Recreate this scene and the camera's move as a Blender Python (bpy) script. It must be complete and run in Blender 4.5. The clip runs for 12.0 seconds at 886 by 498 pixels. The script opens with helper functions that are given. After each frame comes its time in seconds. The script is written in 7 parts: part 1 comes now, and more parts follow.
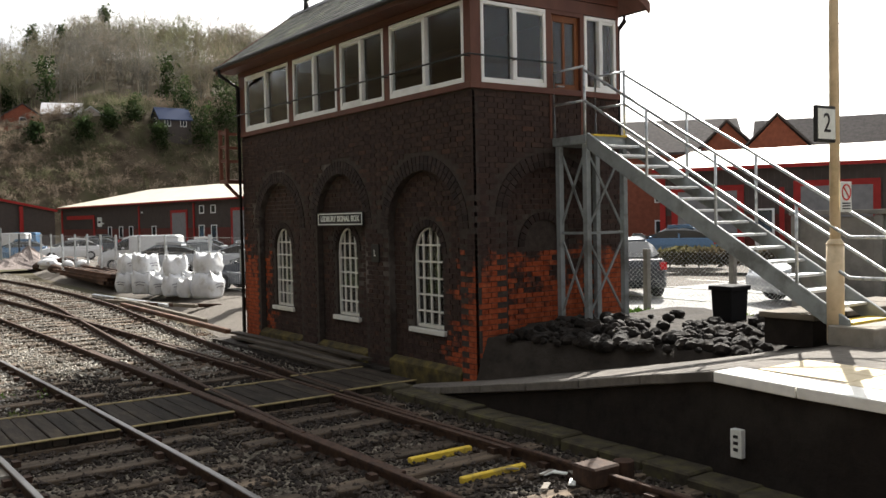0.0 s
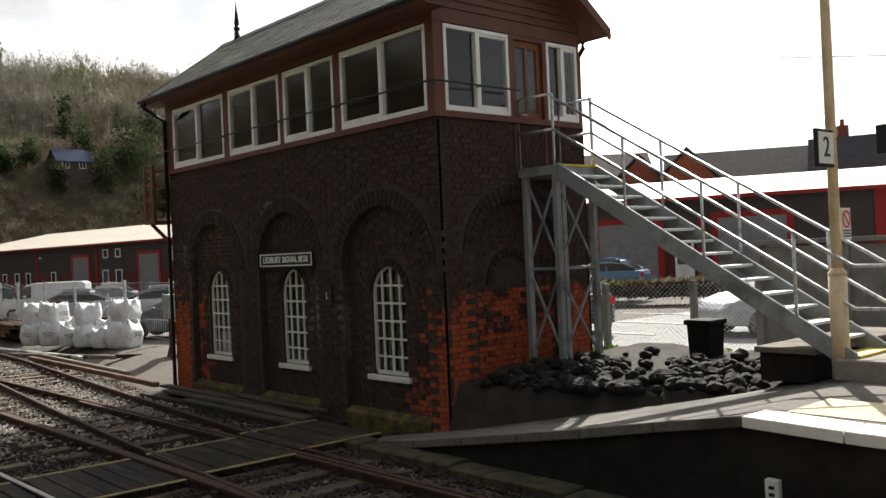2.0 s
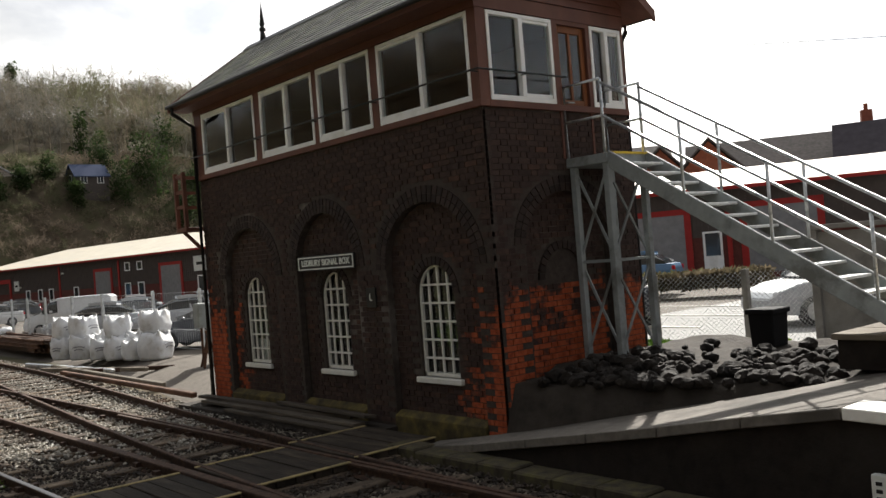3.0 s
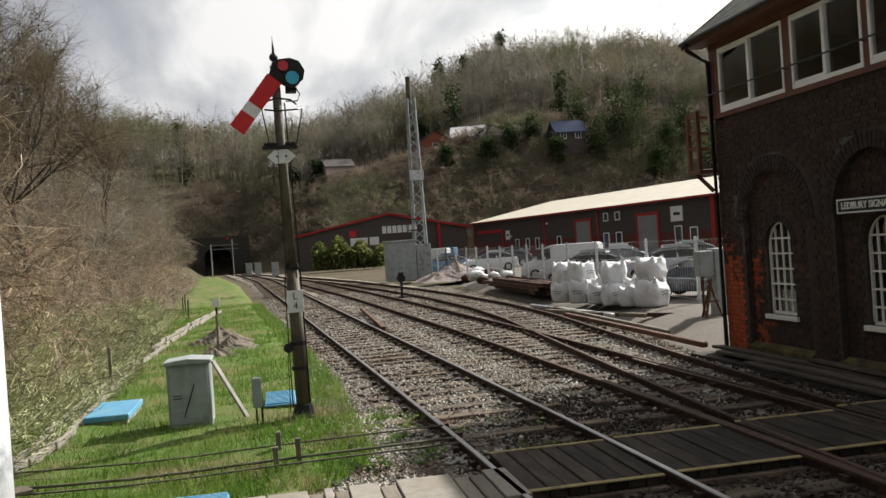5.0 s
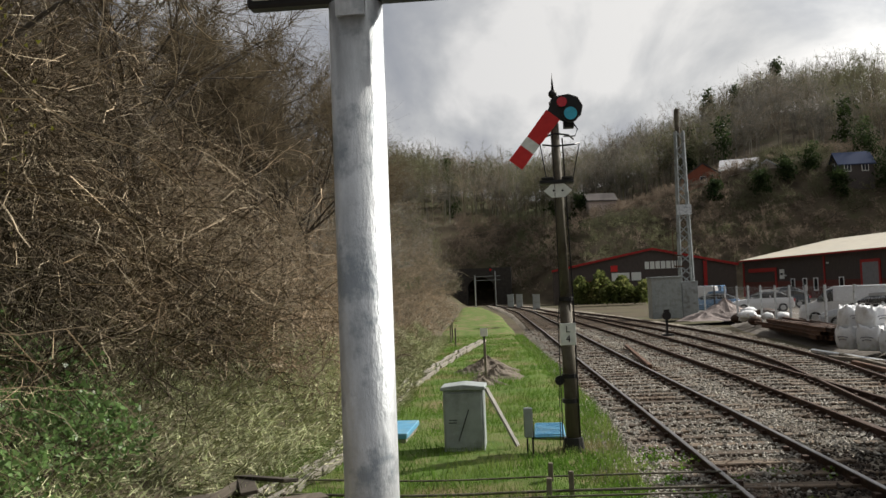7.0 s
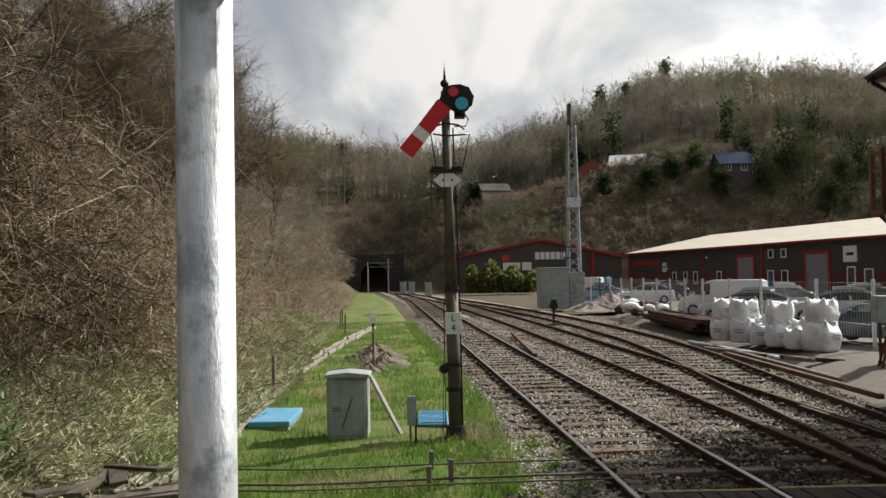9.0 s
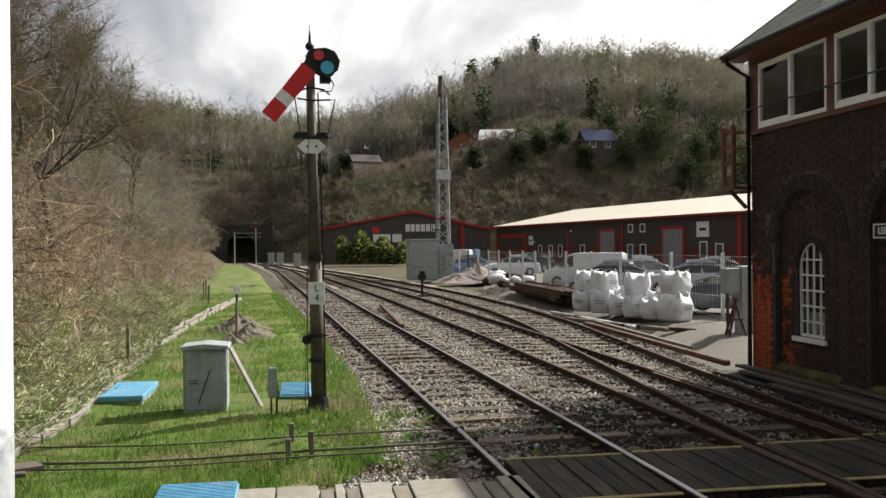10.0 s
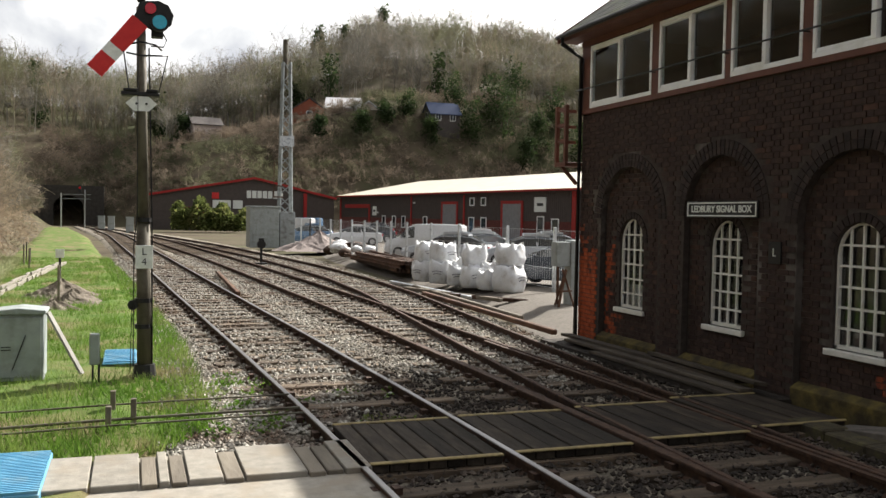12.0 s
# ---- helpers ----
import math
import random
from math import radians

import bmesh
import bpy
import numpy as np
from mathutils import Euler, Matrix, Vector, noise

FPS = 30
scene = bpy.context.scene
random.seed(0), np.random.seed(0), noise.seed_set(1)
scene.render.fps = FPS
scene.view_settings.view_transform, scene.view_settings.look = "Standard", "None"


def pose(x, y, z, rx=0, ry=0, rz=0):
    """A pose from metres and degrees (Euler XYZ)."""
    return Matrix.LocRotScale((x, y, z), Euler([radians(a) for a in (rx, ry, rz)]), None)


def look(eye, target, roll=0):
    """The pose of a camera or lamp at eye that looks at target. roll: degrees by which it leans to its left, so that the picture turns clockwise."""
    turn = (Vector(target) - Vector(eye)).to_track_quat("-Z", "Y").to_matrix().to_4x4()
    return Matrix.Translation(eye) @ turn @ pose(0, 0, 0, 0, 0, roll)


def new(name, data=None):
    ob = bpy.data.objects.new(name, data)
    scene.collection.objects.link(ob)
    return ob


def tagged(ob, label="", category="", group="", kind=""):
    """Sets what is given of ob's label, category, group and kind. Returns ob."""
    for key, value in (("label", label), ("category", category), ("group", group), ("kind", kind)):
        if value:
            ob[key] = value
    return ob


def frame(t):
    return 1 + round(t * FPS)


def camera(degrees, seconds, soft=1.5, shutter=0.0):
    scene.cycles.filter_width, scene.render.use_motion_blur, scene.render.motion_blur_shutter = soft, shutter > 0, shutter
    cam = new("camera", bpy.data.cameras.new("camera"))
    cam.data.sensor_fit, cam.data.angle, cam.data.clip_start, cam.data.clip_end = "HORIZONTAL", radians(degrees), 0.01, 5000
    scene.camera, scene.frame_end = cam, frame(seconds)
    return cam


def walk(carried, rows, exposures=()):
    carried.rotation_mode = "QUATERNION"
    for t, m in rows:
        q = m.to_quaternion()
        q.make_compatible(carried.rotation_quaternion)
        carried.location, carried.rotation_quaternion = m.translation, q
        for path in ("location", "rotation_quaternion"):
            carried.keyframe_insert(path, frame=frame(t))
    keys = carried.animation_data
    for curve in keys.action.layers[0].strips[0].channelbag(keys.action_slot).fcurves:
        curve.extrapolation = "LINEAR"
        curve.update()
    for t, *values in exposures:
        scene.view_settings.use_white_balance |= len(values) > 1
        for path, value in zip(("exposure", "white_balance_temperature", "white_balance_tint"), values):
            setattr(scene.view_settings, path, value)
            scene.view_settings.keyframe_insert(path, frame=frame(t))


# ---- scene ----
cam = camera(53.0, 12.0)
PATH = [
    (0, (-7.761, -10.147, 2.407), (-6.603, -8.517, 2.339), -1.2),
    (0.5, (-7.76, -9.873, 2.421), (-6.578, -8.261, 2.388), -2.0),
    (1, (-7.746, -9.614, 2.406), (-6.595, -7.979, 2.399), -1.0),
    (1.5, (-7.76, -9.302, 2.412), (-6.563, -7.699, 2.407), -1.6),
    (2, (-7.826, -8.925, 2.425), (-6.505, -7.424, 2.436), -2.5),
    (2.5, (-7.85, -8.606, 2.416), (-6.472, -7.156, 2.417), -1.8),
    (2.7, (-7.844, -8.492, 2.4), (-6.486, -7.024, 2.409), -3.0),
    (4.5, (-8.177, -7.291, 2.322), (-7.508, -5.406, 2.321), -3.4),
    (5, (-8.303, -7.211, 2.296), (-7.932, -5.246, 2.285), -4.0),
    (5.5, (-8.445, -7.086, 2.307), (-8.329, -5.09, 2.344), -4.9),
    (6, (-8.465, -7.277, 2.299), (-8.573, -5.281, 2.368), -3.6),
    (6.5, (-8.517, -7.276, 2.303), (-8.731, -5.29, 2.398), -2.3),
    (8.5, (-8.47, -7.247, 2.304), (-8.518, -5.25, 2.395), -1.3),
    (9, (-8.425, -7.224, 2.317), (-8.39, -5.225, 2.377), -1.0),
    (9.5, (-8.394, -7.125, 2.323), (-8.233, -5.132, 2.346), -0.7),
    (10, (-8.328, -7.052, 2.28), (-8.005, -5.078, 2.273), -0.5),
    (10.5, (-8.259, -7.076, 2.252), (-7.777, -5.136, 2.216), 0.6),
    (11, (-8.24, -7.073, 2.253), (-7.672, -5.156, 2.201), 0.9),
    (11.5, (-8.237, -7.061, 2.25), (-7.633, -5.155, 2.196), 1.0),
    (12, (-8.233, -7.126, 2.249), (-7.571, -5.24, 2.177), 1.1),
]
walk(cam, [(t, look(eye, target, roll)) for t, eye, target, roll in PATH],
     exposures=[(0, 1.3), (1.5, 1.0), (2.5, 0.8), (4.5, 1.25), (5.0, 0.72), (5.5, 0.42), (6.5, 0.4), (8.5, 0.5), (9.5, 0.68), (10.5, 0.98), (12, 1.18)])


# ---- light ----
SUN_AZ, SUN_EL = 56.0, 37.0            # degrees from +y towards +x, and above the horizon
world = bpy.data.worlds.new("sky")
scene.world = world
world.use_nodes = True
wt = world.node_tree
wt.nodes.clear()


def node(tree, kind, **inputs):
    n = tree.nodes.new(kind)
    for k, v in inputs.items():
        n.inputs[k.replace("_", " ")].default_value = v
    return n


def ramp(tree, fac, stops):
    n = tree.nodes.new("ShaderNodeValToRGB")
    while len(n.color_ramp.elements) < len(stops):
        n.color_ramp.elements.new(0.5)
    for e, (p, c) in zip(n.color_ramp.elements, stops):
        e.position, e.color = p, (*c, 1) if len(c) == 3 else c
    tree.links.new(fac, n.inputs["Fac"])
    return n.outputs["Color"]


def mix(tree, fac, a, b, mode="MIX"):
    n = tree.nodes.new("ShaderNodeMix")
    n.data_type, n.blend_type = "RGBA", mode
    for socket, value in ((n.inputs[0], fac), (n.inputs[6], a), (n.inputs[7], b)):
        if hasattr(value, "is_linked"):
            tree.links.new(value, socket)
        else:
            socket.default_value = value if not isinstance(value, tuple) or len(value) == 4 else (*value, 1)
    return n.outputs[2]


sky = wt.nodes.new("ShaderNodeTexSky")
sky.sky_type, sky.sun_disc = "NISHITA", False
sky.sun_elevation, sky.sun_rotation = radians(SUN_EL), radians(SUN_AZ)
tc = wt.nodes.new("ShaderNodeTexCoord")
mp = node(wt, "ShaderNodeMapping", Scale=(1.0, 1.0, 1.35))
wt.links.new(tc.outputs["Generated"], mp.inputs["Vector"])
n1 = node(wt, "ShaderNodeTexNoise", Scale=4.4, Detail=9.0, Roughness=0.52, Distortion=0.35)
wt.links.new(mp.outputs["Vector"], n1.inputs["Vector"])
cloud = ramp(wt, n1.outputs["Fac"], [(0.36, (6.2, 6.5, 7.1)), (0.44, (7.6, 7.8, 8.2)), (0.50, (9.6, 9.7, 9.8)), (0.58, (13.6, 13.4, 13.1))])
cover = ramp(wt, n1.outputs["Fac"], [(0.18, (0.85, 0.85, 0.85)), (0.3, (1, 1, 1))])
skymix = mix(wt, cover, sky.outputs["Color"], cloud)
dot = wt.nodes.new("ShaderNodeVectorMath")
dot.operation = "DOT_PRODUCT"
wt.links.new(tc.outputs["Generated"], dot.inputs[0])
dot.inputs[1].default_value = (math.sin(radians(SUN_AZ)) * 0.87, math.cos(radians(SUN_AZ)) * 0.87, 0.5)
glow = ramp(wt, dot.outputs["Value"], [(0.0, (0.29, 0.295, 0.31)), (0.22, (0.45, 0.455, 0.47)), (0.40, (0.57, 0.575, 0.59)), (0.75, (0.72, 0.72, 0.72)), (0.9, (1.4, 1.39, 1.37)), (1.0, (2.4, 2.35, 2.25))])
skymix = mix(wt, 1.0, skymix, glow, "MULTIPLY")
bg = node(wt, "ShaderNodeBackground", Strength=0.066)
wt.links.new(skymix, bg.inputs["Color"])
out = wt.nodes.new("ShaderNodeOutputWorld")
wt.links.new(bg.outputs[0], out.inputs["Surface"])

sun_data = bpy.data.lights.new("sun", "SUN")
sun_data.energy, sun_data.angle, sun_data.color = 5.0, radians(0.6), (1.0, 0.95, 0.87)
sun = new("sun", sun_data)
ca, sa = math.cos(radians(SUN_AZ)), math.sin(radians(SUN_AZ))
ce, se = math.cos(radians(SUN_EL)), math.sin(radians(SUN_EL))
sun.matrix_world = look((sa * ce * 50, ca * ce * 50, se * 50), (0, 0, 0))


# ---- materials ----
def material(name, stops, scale=6.0, rough=0.8, metal=0.0, bump=0.2, bump_scale=None, detail=6.0, vary=0.0, island=False,
             stain=None, stain_scale=0.6, stain_at=(0.5, 0.65), stretch=(1, 1, 1), spec=0.3, thin=0.0):
    """Noise-coloured surface in world-sized object coordinates, with a second, larger scale of stains and a fine relief."""
    m = bpy.data.materials.new(name)
    m.use_nodes = True
    t = m.node_tree
    bsdf = t.nodes["Principled BSDF"]
    co = t.nodes.new("ShaderNodeTexCoord")
    ma = node(t, "ShaderNodeMapping", Scale=stretch)
    t.links.new(co.outputs["Object"], ma.inputs["Vector"])
    n = node(t, "ShaderNodeTexNoise", Scale=scale, Detail=detail, Roughness=0.6)
    t.links.new(ma.outputs["Vector"], n.inputs["Vector"])
    k = len(stops)
    col = ramp(t, n.outputs["Fac"], [(0.3 + 0.4 * i / max(1, k - 1), c) for i, c in enumerate(stops)])
    if stain:
        n2 = node(t, "ShaderNodeTexNoise", Scale=stain_scale, Detail=5.0, Roughness=0.65)
        t.links.new(co.outputs["Object"], n2.inputs["Vector"])
        f = ramp(t, n2.outputs["Fac"], [(stain_at[0], (0, 0, 0)), (stain_at[1], (1, 1, 1))])
        col = mix(t, f, col, stain)
    if vary:
        if island:
            r = t.nodes.new("ShaderNodeNewGeometry").outputs["Random Per Island"]
        else:
            r = t.nodes.new("ShaderNodeObjectInfo").outputs["Random"]
        v = ramp(t, r, [(0.0, (1 - vary,) * 3), (1.0, (1 + vary,) * 3)])
        col = mix(t, 1.0, col, v, "MULTIPLY")
    t.links.new(col, bsdf.inputs["Base Color"])
    bsdf.inputs["Roughness"].default_value, bsdf.inputs["Metallic"].default_value = rough, metal
    bsdf.inputs["Specular IOR Level"].default_value = spec
    if thin:
        tl = t.nodes.new("ShaderNodeBsdfTranslucent")
        t.links.new(col, tl.inputs["Color"])
        ms_ = node(t, "ShaderNodeMixShader", Fac=thin)
        t.links.new(bsdf.outputs[0], ms_.inputs[1])
        t.links.new(tl.outputs[0], ms_.inputs[2])
        t.links.new(ms_.outputs[0], t.nodes["Material Output"].inputs["Surface"])
    if bump:
        n3 = node(t, "ShaderNodeTexNoise", Scale=bump_scale or scale * 4, Detail=5.0, Roughness=0.65)
        t.links.new(ma.outputs["Vector"], n3.inputs["Vector"])
        b = node(t, "ShaderNodeBump", Strength=bump, Distance=0.02)
        t.links.new(n3.outputs["Fac"], b.inputs["Height"])
        t.links.new(b.outputs["Normal"], bsdf.inputs["Normal"])
    return m


def brick_material(name, sooty):
    """Sooty blue-brown brick with bare orange-red faces where the weathered skin has come off."""
    m = bpy.data.materials.new(name)
    m.use_nodes = True
    t = m.node_tree
    bsdf = t.nodes["Principled BSDF"]
    geo = t.nodes.new("ShaderNodeNewGeometry")
    co = t.nodes.new("ShaderNodeTexCoord")
    n = node(t, "ShaderNodeTexNoise", Scale=9.0, Detail=6.0, Roughness=0.65)
    t.links.new(co.outputs["Object"], n.inputs["Vector"])
    dark = ramp(t, n.outputs["Fac"], [(0.3, (0.030, 0.0195, 0.0165)), (0.5, (0.050, 0.032, 0.027)), (0.7, (0.076, 0.050, 0.042))])
    r = geo.outputs["Random Per Island"]
    dark = mix(t, 1.0, dark, ramp(t, r, [(0.0, (0.80, 0.80, 0.83)), (0.6, (1, 1, 1)), (0.95, (1.18, 1.13, 1.08)), (1.0, (1.5, 1.25, 1.1))]), "MULTIPLY")
    red = ramp(t, n.outputs["Fac"], [(0.3, (0.16, 0.034, 0.015)), (0.5, (0.31, 0.068, 0.026)), (0.7, (0.40, 0.115, 0.05))])
    n2 = node(t, "ShaderNodeTexNoise", Scale=1.5, Detail=7.0, Roughness=0.7)
    t.links.new(co.outputs["Object"], n2.inputs["Vector"])
    sep = t.nodes.new("ShaderNodeSeparateXYZ")
    t.links.new(co.outputs["Object"], sep.inputs[0])

    def math_node(op, a, b):
        q = t.nodes.new("ShaderNodeMath")
        q.operation = op
        for socket, value in zip(q.inputs, (a, b)):
            if hasattr(value, "is_linked"):
                t.links.new(value, socket)
            else:
                socket.default_value = value
        return q.outputs[0]

    # bare faces: the two front corners, below about two metres
    yy = math_node("ABSOLUTE", math_node("SUBTRACT", sep.outputs["Y"], 3.9), 0.0)
    near = math_node("SUBTRACT", yy, 3.1 if sooty else 2.0)
    low = math_node("SUBTRACT", 1.95, sep.outputs["Z"])
    f = math_node("MULTIPLY", math_node("MINIMUM", near, 0.7), 1.5)
    f = math_node("MINIMUM", f, math_node("MULTIPLY", low, 1.1))
    f = math_node("ADD", f, math_node("MULTIPLY", math_node("SUBTRACT", n2.outputs["Fac"], 0.5), 3.6))
    f = math_node("ADD", f, math_node("MULTIPLY", math_node("SUBTRACT", r, 0.5), 0.8))
    f = ramp(t, f, [(0.2, (0, 0, 0)), (0.62, (1, 1, 1))])
    col = mix(t, f, dark, red)
    t.links.new(col, bsdf.inputs["Base Color"])
    bsdf.inputs["Roughness"].default_value = 0.9
    bsdf.inputs["Specular IOR Level"].default_value = 0.2
    n3 = node(t, "ShaderNodeTexNoise", Scale=40.0, Detail=5.0)
    t.links.new(co.outputs["Object"], n3.inputs["Vector"])
    b = node(t, "ShaderNodeBump", Strength=0.5, Distance=0.01)
    t.links.new(n3.outputs["Fac"], b.inputs["Height"])
    t.links.new(b.outputs["Normal"], bsdf.inputs["Normal"])
    return m


def plain(name, c, rough=0.5, metal=0.0, spec=0.4):
    return material(name, [tuple(v * 0.86 for v in c), tuple(min(1, v * 1.1) for v in c)], 14.0, rough, metal, 0.08, 60.0, spec=spec)


def glass_material(name, tint, rough=0.03):
    m = bpy.data.materials.new(name)
    m.use_nodes = True
    b = m.node_tree.nodes["Principled BSDF"]
    b.inputs["Base Color"].default_value = (*tint, 1)
    b.inputs["Roughness"].default_value = rough
    b.inputs["Transmission Weight"].default_value = 1.0
    b.inputs["IOR"].default_value = 1.45
    return m


M_BRICK = brick_material("sooty_brick", True)
M_MORTAR = material("mortar", [(0.038, 0.029, 0.0245), (0.068, 0.054, 0.046)], 12, 0.95, bump=0.4, stain=(0.20, 0.18, 0.16), stain_scale=0.5, stain_at=(0.58, 0.72))
M_ARCH = material("blue_brick", [(0.021, 0.014, 0.012), (0.042, 0.028, 0.024)], 8, 0.85, bump=0.3, vary=0.4, island=True)
M_BROWN = material("brown_paint", [(0.098, 0.040, 0.027), (0.15, 0.060, 0.040)], 5, 0.55, bump=0.12, bump_scale=50, stain=(0.10, 0.036, 0.026), stretch=(1, 1, 0.4))
M_OAK = material("oak_stain", [(0.15, 0.048, 0.016), (0.23, 0.085, 0.03)], 9, 0.5, bump=0.1, stretch=(1, 1, 0.15))
M_WHITE = material("white_plastic", [(0.80, 0.81, 0.81), (0.88, 0.88, 0.87)], 8, 0.4, bump=0.05, stain=(0.68, 0.68, 0.65), stain_scale=1.5)
M_WHITEWOOD = material("white_paint", [(0.62, 0.61, 0.56), (0.76, 0.75, 0.70)], 12, 0.6, bump=0.15)
M_GLASS = glass_material("window_glass", (0.80, 0.86, 0.86))
M_SLATE = material("roof_slate", [(0.075, 0.078, 0.070), (0.125, 0.13, 0.11)], 3, 0.75, bump=0.3, vary=0.35, island=True, stain=(0.16, 0.17, 0.11), stain_scale=1.2)
M_LEAD = plain("lead_grey", (0.10, 0.10, 0.105), 0.6)
M_BLACK = material("black_paint", [(0.010, 0.010, 0.011), (0.022, 0.021, 0.02)], 10, 0.5, bump=0.1)
M_GALV = material("galvanised_steel", [(0.46, 0.48, 0.49), (0.66, 0.68, 0.69)], 26, 0.4, 0.6, 0.2, 80, stain=(0.30, 0.33, 0.35), stain_scale=9, stain_at=(0.5, 0.62), stretch=(1, 1, 0.35))
M_GREYPAINT = material("grey_paint", [(0.23, 0.255, 0.26), (0.32, 0.345, 0.35)], 6, 0.5, 0.1, 0.06, stain=(0.15, 0.155, 0.15), stain_scale=2)
M_TREAD = material("tread_grating", [(0.45, 0.46, 0.46), (0.62, 0.63, 0.63)], 25, 0.6, 0.2, 0.2)
M_RAILTOP = material("worn_rail_head", [(0.13, 0.12, 0.115), (0.27, 0.265, 0.26)], 10, 0.38, 0.95, 0.04, stretch=(1, 0.1, 1))
M_RUST = material("rusty_rail", [(0.024, 0.014, 0.010), (0.052, 0.029, 0.019), (0.085, 0.046, 0.028)], 11, 0.85, 0.1, 0.4)
M_ORANGE_RUST = material("bright_rust", [(0.045, 0.022, 0.014), (0.09, 0.045, 0.026), (0.15, 0.082, 0.05)], 6, 0.85, 0.1, 0.3, stretch=(1, 0.2, 1))
M_SLEEPER = material("sleeper_timber", [(0.036, 0.026, 0.018), (0.085, 0.062, 0.042), (0.165, 0.124, 0.084)], 9, 0.9, bump=0.5, vary=0.45, stretch=(0.15, 1, 1))
M_STONE = material("ballast_stone", [(0.17, 0.158, 0.135), (0.31, 0.292, 0.255), (0.44, 0.42, 0.375)], 1.2, 0.9, bump=0.3, vary=0.55, island=True, stain=(0.13, 0.085, 0.058), stain_scale=0.7)
M_BALLAST = material("ballast_bed", [(0.06, 0.050, 0.038), (0.16, 0.138, 0.106), (0.32, 0.285, 0.225)], 26, 0.95, bump=1.0, bump_scale=30, stain=(0.055, 0.044, 0.035), stain_scale=0.5)
M_BOARD = material("crossing_timber", [(0.014, 0.011, 0.008), (0.028, 0.022, 0.016), (0.056, 0.043, 0.032)], 8, 0.9, bump=0.4, vary=0.4, stretch=(1, 0.2, 1), spec=0.2)
M_YELLOW = material("yellow_line_paint", [(0.20, 0.155, 0.07), (0.33, 0.26, 0.12)], 15, 0.8, bump=0.3, stain=(0.16, 0.13, 0.07), stain_scale=5)
M_YELLOW2 = material("yellow_paint", [(0.55, 0.38, 0.03), (0.70, 0.50, 0.06)], 15, 0.6, bump=0.2, stain=(0.20, 0.15, 0.06), stain_scale=4, stain_at=(0.55, 0.7))
M_SLAB = material("concrete_slab", [(0.18, 0.165, 0.14), (0.28, 0.258, 0.22)], 7, 0.9, bump=0.3, vary=0.12, stain=(0.22, 0.19, 0.15), stain_scale=2)
M_PALETAR = material("pale_tarmac", [(0.23, 0.23, 0.225), (0.32, 0.315, 0.305)], 20, 0.9, bump=0.3, stain=(0.19, 0.188, 0.18), stain_scale=0.3)
M_YARD = material("yard_tarmac", [(0.080, 0.068, 0.055), (0.145, 0.126, 0.105)], 14, 0.92, bump=0.4, stain=(0.085, 0.072, 0.058), stain_scale=0.45)
M_PLAT = material("platform_surface", [(0.10, 0.090, 0.078), (0.165, 0.148, 0.128)], 12, 0.9, bump=0.4, stain=(0.07, 0.063, 0.054), stain_scale=0.9)
M_COPING = material("coping_white_paint", [(0.68, 0.67, 0.62), (0.80, 0.79, 0.74)], 9, 0.7, bump=0.2)
M_TACTILE = material("buff_tactile_paving", [(0.50, 0.42, 0.28), (0.62, 0.53, 0.37)], 10, 0.85, bump=0.3)
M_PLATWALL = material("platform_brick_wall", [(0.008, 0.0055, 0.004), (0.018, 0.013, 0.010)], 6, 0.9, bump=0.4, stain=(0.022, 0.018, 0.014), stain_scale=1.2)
M_MOSS = material("mossy_stone", [(0.022, 0.018, 0.013), (0.055, 0.046, 0.028), (0.085, 0.078, 0.03)], 6, 0.95, bump=0.5)
M_YELLOWMOSS = material("yellow_moss_stone", [(0.030, 0.024, 0.014), (0.075, 0.058, 0.022), (0.14, 0.11, 0.03)], 5, 0.95, bump=0.5)
M_GRASS = material("grass_ground", [(0.050, 0.085, 0.018), (0.085, 0.135, 0.03), (0.14, 0.155, 0.06)], 3, 0.95, bump=0.8, bump_scale=40, stain=(0.17, 0.135, 0.075), stain_scale=0.55, stain_at=(0.47, 0.64), spec=0.1)
M_EARTH = material("wood_floor_earth", [(0.040, 0.032, 0.022), (0.085, 0.068, 0.046), (0.078, 0.078, 0.040)], 0.25, 0.95, bump=0.8, bump_scale=3, detail=10, stain=(0.06, 0.065, 0.03), stain_scale=0.03, spec=0.1)
M_TIMBER = material("weathered_timber", [(0.10, 0.085, 0.065), (0.19, 0.165, 0.13)], 6, 0.9, bump=0.4, stretch=(1, 0.15, 1), vary=0.25)
M_OLDBOARD = material("old_dark_board", [(0.028, 0.022, 0.016), (0.065, 0.053, 0.04), (0.11, 0.092, 0.07)], 7, 0.9, bump=0.5, stretch=(1, 0.15, 1), vary=0.4)
M_POST = material("signal_post", [(0.07, 0.062, 0.045), (0.14, 0.125, 0.09)], 7, 0.7, 0.1, 0.3, stretch=(1, 1, 0.2), stain=(0.05, 0.035, 0.025), stain_scale=2)
M_REDARM = material("red_enamel", [(0.52, 0.022, 0.022), (0.62, 0.035, 0.03)], 8, 0.35, bump=0.03)
M_WHITEARM = plain("white_enamel", (0.72, 0.74, 0.70), 0.4)
M_BLUELENS = plain("blue_lens", (0.03, 0.42, 0.60), 0.12, spec=0.8)
M_REDLENS = plain("red_lens", (0.55, 0.01, 0.02), 0.15, spec=0.8)
M_SHEDWALL = material("dark_profiled_cladding", [(0.062, 0.050, 0.045), (0.085, 0.068, 0.060)], 2, 0.6, bump=0.03)
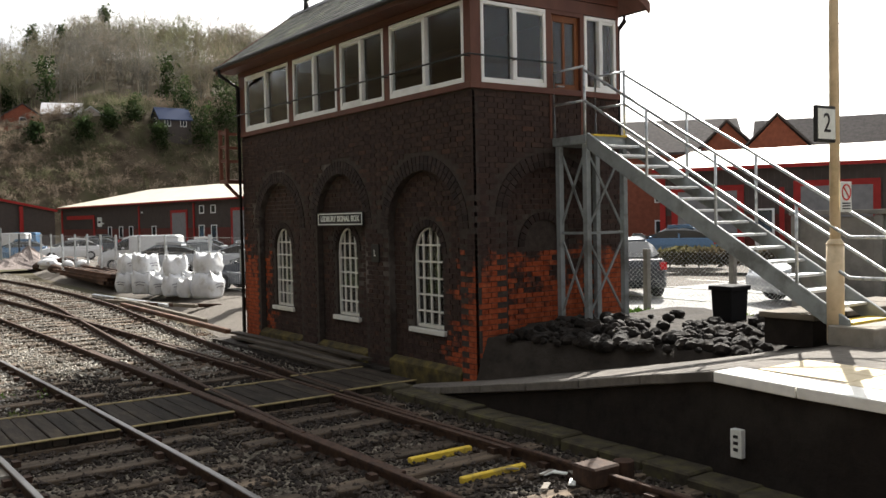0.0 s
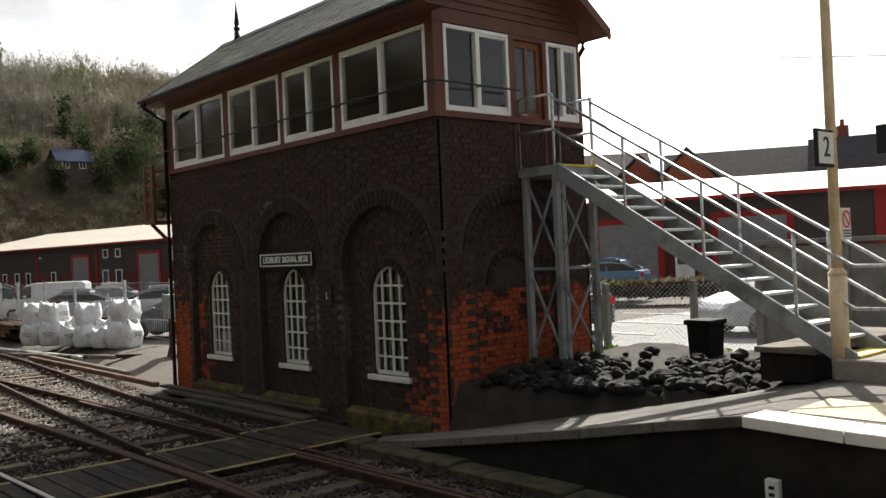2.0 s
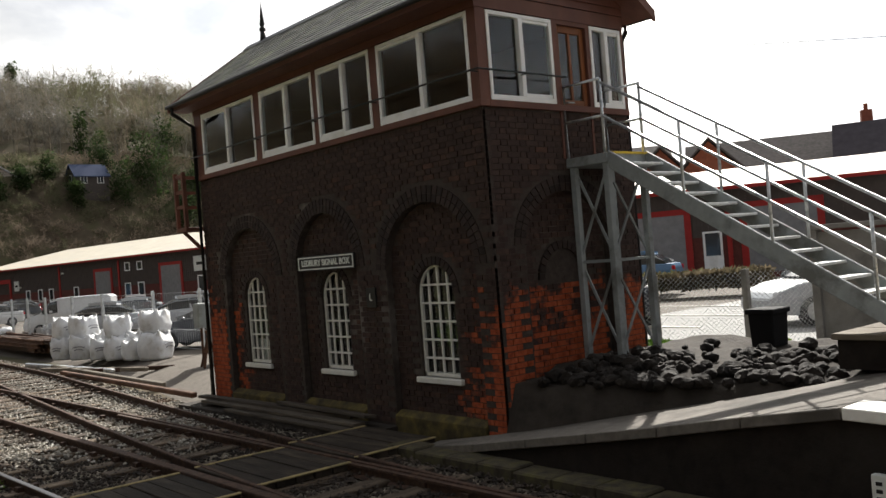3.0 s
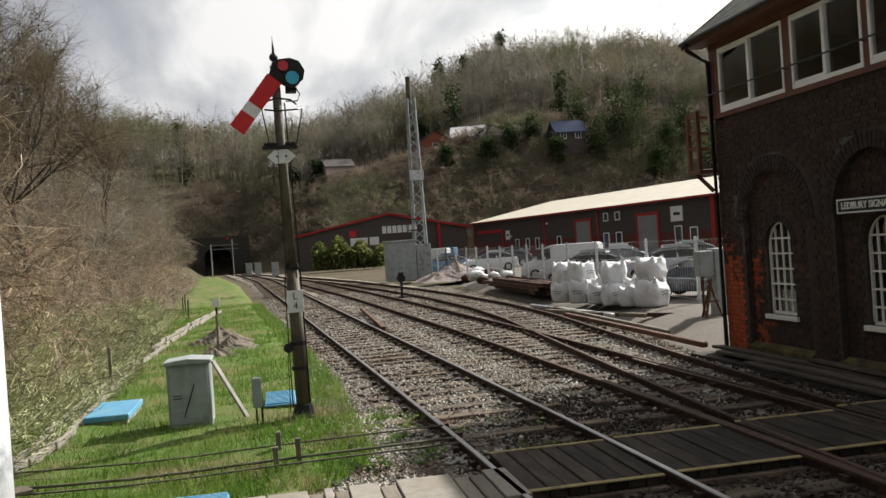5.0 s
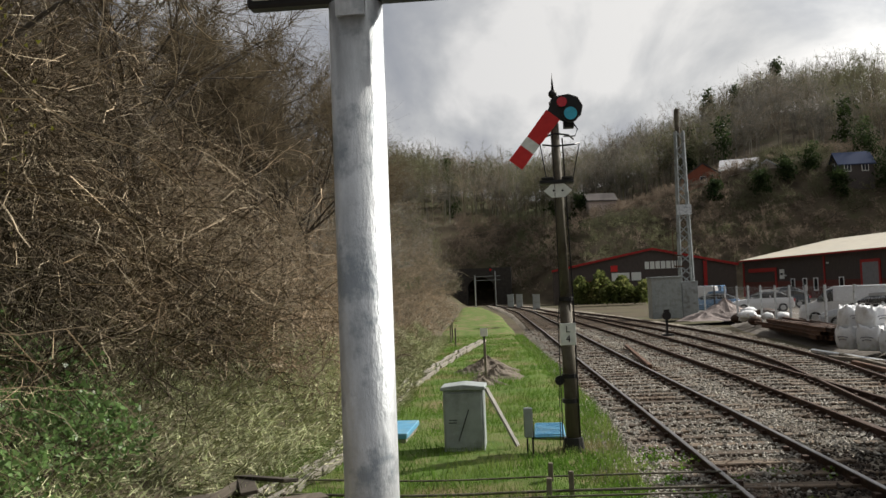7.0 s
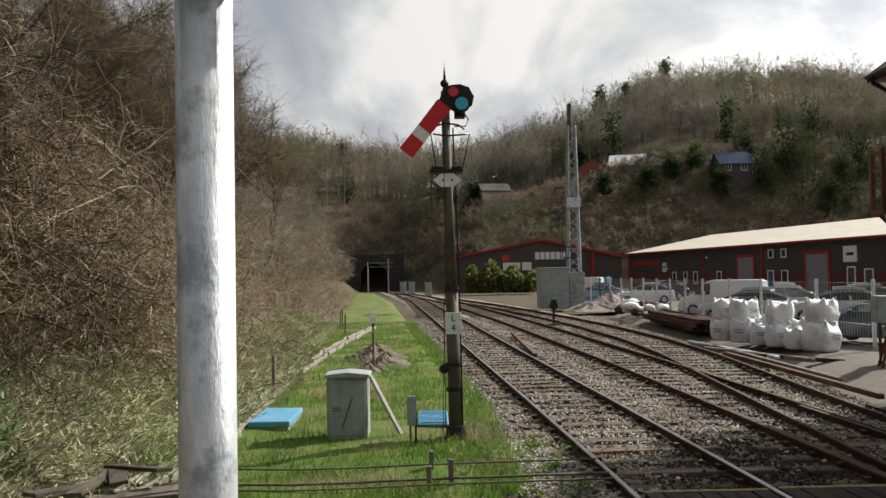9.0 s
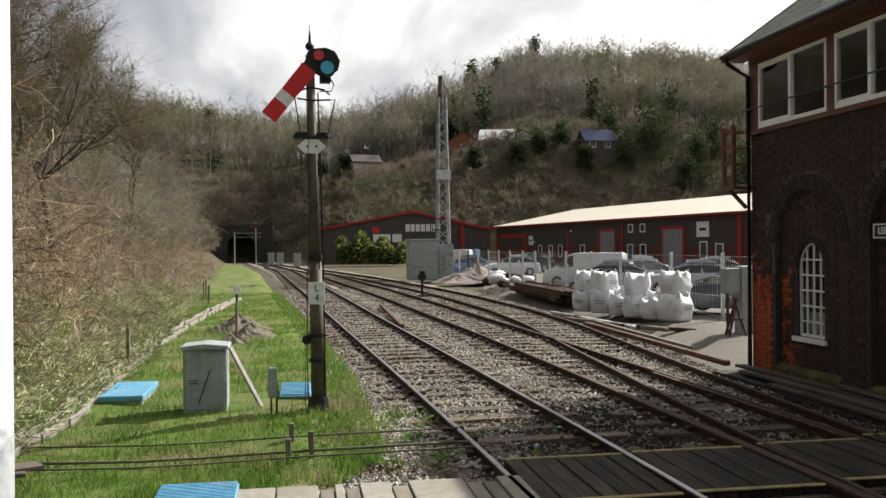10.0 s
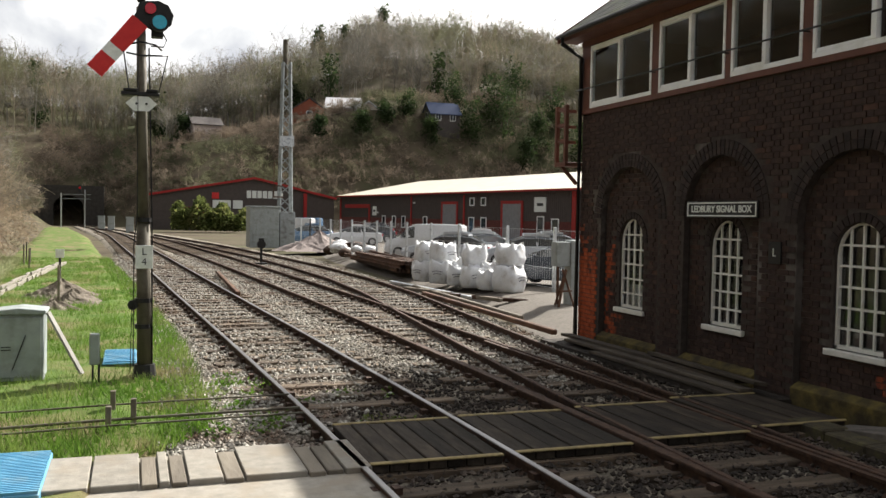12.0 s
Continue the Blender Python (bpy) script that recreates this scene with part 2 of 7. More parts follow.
M_SHEDRED = material("red_steel_trim", [(0.27, 0.016, 0.014), (0.36, 0.024, 0.020)], 3, 0.5, bump=0.02)
M_SHEDBRICK = material("red_brick_plinth", [(0.085, 0.026, 0.021), (0.14, 0.043, 0.033)], 4, 0.9, bump=0.2)
M_SHEDROOF = material("cream_sheet_roof", [(0.38, 0.345, 0.275), (0.50, 0.46, 0.375)], 0.8, 0.6, bump=0.05, stain=(0.42, 0.39, 0.33), stain_scale=0.25)
M_ROLLER = material("grey_roller_shutter", [(0.20, 0.20, 0.21), (0.27, 0.27, 0.28)], 3, 0.5, 0.2, 0.05)
M_DARKGLASS = plain("dark_pane", (0.03, 0.035, 0.04), 0.08, spec=0.6)


# ---- mesh building ----
class Mesh:
    """Vertices and faces of one part."""

    def __init__(self):
        self.v, self.f = [], []

    def add(self, verts, faces):
        k = len(self.v)
        self.v += [tuple(p) for p in verts]
        self.f += [tuple(i + k for i in q) for q in faces]
        return self

    def box(self, x0, y0, z0, x1, y1, z1, m=None):
        p = [Vector((x, y, z)) for x in (x0, x1) for y in (y0, y1) for z in (z0, z1)]
        if m:
            p = [m @ q for q in p]
        return self.add(p, [(0, 1, 3, 2), (4, 6, 7, 5), (0, 4, 5, 1), (2, 3, 7, 6), (0, 2, 6, 4), (1, 5, 7, 3)])

    def bar(self, a, b, w, h=None):
        """A square bar from a to b."""
        a, b = Vector(a), Vector(b)
        h = h or w
        d = b - a
        m = Matrix.Translation(a) @ d.to_track_quat("Y", "Z").to_matrix().to_4x4()
        return self.box(-w / 2, 0, -h / 2, w / 2, d.length, h / 2, m)

    def tube(self, a, b, r0, r1=None, n=10):
        a, b = Vector(a), Vector(b)
        r1 = r0 if r1 is None else r1
        m = (b - a).to_track_quat("Z", "Y").to_matrix()
        ring = [m @ Vector((math.cos(2 * math.pi * i / n), math.sin(2 * math.pi * i / n), 0)) for i in range(n)]
        faces = [(i, (i + 1) % n, n + (i + 1) % n, n + i) for i in range(n)]
        faces += [tuple(range(n - 1, -1, -1)), tuple(range(n, 2 * n))]
        return self.add([a + r0 * q for q in ring] + [b + r1 * q for q in ring], faces)

    def pipe(self, pts, r, n=8):
        pts = [Vector(p) for p in pts]
        v, f = [], []
        for j, p in enumerate(pts):
            d = (pts[min(j + 1, len(pts) - 1)] - pts[max(j - 1, 0)]).normalized()
            m = d.to_track_quat("Z", "Y").to_matrix()
            v += [p + m @ Vector((r * math.cos(2 * math.pi * i / n), r * math.sin(2 * math.pi * i / n), 0)) for i in range(n)]
        for j in range(len(pts) - 1):
            f += [(j * n + i, j * n + (i + 1) % n, (j + 1) * n + (i + 1) % n, (j + 1) * n + i) for i in range(n)]
        f += [tuple(range(n - 1, -1, -1)), tuple((len(pts) - 1) * n + i for i in range(n))]
        return self.add(v, f)

    def ball(self, c, r, squash=1.0, n=10):
        rows = max(4, n // 2)
        vs, fs = [], []
        for j in range(rows + 1):
            th = math.pi * j / rows
            for i in range(n):
                a = 2 * math.pi * i / n
                vs.append((c[0] + r * math.sin(th) * math.cos(a), c[1] + r * math.sin(th) * math.sin(a), c[2] + r * squash * math.cos(th)))
        for j in range(rows):
            for i in range(n):
                fs.append((j * n + i, (j + 1) * n + i, (j + 1) * n + (i + 1) % n, j * n + (i + 1) % n))
        return self.add(vs, fs)

    def prism(self, pts, m, depth):
        """A flat outline, in the plane's own x and y, pushed out along its z by depth, placed by m."""
        n = len(pts)
        vs = [m @ Vector((x, y, 0)) for x, y in pts] + [m @ Vector((x, y, depth)) for x, y in pts]
        return self.add(vs, [tuple(range(n - 1, -1, -1)), tuple(range(n, 2 * n))] + [(i, (i + 1) % n, n + (i + 1) % n, n + i) for i in range(n)])

    def data(self, name, mat, smooth=False, bevel=0.0):
        me = bpy.data.meshes.new(name)
        me.from_pydata(self.v, [], self.f)
        bm = bmesh.new()
        bm.from_mesh(me)
        if bevel:
            bmesh.ops.bevel(bm, geom=bm.edges[:], offset=bevel, segments=1, affect="EDGES", profile=0.5)
        bmesh.ops.recalc_face_normals(bm, faces=bm.faces[:])
        bm.to_mesh(me)
        bm.free()
        if smooth:
            me.shade_smooth()
        me.materials.append(mat)
        return me


def raw(name, v, f, mat, smooth=False):
    me = bpy.data.meshes.new(name)
    me.from_pydata(v, [], f)
    me.materials.append(mat)
    if smooth:
        me.shade_smooth()
    return me


def thing(name, label, category, at=(0, 0, 0), group="", kind=""):
    ob = new(name)
    ob.empty_display_size = 0.2
    ob.location = at
    return tagged(ob, label, category, group, kind)


def part(name, mesh, mat, parent=None, label="", smooth=False, bevel=0.0, kind=""):
    """Links a mesh, given in the parent's own coordinates, as one part."""
    data = mesh.data(name, mat, smooth, bevel) if isinstance(mesh, Mesh) else mesh
    ob = new(name, data)
    ob.parent = parent
    return tagged(ob, label, "", "", kind)


def single(name, mesh, mat, label, category, group="", kind="", smooth=False, bevel=0.0):
    ob = new(name, mesh.data(name, mat, smooth, bevel) if isinstance(mesh, Mesh) else mesh)
    return tagged(ob, label, category, group, kind)


def lettering(name, text, size, mat, m, parent, depth=0.004, bold=0.0):
    cu = bpy.data.curves.new(name, "FONT")
    cu.body, cu.size, cu.extrude, cu.align_x, cu.align_y = text, size, depth, "CENTER", "CENTER"
    cu.offset = bold
    ob = bpy.data.objects.new(name, cu)
    scene.collection.objects.link(ob)
    me = bpy.data.meshes.new_from_object(ob)
    bpy.data.objects.remove(ob)
    me.transform(m)
    me.materials.clear()
    me.materials.append(mat)
    return part(name, me, mat, parent)


def plate(name, outer, holes, depth, m, mat, parent=None, kind="", label=""):
    """A flat wall with openings through it: outline and holes in the plane's x and y, thickness along its z, placed by m."""
    bm = bmesh.new()
    edges = []
    for loop in [outer] + holes:
        vs = [bm.verts.new((x, y, 0)) for x, y in loop]
        edges += [bm.edges.new((vs[i], vs[(i + 1) % len(vs)])) for i in range(len(vs))]
    bmesh.ops.triangle_fill(bm, edges=edges, use_beauty=True)
    ext = bmesh.ops.extrude_face_region(bm, geom=bm.faces[:])
    bmesh.ops.translate(bm, vec=(0, 0, depth), verts=[g for g in ext["geom"] if isinstance(g, bmesh.types.BMVert)])
    bmesh.ops.recalc_face_normals(bm, faces=bm.faces[:])
    bmesh.ops.transform(bm, matrix=m, verts=bm.verts[:])
    me = bpy.data.meshes.new(name)
    bm.to_mesh(me)
    bm.free()
    me.materials.append(mat)
    return part(name, me, mat, parent, label, kind=kind)


def arched(x0, x1, z0, spring, rise=None, n=12):
    """The outline of a round-headed opening."""
    c, r = (x0 + x1) / 2, (x1 - x0) / 2
    rise = r if rise is None else rise
    return [(x0, z0), (x1, z0)] + [(c + r * math.cos(math.pi * i / n), spring + rise * math.sin(math.pi * i / n)) for i in range(n + 1)]


def inside(poly, x, y):
    odd = False
    for (ax, ay), (bx, by) in zip(poly, poly[1:] + poly[:1]):
        if (ay > y) != (by > y) and x < (bx - ax) * (y - ay) / (by - ay) + ax:
            odd = not odd
    return odd


def rect(x0, y0, x1, y1):
    return [(x0, y0), (x1, y0), (x1, y1), (x0, y1)]


# ---- the ground ----
def lerp(x, table):
    return float(np.interp(x, [a for a, b in table], [b for a, b in table]))


BANK = [(-60, -12.5), (0, -12.1), (5, -11.8), (11, -11.8), (20, -12.4), (72, -15.4), (128, -19.0), (200, -25)]
RIDGE = [(-0.6, 38), (-0.3, 36), (-0.13, 33), (-0.05, 30), (0.03, 26.5), (0.13, 34), (0.27, 49), (0.36, 50.5), (0.45, 50), (0.55, 45.5), (0.7, 20), (0.9, 5), (1.2, 0)]


def height(x, y):
    """The lie of the land: flat railway and yard, a steep bank along the line, a wooded hill beyond."""
    h = 0.0
    xb = lerp(y, BANK)
    if x < xb:
        d = xb - x
        h = max(h, 22 * (1 - math.exp(-d * 0.72 / 22)) + 0.4 * noise.noise((x * 0.2, y * 0.2, 3)))
    edge = lerp(x, [(-14, 151), (-4, 138), (2, 133), (60, 142)])
    if y > edge and x > -90:
        b = (x + 8) / (y + 7)
        s = min(1.0, (y - edge) / 105)
        top = lerp(b, RIDGE)
        prof = lerp(s, [(0, 0), (0.06, 0.16), (0.22, 0.50), (0.42, 0.60), (0.75, 0.88), (1, 1)])
        k = min(1.0, max(0.0, (x + 90) / 40))
        h = max(h, top * prof * k + 0.8 * noise.noise((x * 0.05, y * 0.05, 1)) * min(1, s * 6))
    return h


def ground_mesh():
    far = [150, 250, 420, 800, 1600, 3200]
    xs = [-v for v in reversed(far)] + list(np.arange(-110, -30, 6)) + list(np.arange(-30, -9, 0.8)) + list(np.arange(-9, 12, 3)) + list(np.arange(12, 150, 6)) + far
    ys = [-v for v in reversed(far)] + list(np.arange(-110, -30, 10)) + list(np.arange(-30, 40, 1.6)) + list(np.arange(40, 125, 4)) + list(np.arange(125, 190, 2.5)) + list(np.arange(190, 260, 7)) + [280, 320, 400, 520, 800, 1600, 3200]
    v = [(x, y, height(x, y) - 0.32) for y in ys for x in xs]
    nx = len(xs)
    f = [(j * nx + i, j * nx + i + 1, (j + 1) * nx + i + 1, (j + 1) * nx + i) for j in range(len(ys) - 1) for i in range(nx - 1)]
    return raw("ground", v, f, M_EARTH, True)


single("ground", ground_mesh(), M_EARTH, "brown leaf-strewn earth of valley floor, bank and hill", "ground", kind="structure")


def sheet(name, rows, mat, label, category, z=0.0, bumps=0.02, step=0.5, kind="structure", skirt=0.35):
    """A piece of ground between two edges given as rows of (y, x_left, x_right)."""
    y0, y1 = rows[0][0], rows[-1][0]
    ny = max(2, int((y1 - y0) / step))
    wid = max(abs(r[2] - r[1]) for r in rows)
    nx = int(min(60, max(2, wid / step)))
    v, f = [], []
    for j in range(ny + 1):
        y = y0 + (y1 - y0) * j / ny
        a, b = lerp(y, [(r[0], r[1]) for r in rows]), lerp(y, [(r[0], r[2]) for r in rows])
        for i in range(nx + 1):
            x = a + (b - a) * i / nx
            edge = i in (0, nx) or j in (0, ny)
            v.append((x, y, z - (skirt if edge else 0) + bumps * noise.noise((x * 1.3, y * 1.3, z * 9))))
    n1 = nx + 1
    f = [(j * n1 + i, j * n1 + i + 1, (j + 1) * n1 + i + 1, (j + 1) * n1 + i) for j in range(ny) for i in range(nx)]
    return single(name, raw(name, v, f, mat, True), mat, label, category, kind=kind)


# centre lines of the three tracks, as (y, x)
TRACK_1 = [(-40, -5.2), (-2, -5.42), (3, -5.58), (9, -5.85), (20, -6.4), (40, -7.35), (80, -9.4), (118, -12.6), (150, -17)]
TRACK_2 = [(-40, -2.3), (-2, -2.55), (3, -2.62), (9, -2.76), (16, -2.98), (31, -3.68), (41, -4.25), (70, -6.3), (100, -9.6), (118, -12.4)]
TRACK_3 = [(-1, -2.50), (3, -2.30), (8, -1.92), (13, -1.5), (18, -1.06), (24, -0.85), (32, -1.05), (40, -1.55), (60, -3.4), (85, -6.9)]

sheet("ballast", [(-40, -6.6, 0.6), (-3, -6.7, 0.2), (0, -8.3, 0.0), (3, -8.4, -0.1), (9, -8.2, 0.0), (20, -8.3, 0.9), (40, -9.0, 1.2), (80, -11.4, -3), (135, -16.5, -11.5)],
      M_BALLAST, "grey-brown stone ballast bed under the tracks", "ballast", z=-0.17, bumps=0.05, step=0.45)
sheet("grass_strip", [(-6, -12.4, -8.8), (0, -12.5, -8.2), (3, -12.4, -7.3), (9, -12.4, -7.3), (20, -13.0, -7.9), (40, -14.2, -9.3), (80, -16.6, -11.8), (120, -19.4, -16)],
      M_GRASS, "bright green rough grass beside the railway", "grass", z=-0.06, bumps=0.10, step=0.6)
sheet("yard", [(8.0, -0.6, 45), (12, 0.3, 45), (20, 1.6, 45), (40, 1.9, 45), (62, 4.5, 45), (110, 9, 45)],
      M_YARD, "worn brown-grey tarmac of the goods yard", "yard", z=-0.02, bumps=0.02, step=1.2)
sheet("car_park", [(-30, 3.4, 60), (-3, 3.6, 60), (8.0, 3.6, 60)], M_PALETAR, "pale grey tarmac of the car park", "car park", z=0.35, bumps=0.01, step=1.5, skirt=0.6)


# ---- tracks ----
def rail_path(table, off, y0, y1, step=1.0):
    ys = np.arange(y0, y1 + 0.01, step)
    p = [Vector((lerp(y, table), y, 0)) for y in ys]
    p = [p[0]] + [(p[i - 1] + p[i] * 2 + p[i + 1]) / 4 for i in range(1, len(p) - 1)] + [p[-1]]
    o = []
    for i, q in enumerate(p):
        d = (p[min(i + 1, len(p) - 1)] - p[max(i - 1, 0)]).normalized()
        o.append(q + Vector((d.y, -d.x, 0)) * off)
    return o


def sweep(path, profile):
    v, f = [], []
    n = len(profile)
    for i, q in enumerate(path):
        d = (path[min(i + 1, len(path) - 1)] - path[max(i - 1, 0)]).normalized()
        s = Vector((d.y, -d.x, 0))
        v += [tuple(q + s * x + Vector((0, 0, z))) for x, z in profile]
    for j in range(len(path) - 1):
        f += [(j * n + i, j * n + (i + 1) % n, (j + 1) * n + (i + 1) % n, (j + 1) * n + i) for i in range(n)]
    f += [tuple(range(n)), tuple((len(path) - 1) * n + i for i in range(n - 1, -1, -1))]
    return v, f


WEB = [(-0.065, -0.15), (0.065, -0.15), (0.055, -0.135), (0.01, -0.115), (0.01, -0.045), (0.034, -0.035), (0.034, -0.004), (-0.034, -0.004), (-0.034, -0.035), (-0.01, -0.045), (-0.01, -0.115), (-0.055, -0.135)]
HEAD = [(-0.033, -0.004), (0.033, -0.004), (0.027, 0.004), (-0.027, 0.004)]
SLEEPER = Mesh().box(-1.28, -0.125, -0.13, 1.28, 0.125, 0.0).data("sleeper", M_SLEEPER, bevel=0.012)
CHAIR = Mesh().box(-0.16, -0.09, 0, 0.16, 0.09, 0.035).box(-0.13, -0.06, 0.03, -0.055, 0.06, 0.10).box(0.055, -0.06, 0.03, 0.13, 0.06, 0.10).data("rail_chair", M_RUST)


def track(label, table, y0, y1, shine, s0, s1, chairs_to):
    tr = thing("railway_track", label, "railway track")
    for off in (-0.752, 0.752):
        path = rail_path(table, off, y0, y1)
        r = part("rail", raw("rail", *sweep(path, WEB), M_RUST), M_RUST, tr, "rusty brown rail web")
        part("rail_head", raw("rail_head", *sweep(path, HEAD), M_RAILTOP if shine else M_RUST), M_RUST, r, "worn running surface")
    rnd = random.Random(3)
    n = 0
    y = s0
    while y < s1:
        x = lerp(y, table)
        d = math.degrees(math.atan2(lerp(y + 1, table) - lerp(y - 1, table), 2))
        m = pose(x + rnd.uniform(-0.06, 0.06), y, -0.112 + rnd.uniform(-0.014, 0.010), 0, 0, -d + rnd.uniform(-0.8, 0.8))
        ob = part("sleeper", SLEEPER, M_SLEEPER, tr)
        ob.matrix_basis = m
        if y < chairs_to:
            for off in (-0.752, 0.752):
                c = part("rail_chair", CHAIR, M_RUST, tr)
                c.matrix_basis = m @ Matrix.Translation((off, 0, -0.04))
        n += 1
        y += 0.71
    return tr


track("main line track with bright worn rails on timber sleepers", TRACK_1, -40, 150, True, -12, 100, 22)
track("second running line with rusty rails on timber sleepers", TRACK_2, -40, 118, False, -12, 80, 18)
track("turnout siding track with dull rusty rails", TRACK_3, -1, 85, False, 12.4, 60, 18)


# ---- the signal box: front wall in the plane x = 0, near end wall in the plane y = 0 ----
BX, BY, BZ = 3.0, 8.3, 4.27            # depth, length and height of the brick storey
TO_FRONT = Matrix(((0, 0, 1, 0), (1, 0, 0, 0), (0, 1, 0, 0), (0, 0, 0, 1)))     # plane (u, v) -> (y, z), depth along +x
TO_END = Matrix(((1, 0, 0, 0), (0, 0, 1, 0), (0, 1, 0, 0), (0, 0, 0, 1)))       # plane (u, v) -> (x, z), depth along +y
ARCHES = [(0.36, 2.34, 2.25), (3.10, 4.88, 2.33), (5.60, 7.52, 2.28)]
WINDOWS = [(0.98, 1.80), (3.58, 4.36), (6.22, 7.02)]

box = thing("signal_box", "sooty brick railway signal box with brown timber cabin and slate roof", "signal box")
arch_loops = [arched(a, b, 0.0, s, 0.92) for a, b, s in ARCHES]
win_loops = [arched(a, b, 0.68, 1.86, 0.42) for a, b in WINDOWS]
outer = [(0, -0.3), (BY, -0.3), (BY, BZ), (0, BZ)]
front_holes = [[(u, max(v, 0.02)) for u, v in lp] for lp in arch_loops]
wall_front = plate("front_wall", outer, front_holes, 0.11, TO_FRONT @ Matrix.Translation((0, 0, 0.012)), M_MORTAR, box)
plate("arch_panel", [(0.12, -0.2), (BY - 0.12, -0.2), (BY - 0.12, BZ), (0.12, BZ)], win_loops, 0.22, TO_FRONT @ Matrix.Translation((0, 0, 0.135)), M_MORTAR, box)
end_arch = arched(0.62, 2.35, 0.0, 2.45, 0.72)
wall_end = plate("end_wall", [(0.125, -0.3), (BX, -0.3), (BX, BZ), (0.125, BZ)], [[(u, max(v, 0.02)) for u, v in end_arch]], 0.10, TO_END @ Matrix.Translation((0, 0, 0.012)), M_MORTAR, box)
part("end_panel", Mesh().box(0.36, 0.115, -0.2, BX - 0.1, 0.35, BZ), M_MORTAR, box)
part("far_wall", Mesh().box(0.012, BY - 0.3, -0.3, BX, BY - 0.002, BZ), M_MORTAR, box)
part("back_wall", Mesh().box(BX - 0.3, 0.36, -0.3, BX - 0.004, BY - 0.31, BZ), M_MORTAR, box)
part("cabin_floor", Mesh().box(0.36, 0.36, 3.5, BX - 0.31, BY - 0.31, 3.6), M_OAK, box)
part("ground_floor", Mesh().box(0.37, 0.37, -0.1, BX - 0.32, BY - 0.32, 0.02), M_SLAB, box)

# courses of brick; the lowest of the near corner are parts, the rest is joined
BRICK_L, BRICK_H, JOINT = 0.225, 0.068, 0.011


def courses(length, z0, z1, keep, seed, start=0.0):
    rnd = random.Random(seed)
    out = []
    k = 0
    z = z0
    while z + BRICK_H < z1:
        u = start - (0.177 if k % 2 else 0.0)
        i = 0
        while u < length - 0.02:
            w = BRICK_L if (i % 2 == 0) else 0.107
            a, b = max(u, start), min(u + w, length)
            if b - a > 0.02 and keep(a, b, z, z + BRICK_H):
                out.append((a, b, z, rnd.uniform(-0.004, 0.004)))
            u += w + JOINT
            i += 1
        z += BRICK_H + JOINT
        k += 1
    return out


def brick_box(mesh, a, b, z, d, front, face):
    if front:
        mesh.box(face + d, a, z, face + 0.06, b, z + BRICK_H)
    else:
        mesh.box(a, face + d, z, b, face + 0.06, z + BRICK_H)


def clear_of(loops):
    def keep(a, b, z0, z1):
        return not any(inside(lp, u, v) for lp in loops for u in (a, (a + b) / 2, b) for v in (z0, z1))
    return keep


def within(loops, holes):
    def keep(a, b, z0, z1):
        m = (a + b) / 2, (z0 + z1) / 2
        if not any(inside(lp, *m) for lp in loops):
            return False
        return not any(inside(lp, u, v) for lp in holes for u in (a, m[0], b) for v in (z0, z1))
    return keep


ring_loops = [arched(a - 0.24, b + 0.24, s, s, 1.16) for a, b, s in ARCHES]
ring_win = [arched(a - 0.13, b + 0.13, 1.86, 1.86, 0.55) for a, b in WINDOWS]
front_bricks = courses(BY, -0.02, BZ - 0.02, clear_of(arch_loops + ring_loops), 1)
panel_bricks = courses(BY - 0.2, 0.0, BZ - 0.9, within(arch_loops, win_loops + ring_win), 2, 0.2)
end_bricks = courses(BX, -0.02, BZ - 0.02, clear_of([end_arch, arched(0.40, 2.57, 2.45, 2.45, 0.95)]), 3, 0.066)
end_panel = courses(BX, 0.0, BZ - 0.9, within([end_arch], [arched(0.9, 1.95, 1.95, 1.95, 0.55)]), 4, 0.3)
joined = Mesh()
BRICK_LATER = []
for lst, front, face in ((front_bricks, True, 0.0), (panel_bricks, True, 0.122), (end_bricks, False, 0.0), (end_panel, False, 0.10)):
    for a, b, z, d in lst:
        if lst is end_bricks and 0.3 < z < 2.25:
            BRICK_LATER.append((a, b, z, d))
        else:
            brick_box(joined, a, b, z, d, front, face)
part("brickwork", raw("brickwork", joined.v, joined.f, M_BRICK), M_BRICK, box, "sooty brown bricks with bare orange-red patches", kind="stuff")

# brick rings round the arches
rings = Mesh()


def arch_ring(mesh, c, spring, rx, rz, deep, n, front, face, stand):
    for i in range(n):
        t0, t1 = math.pi * (i + 0.08) / n, math.pi * (i + 0.92) / n
        quad = [(c + r * math.cos(t), spring + q * math.sin(t)) for r, q, t in ((rx, rz, t0), (rx + deep, rz + deep, t0), (rx + deep, rz + deep, t1), (rx, rz, t1))]
        if front:
            mesh.prism(quad, TO_FRONT @ Matrix.Translation((0, 0, face - stand)), 0.06)
        else:
            mesh.prism(quad, TO_END @ Matrix.Translation((0, 0, face - stand)), 0.06)


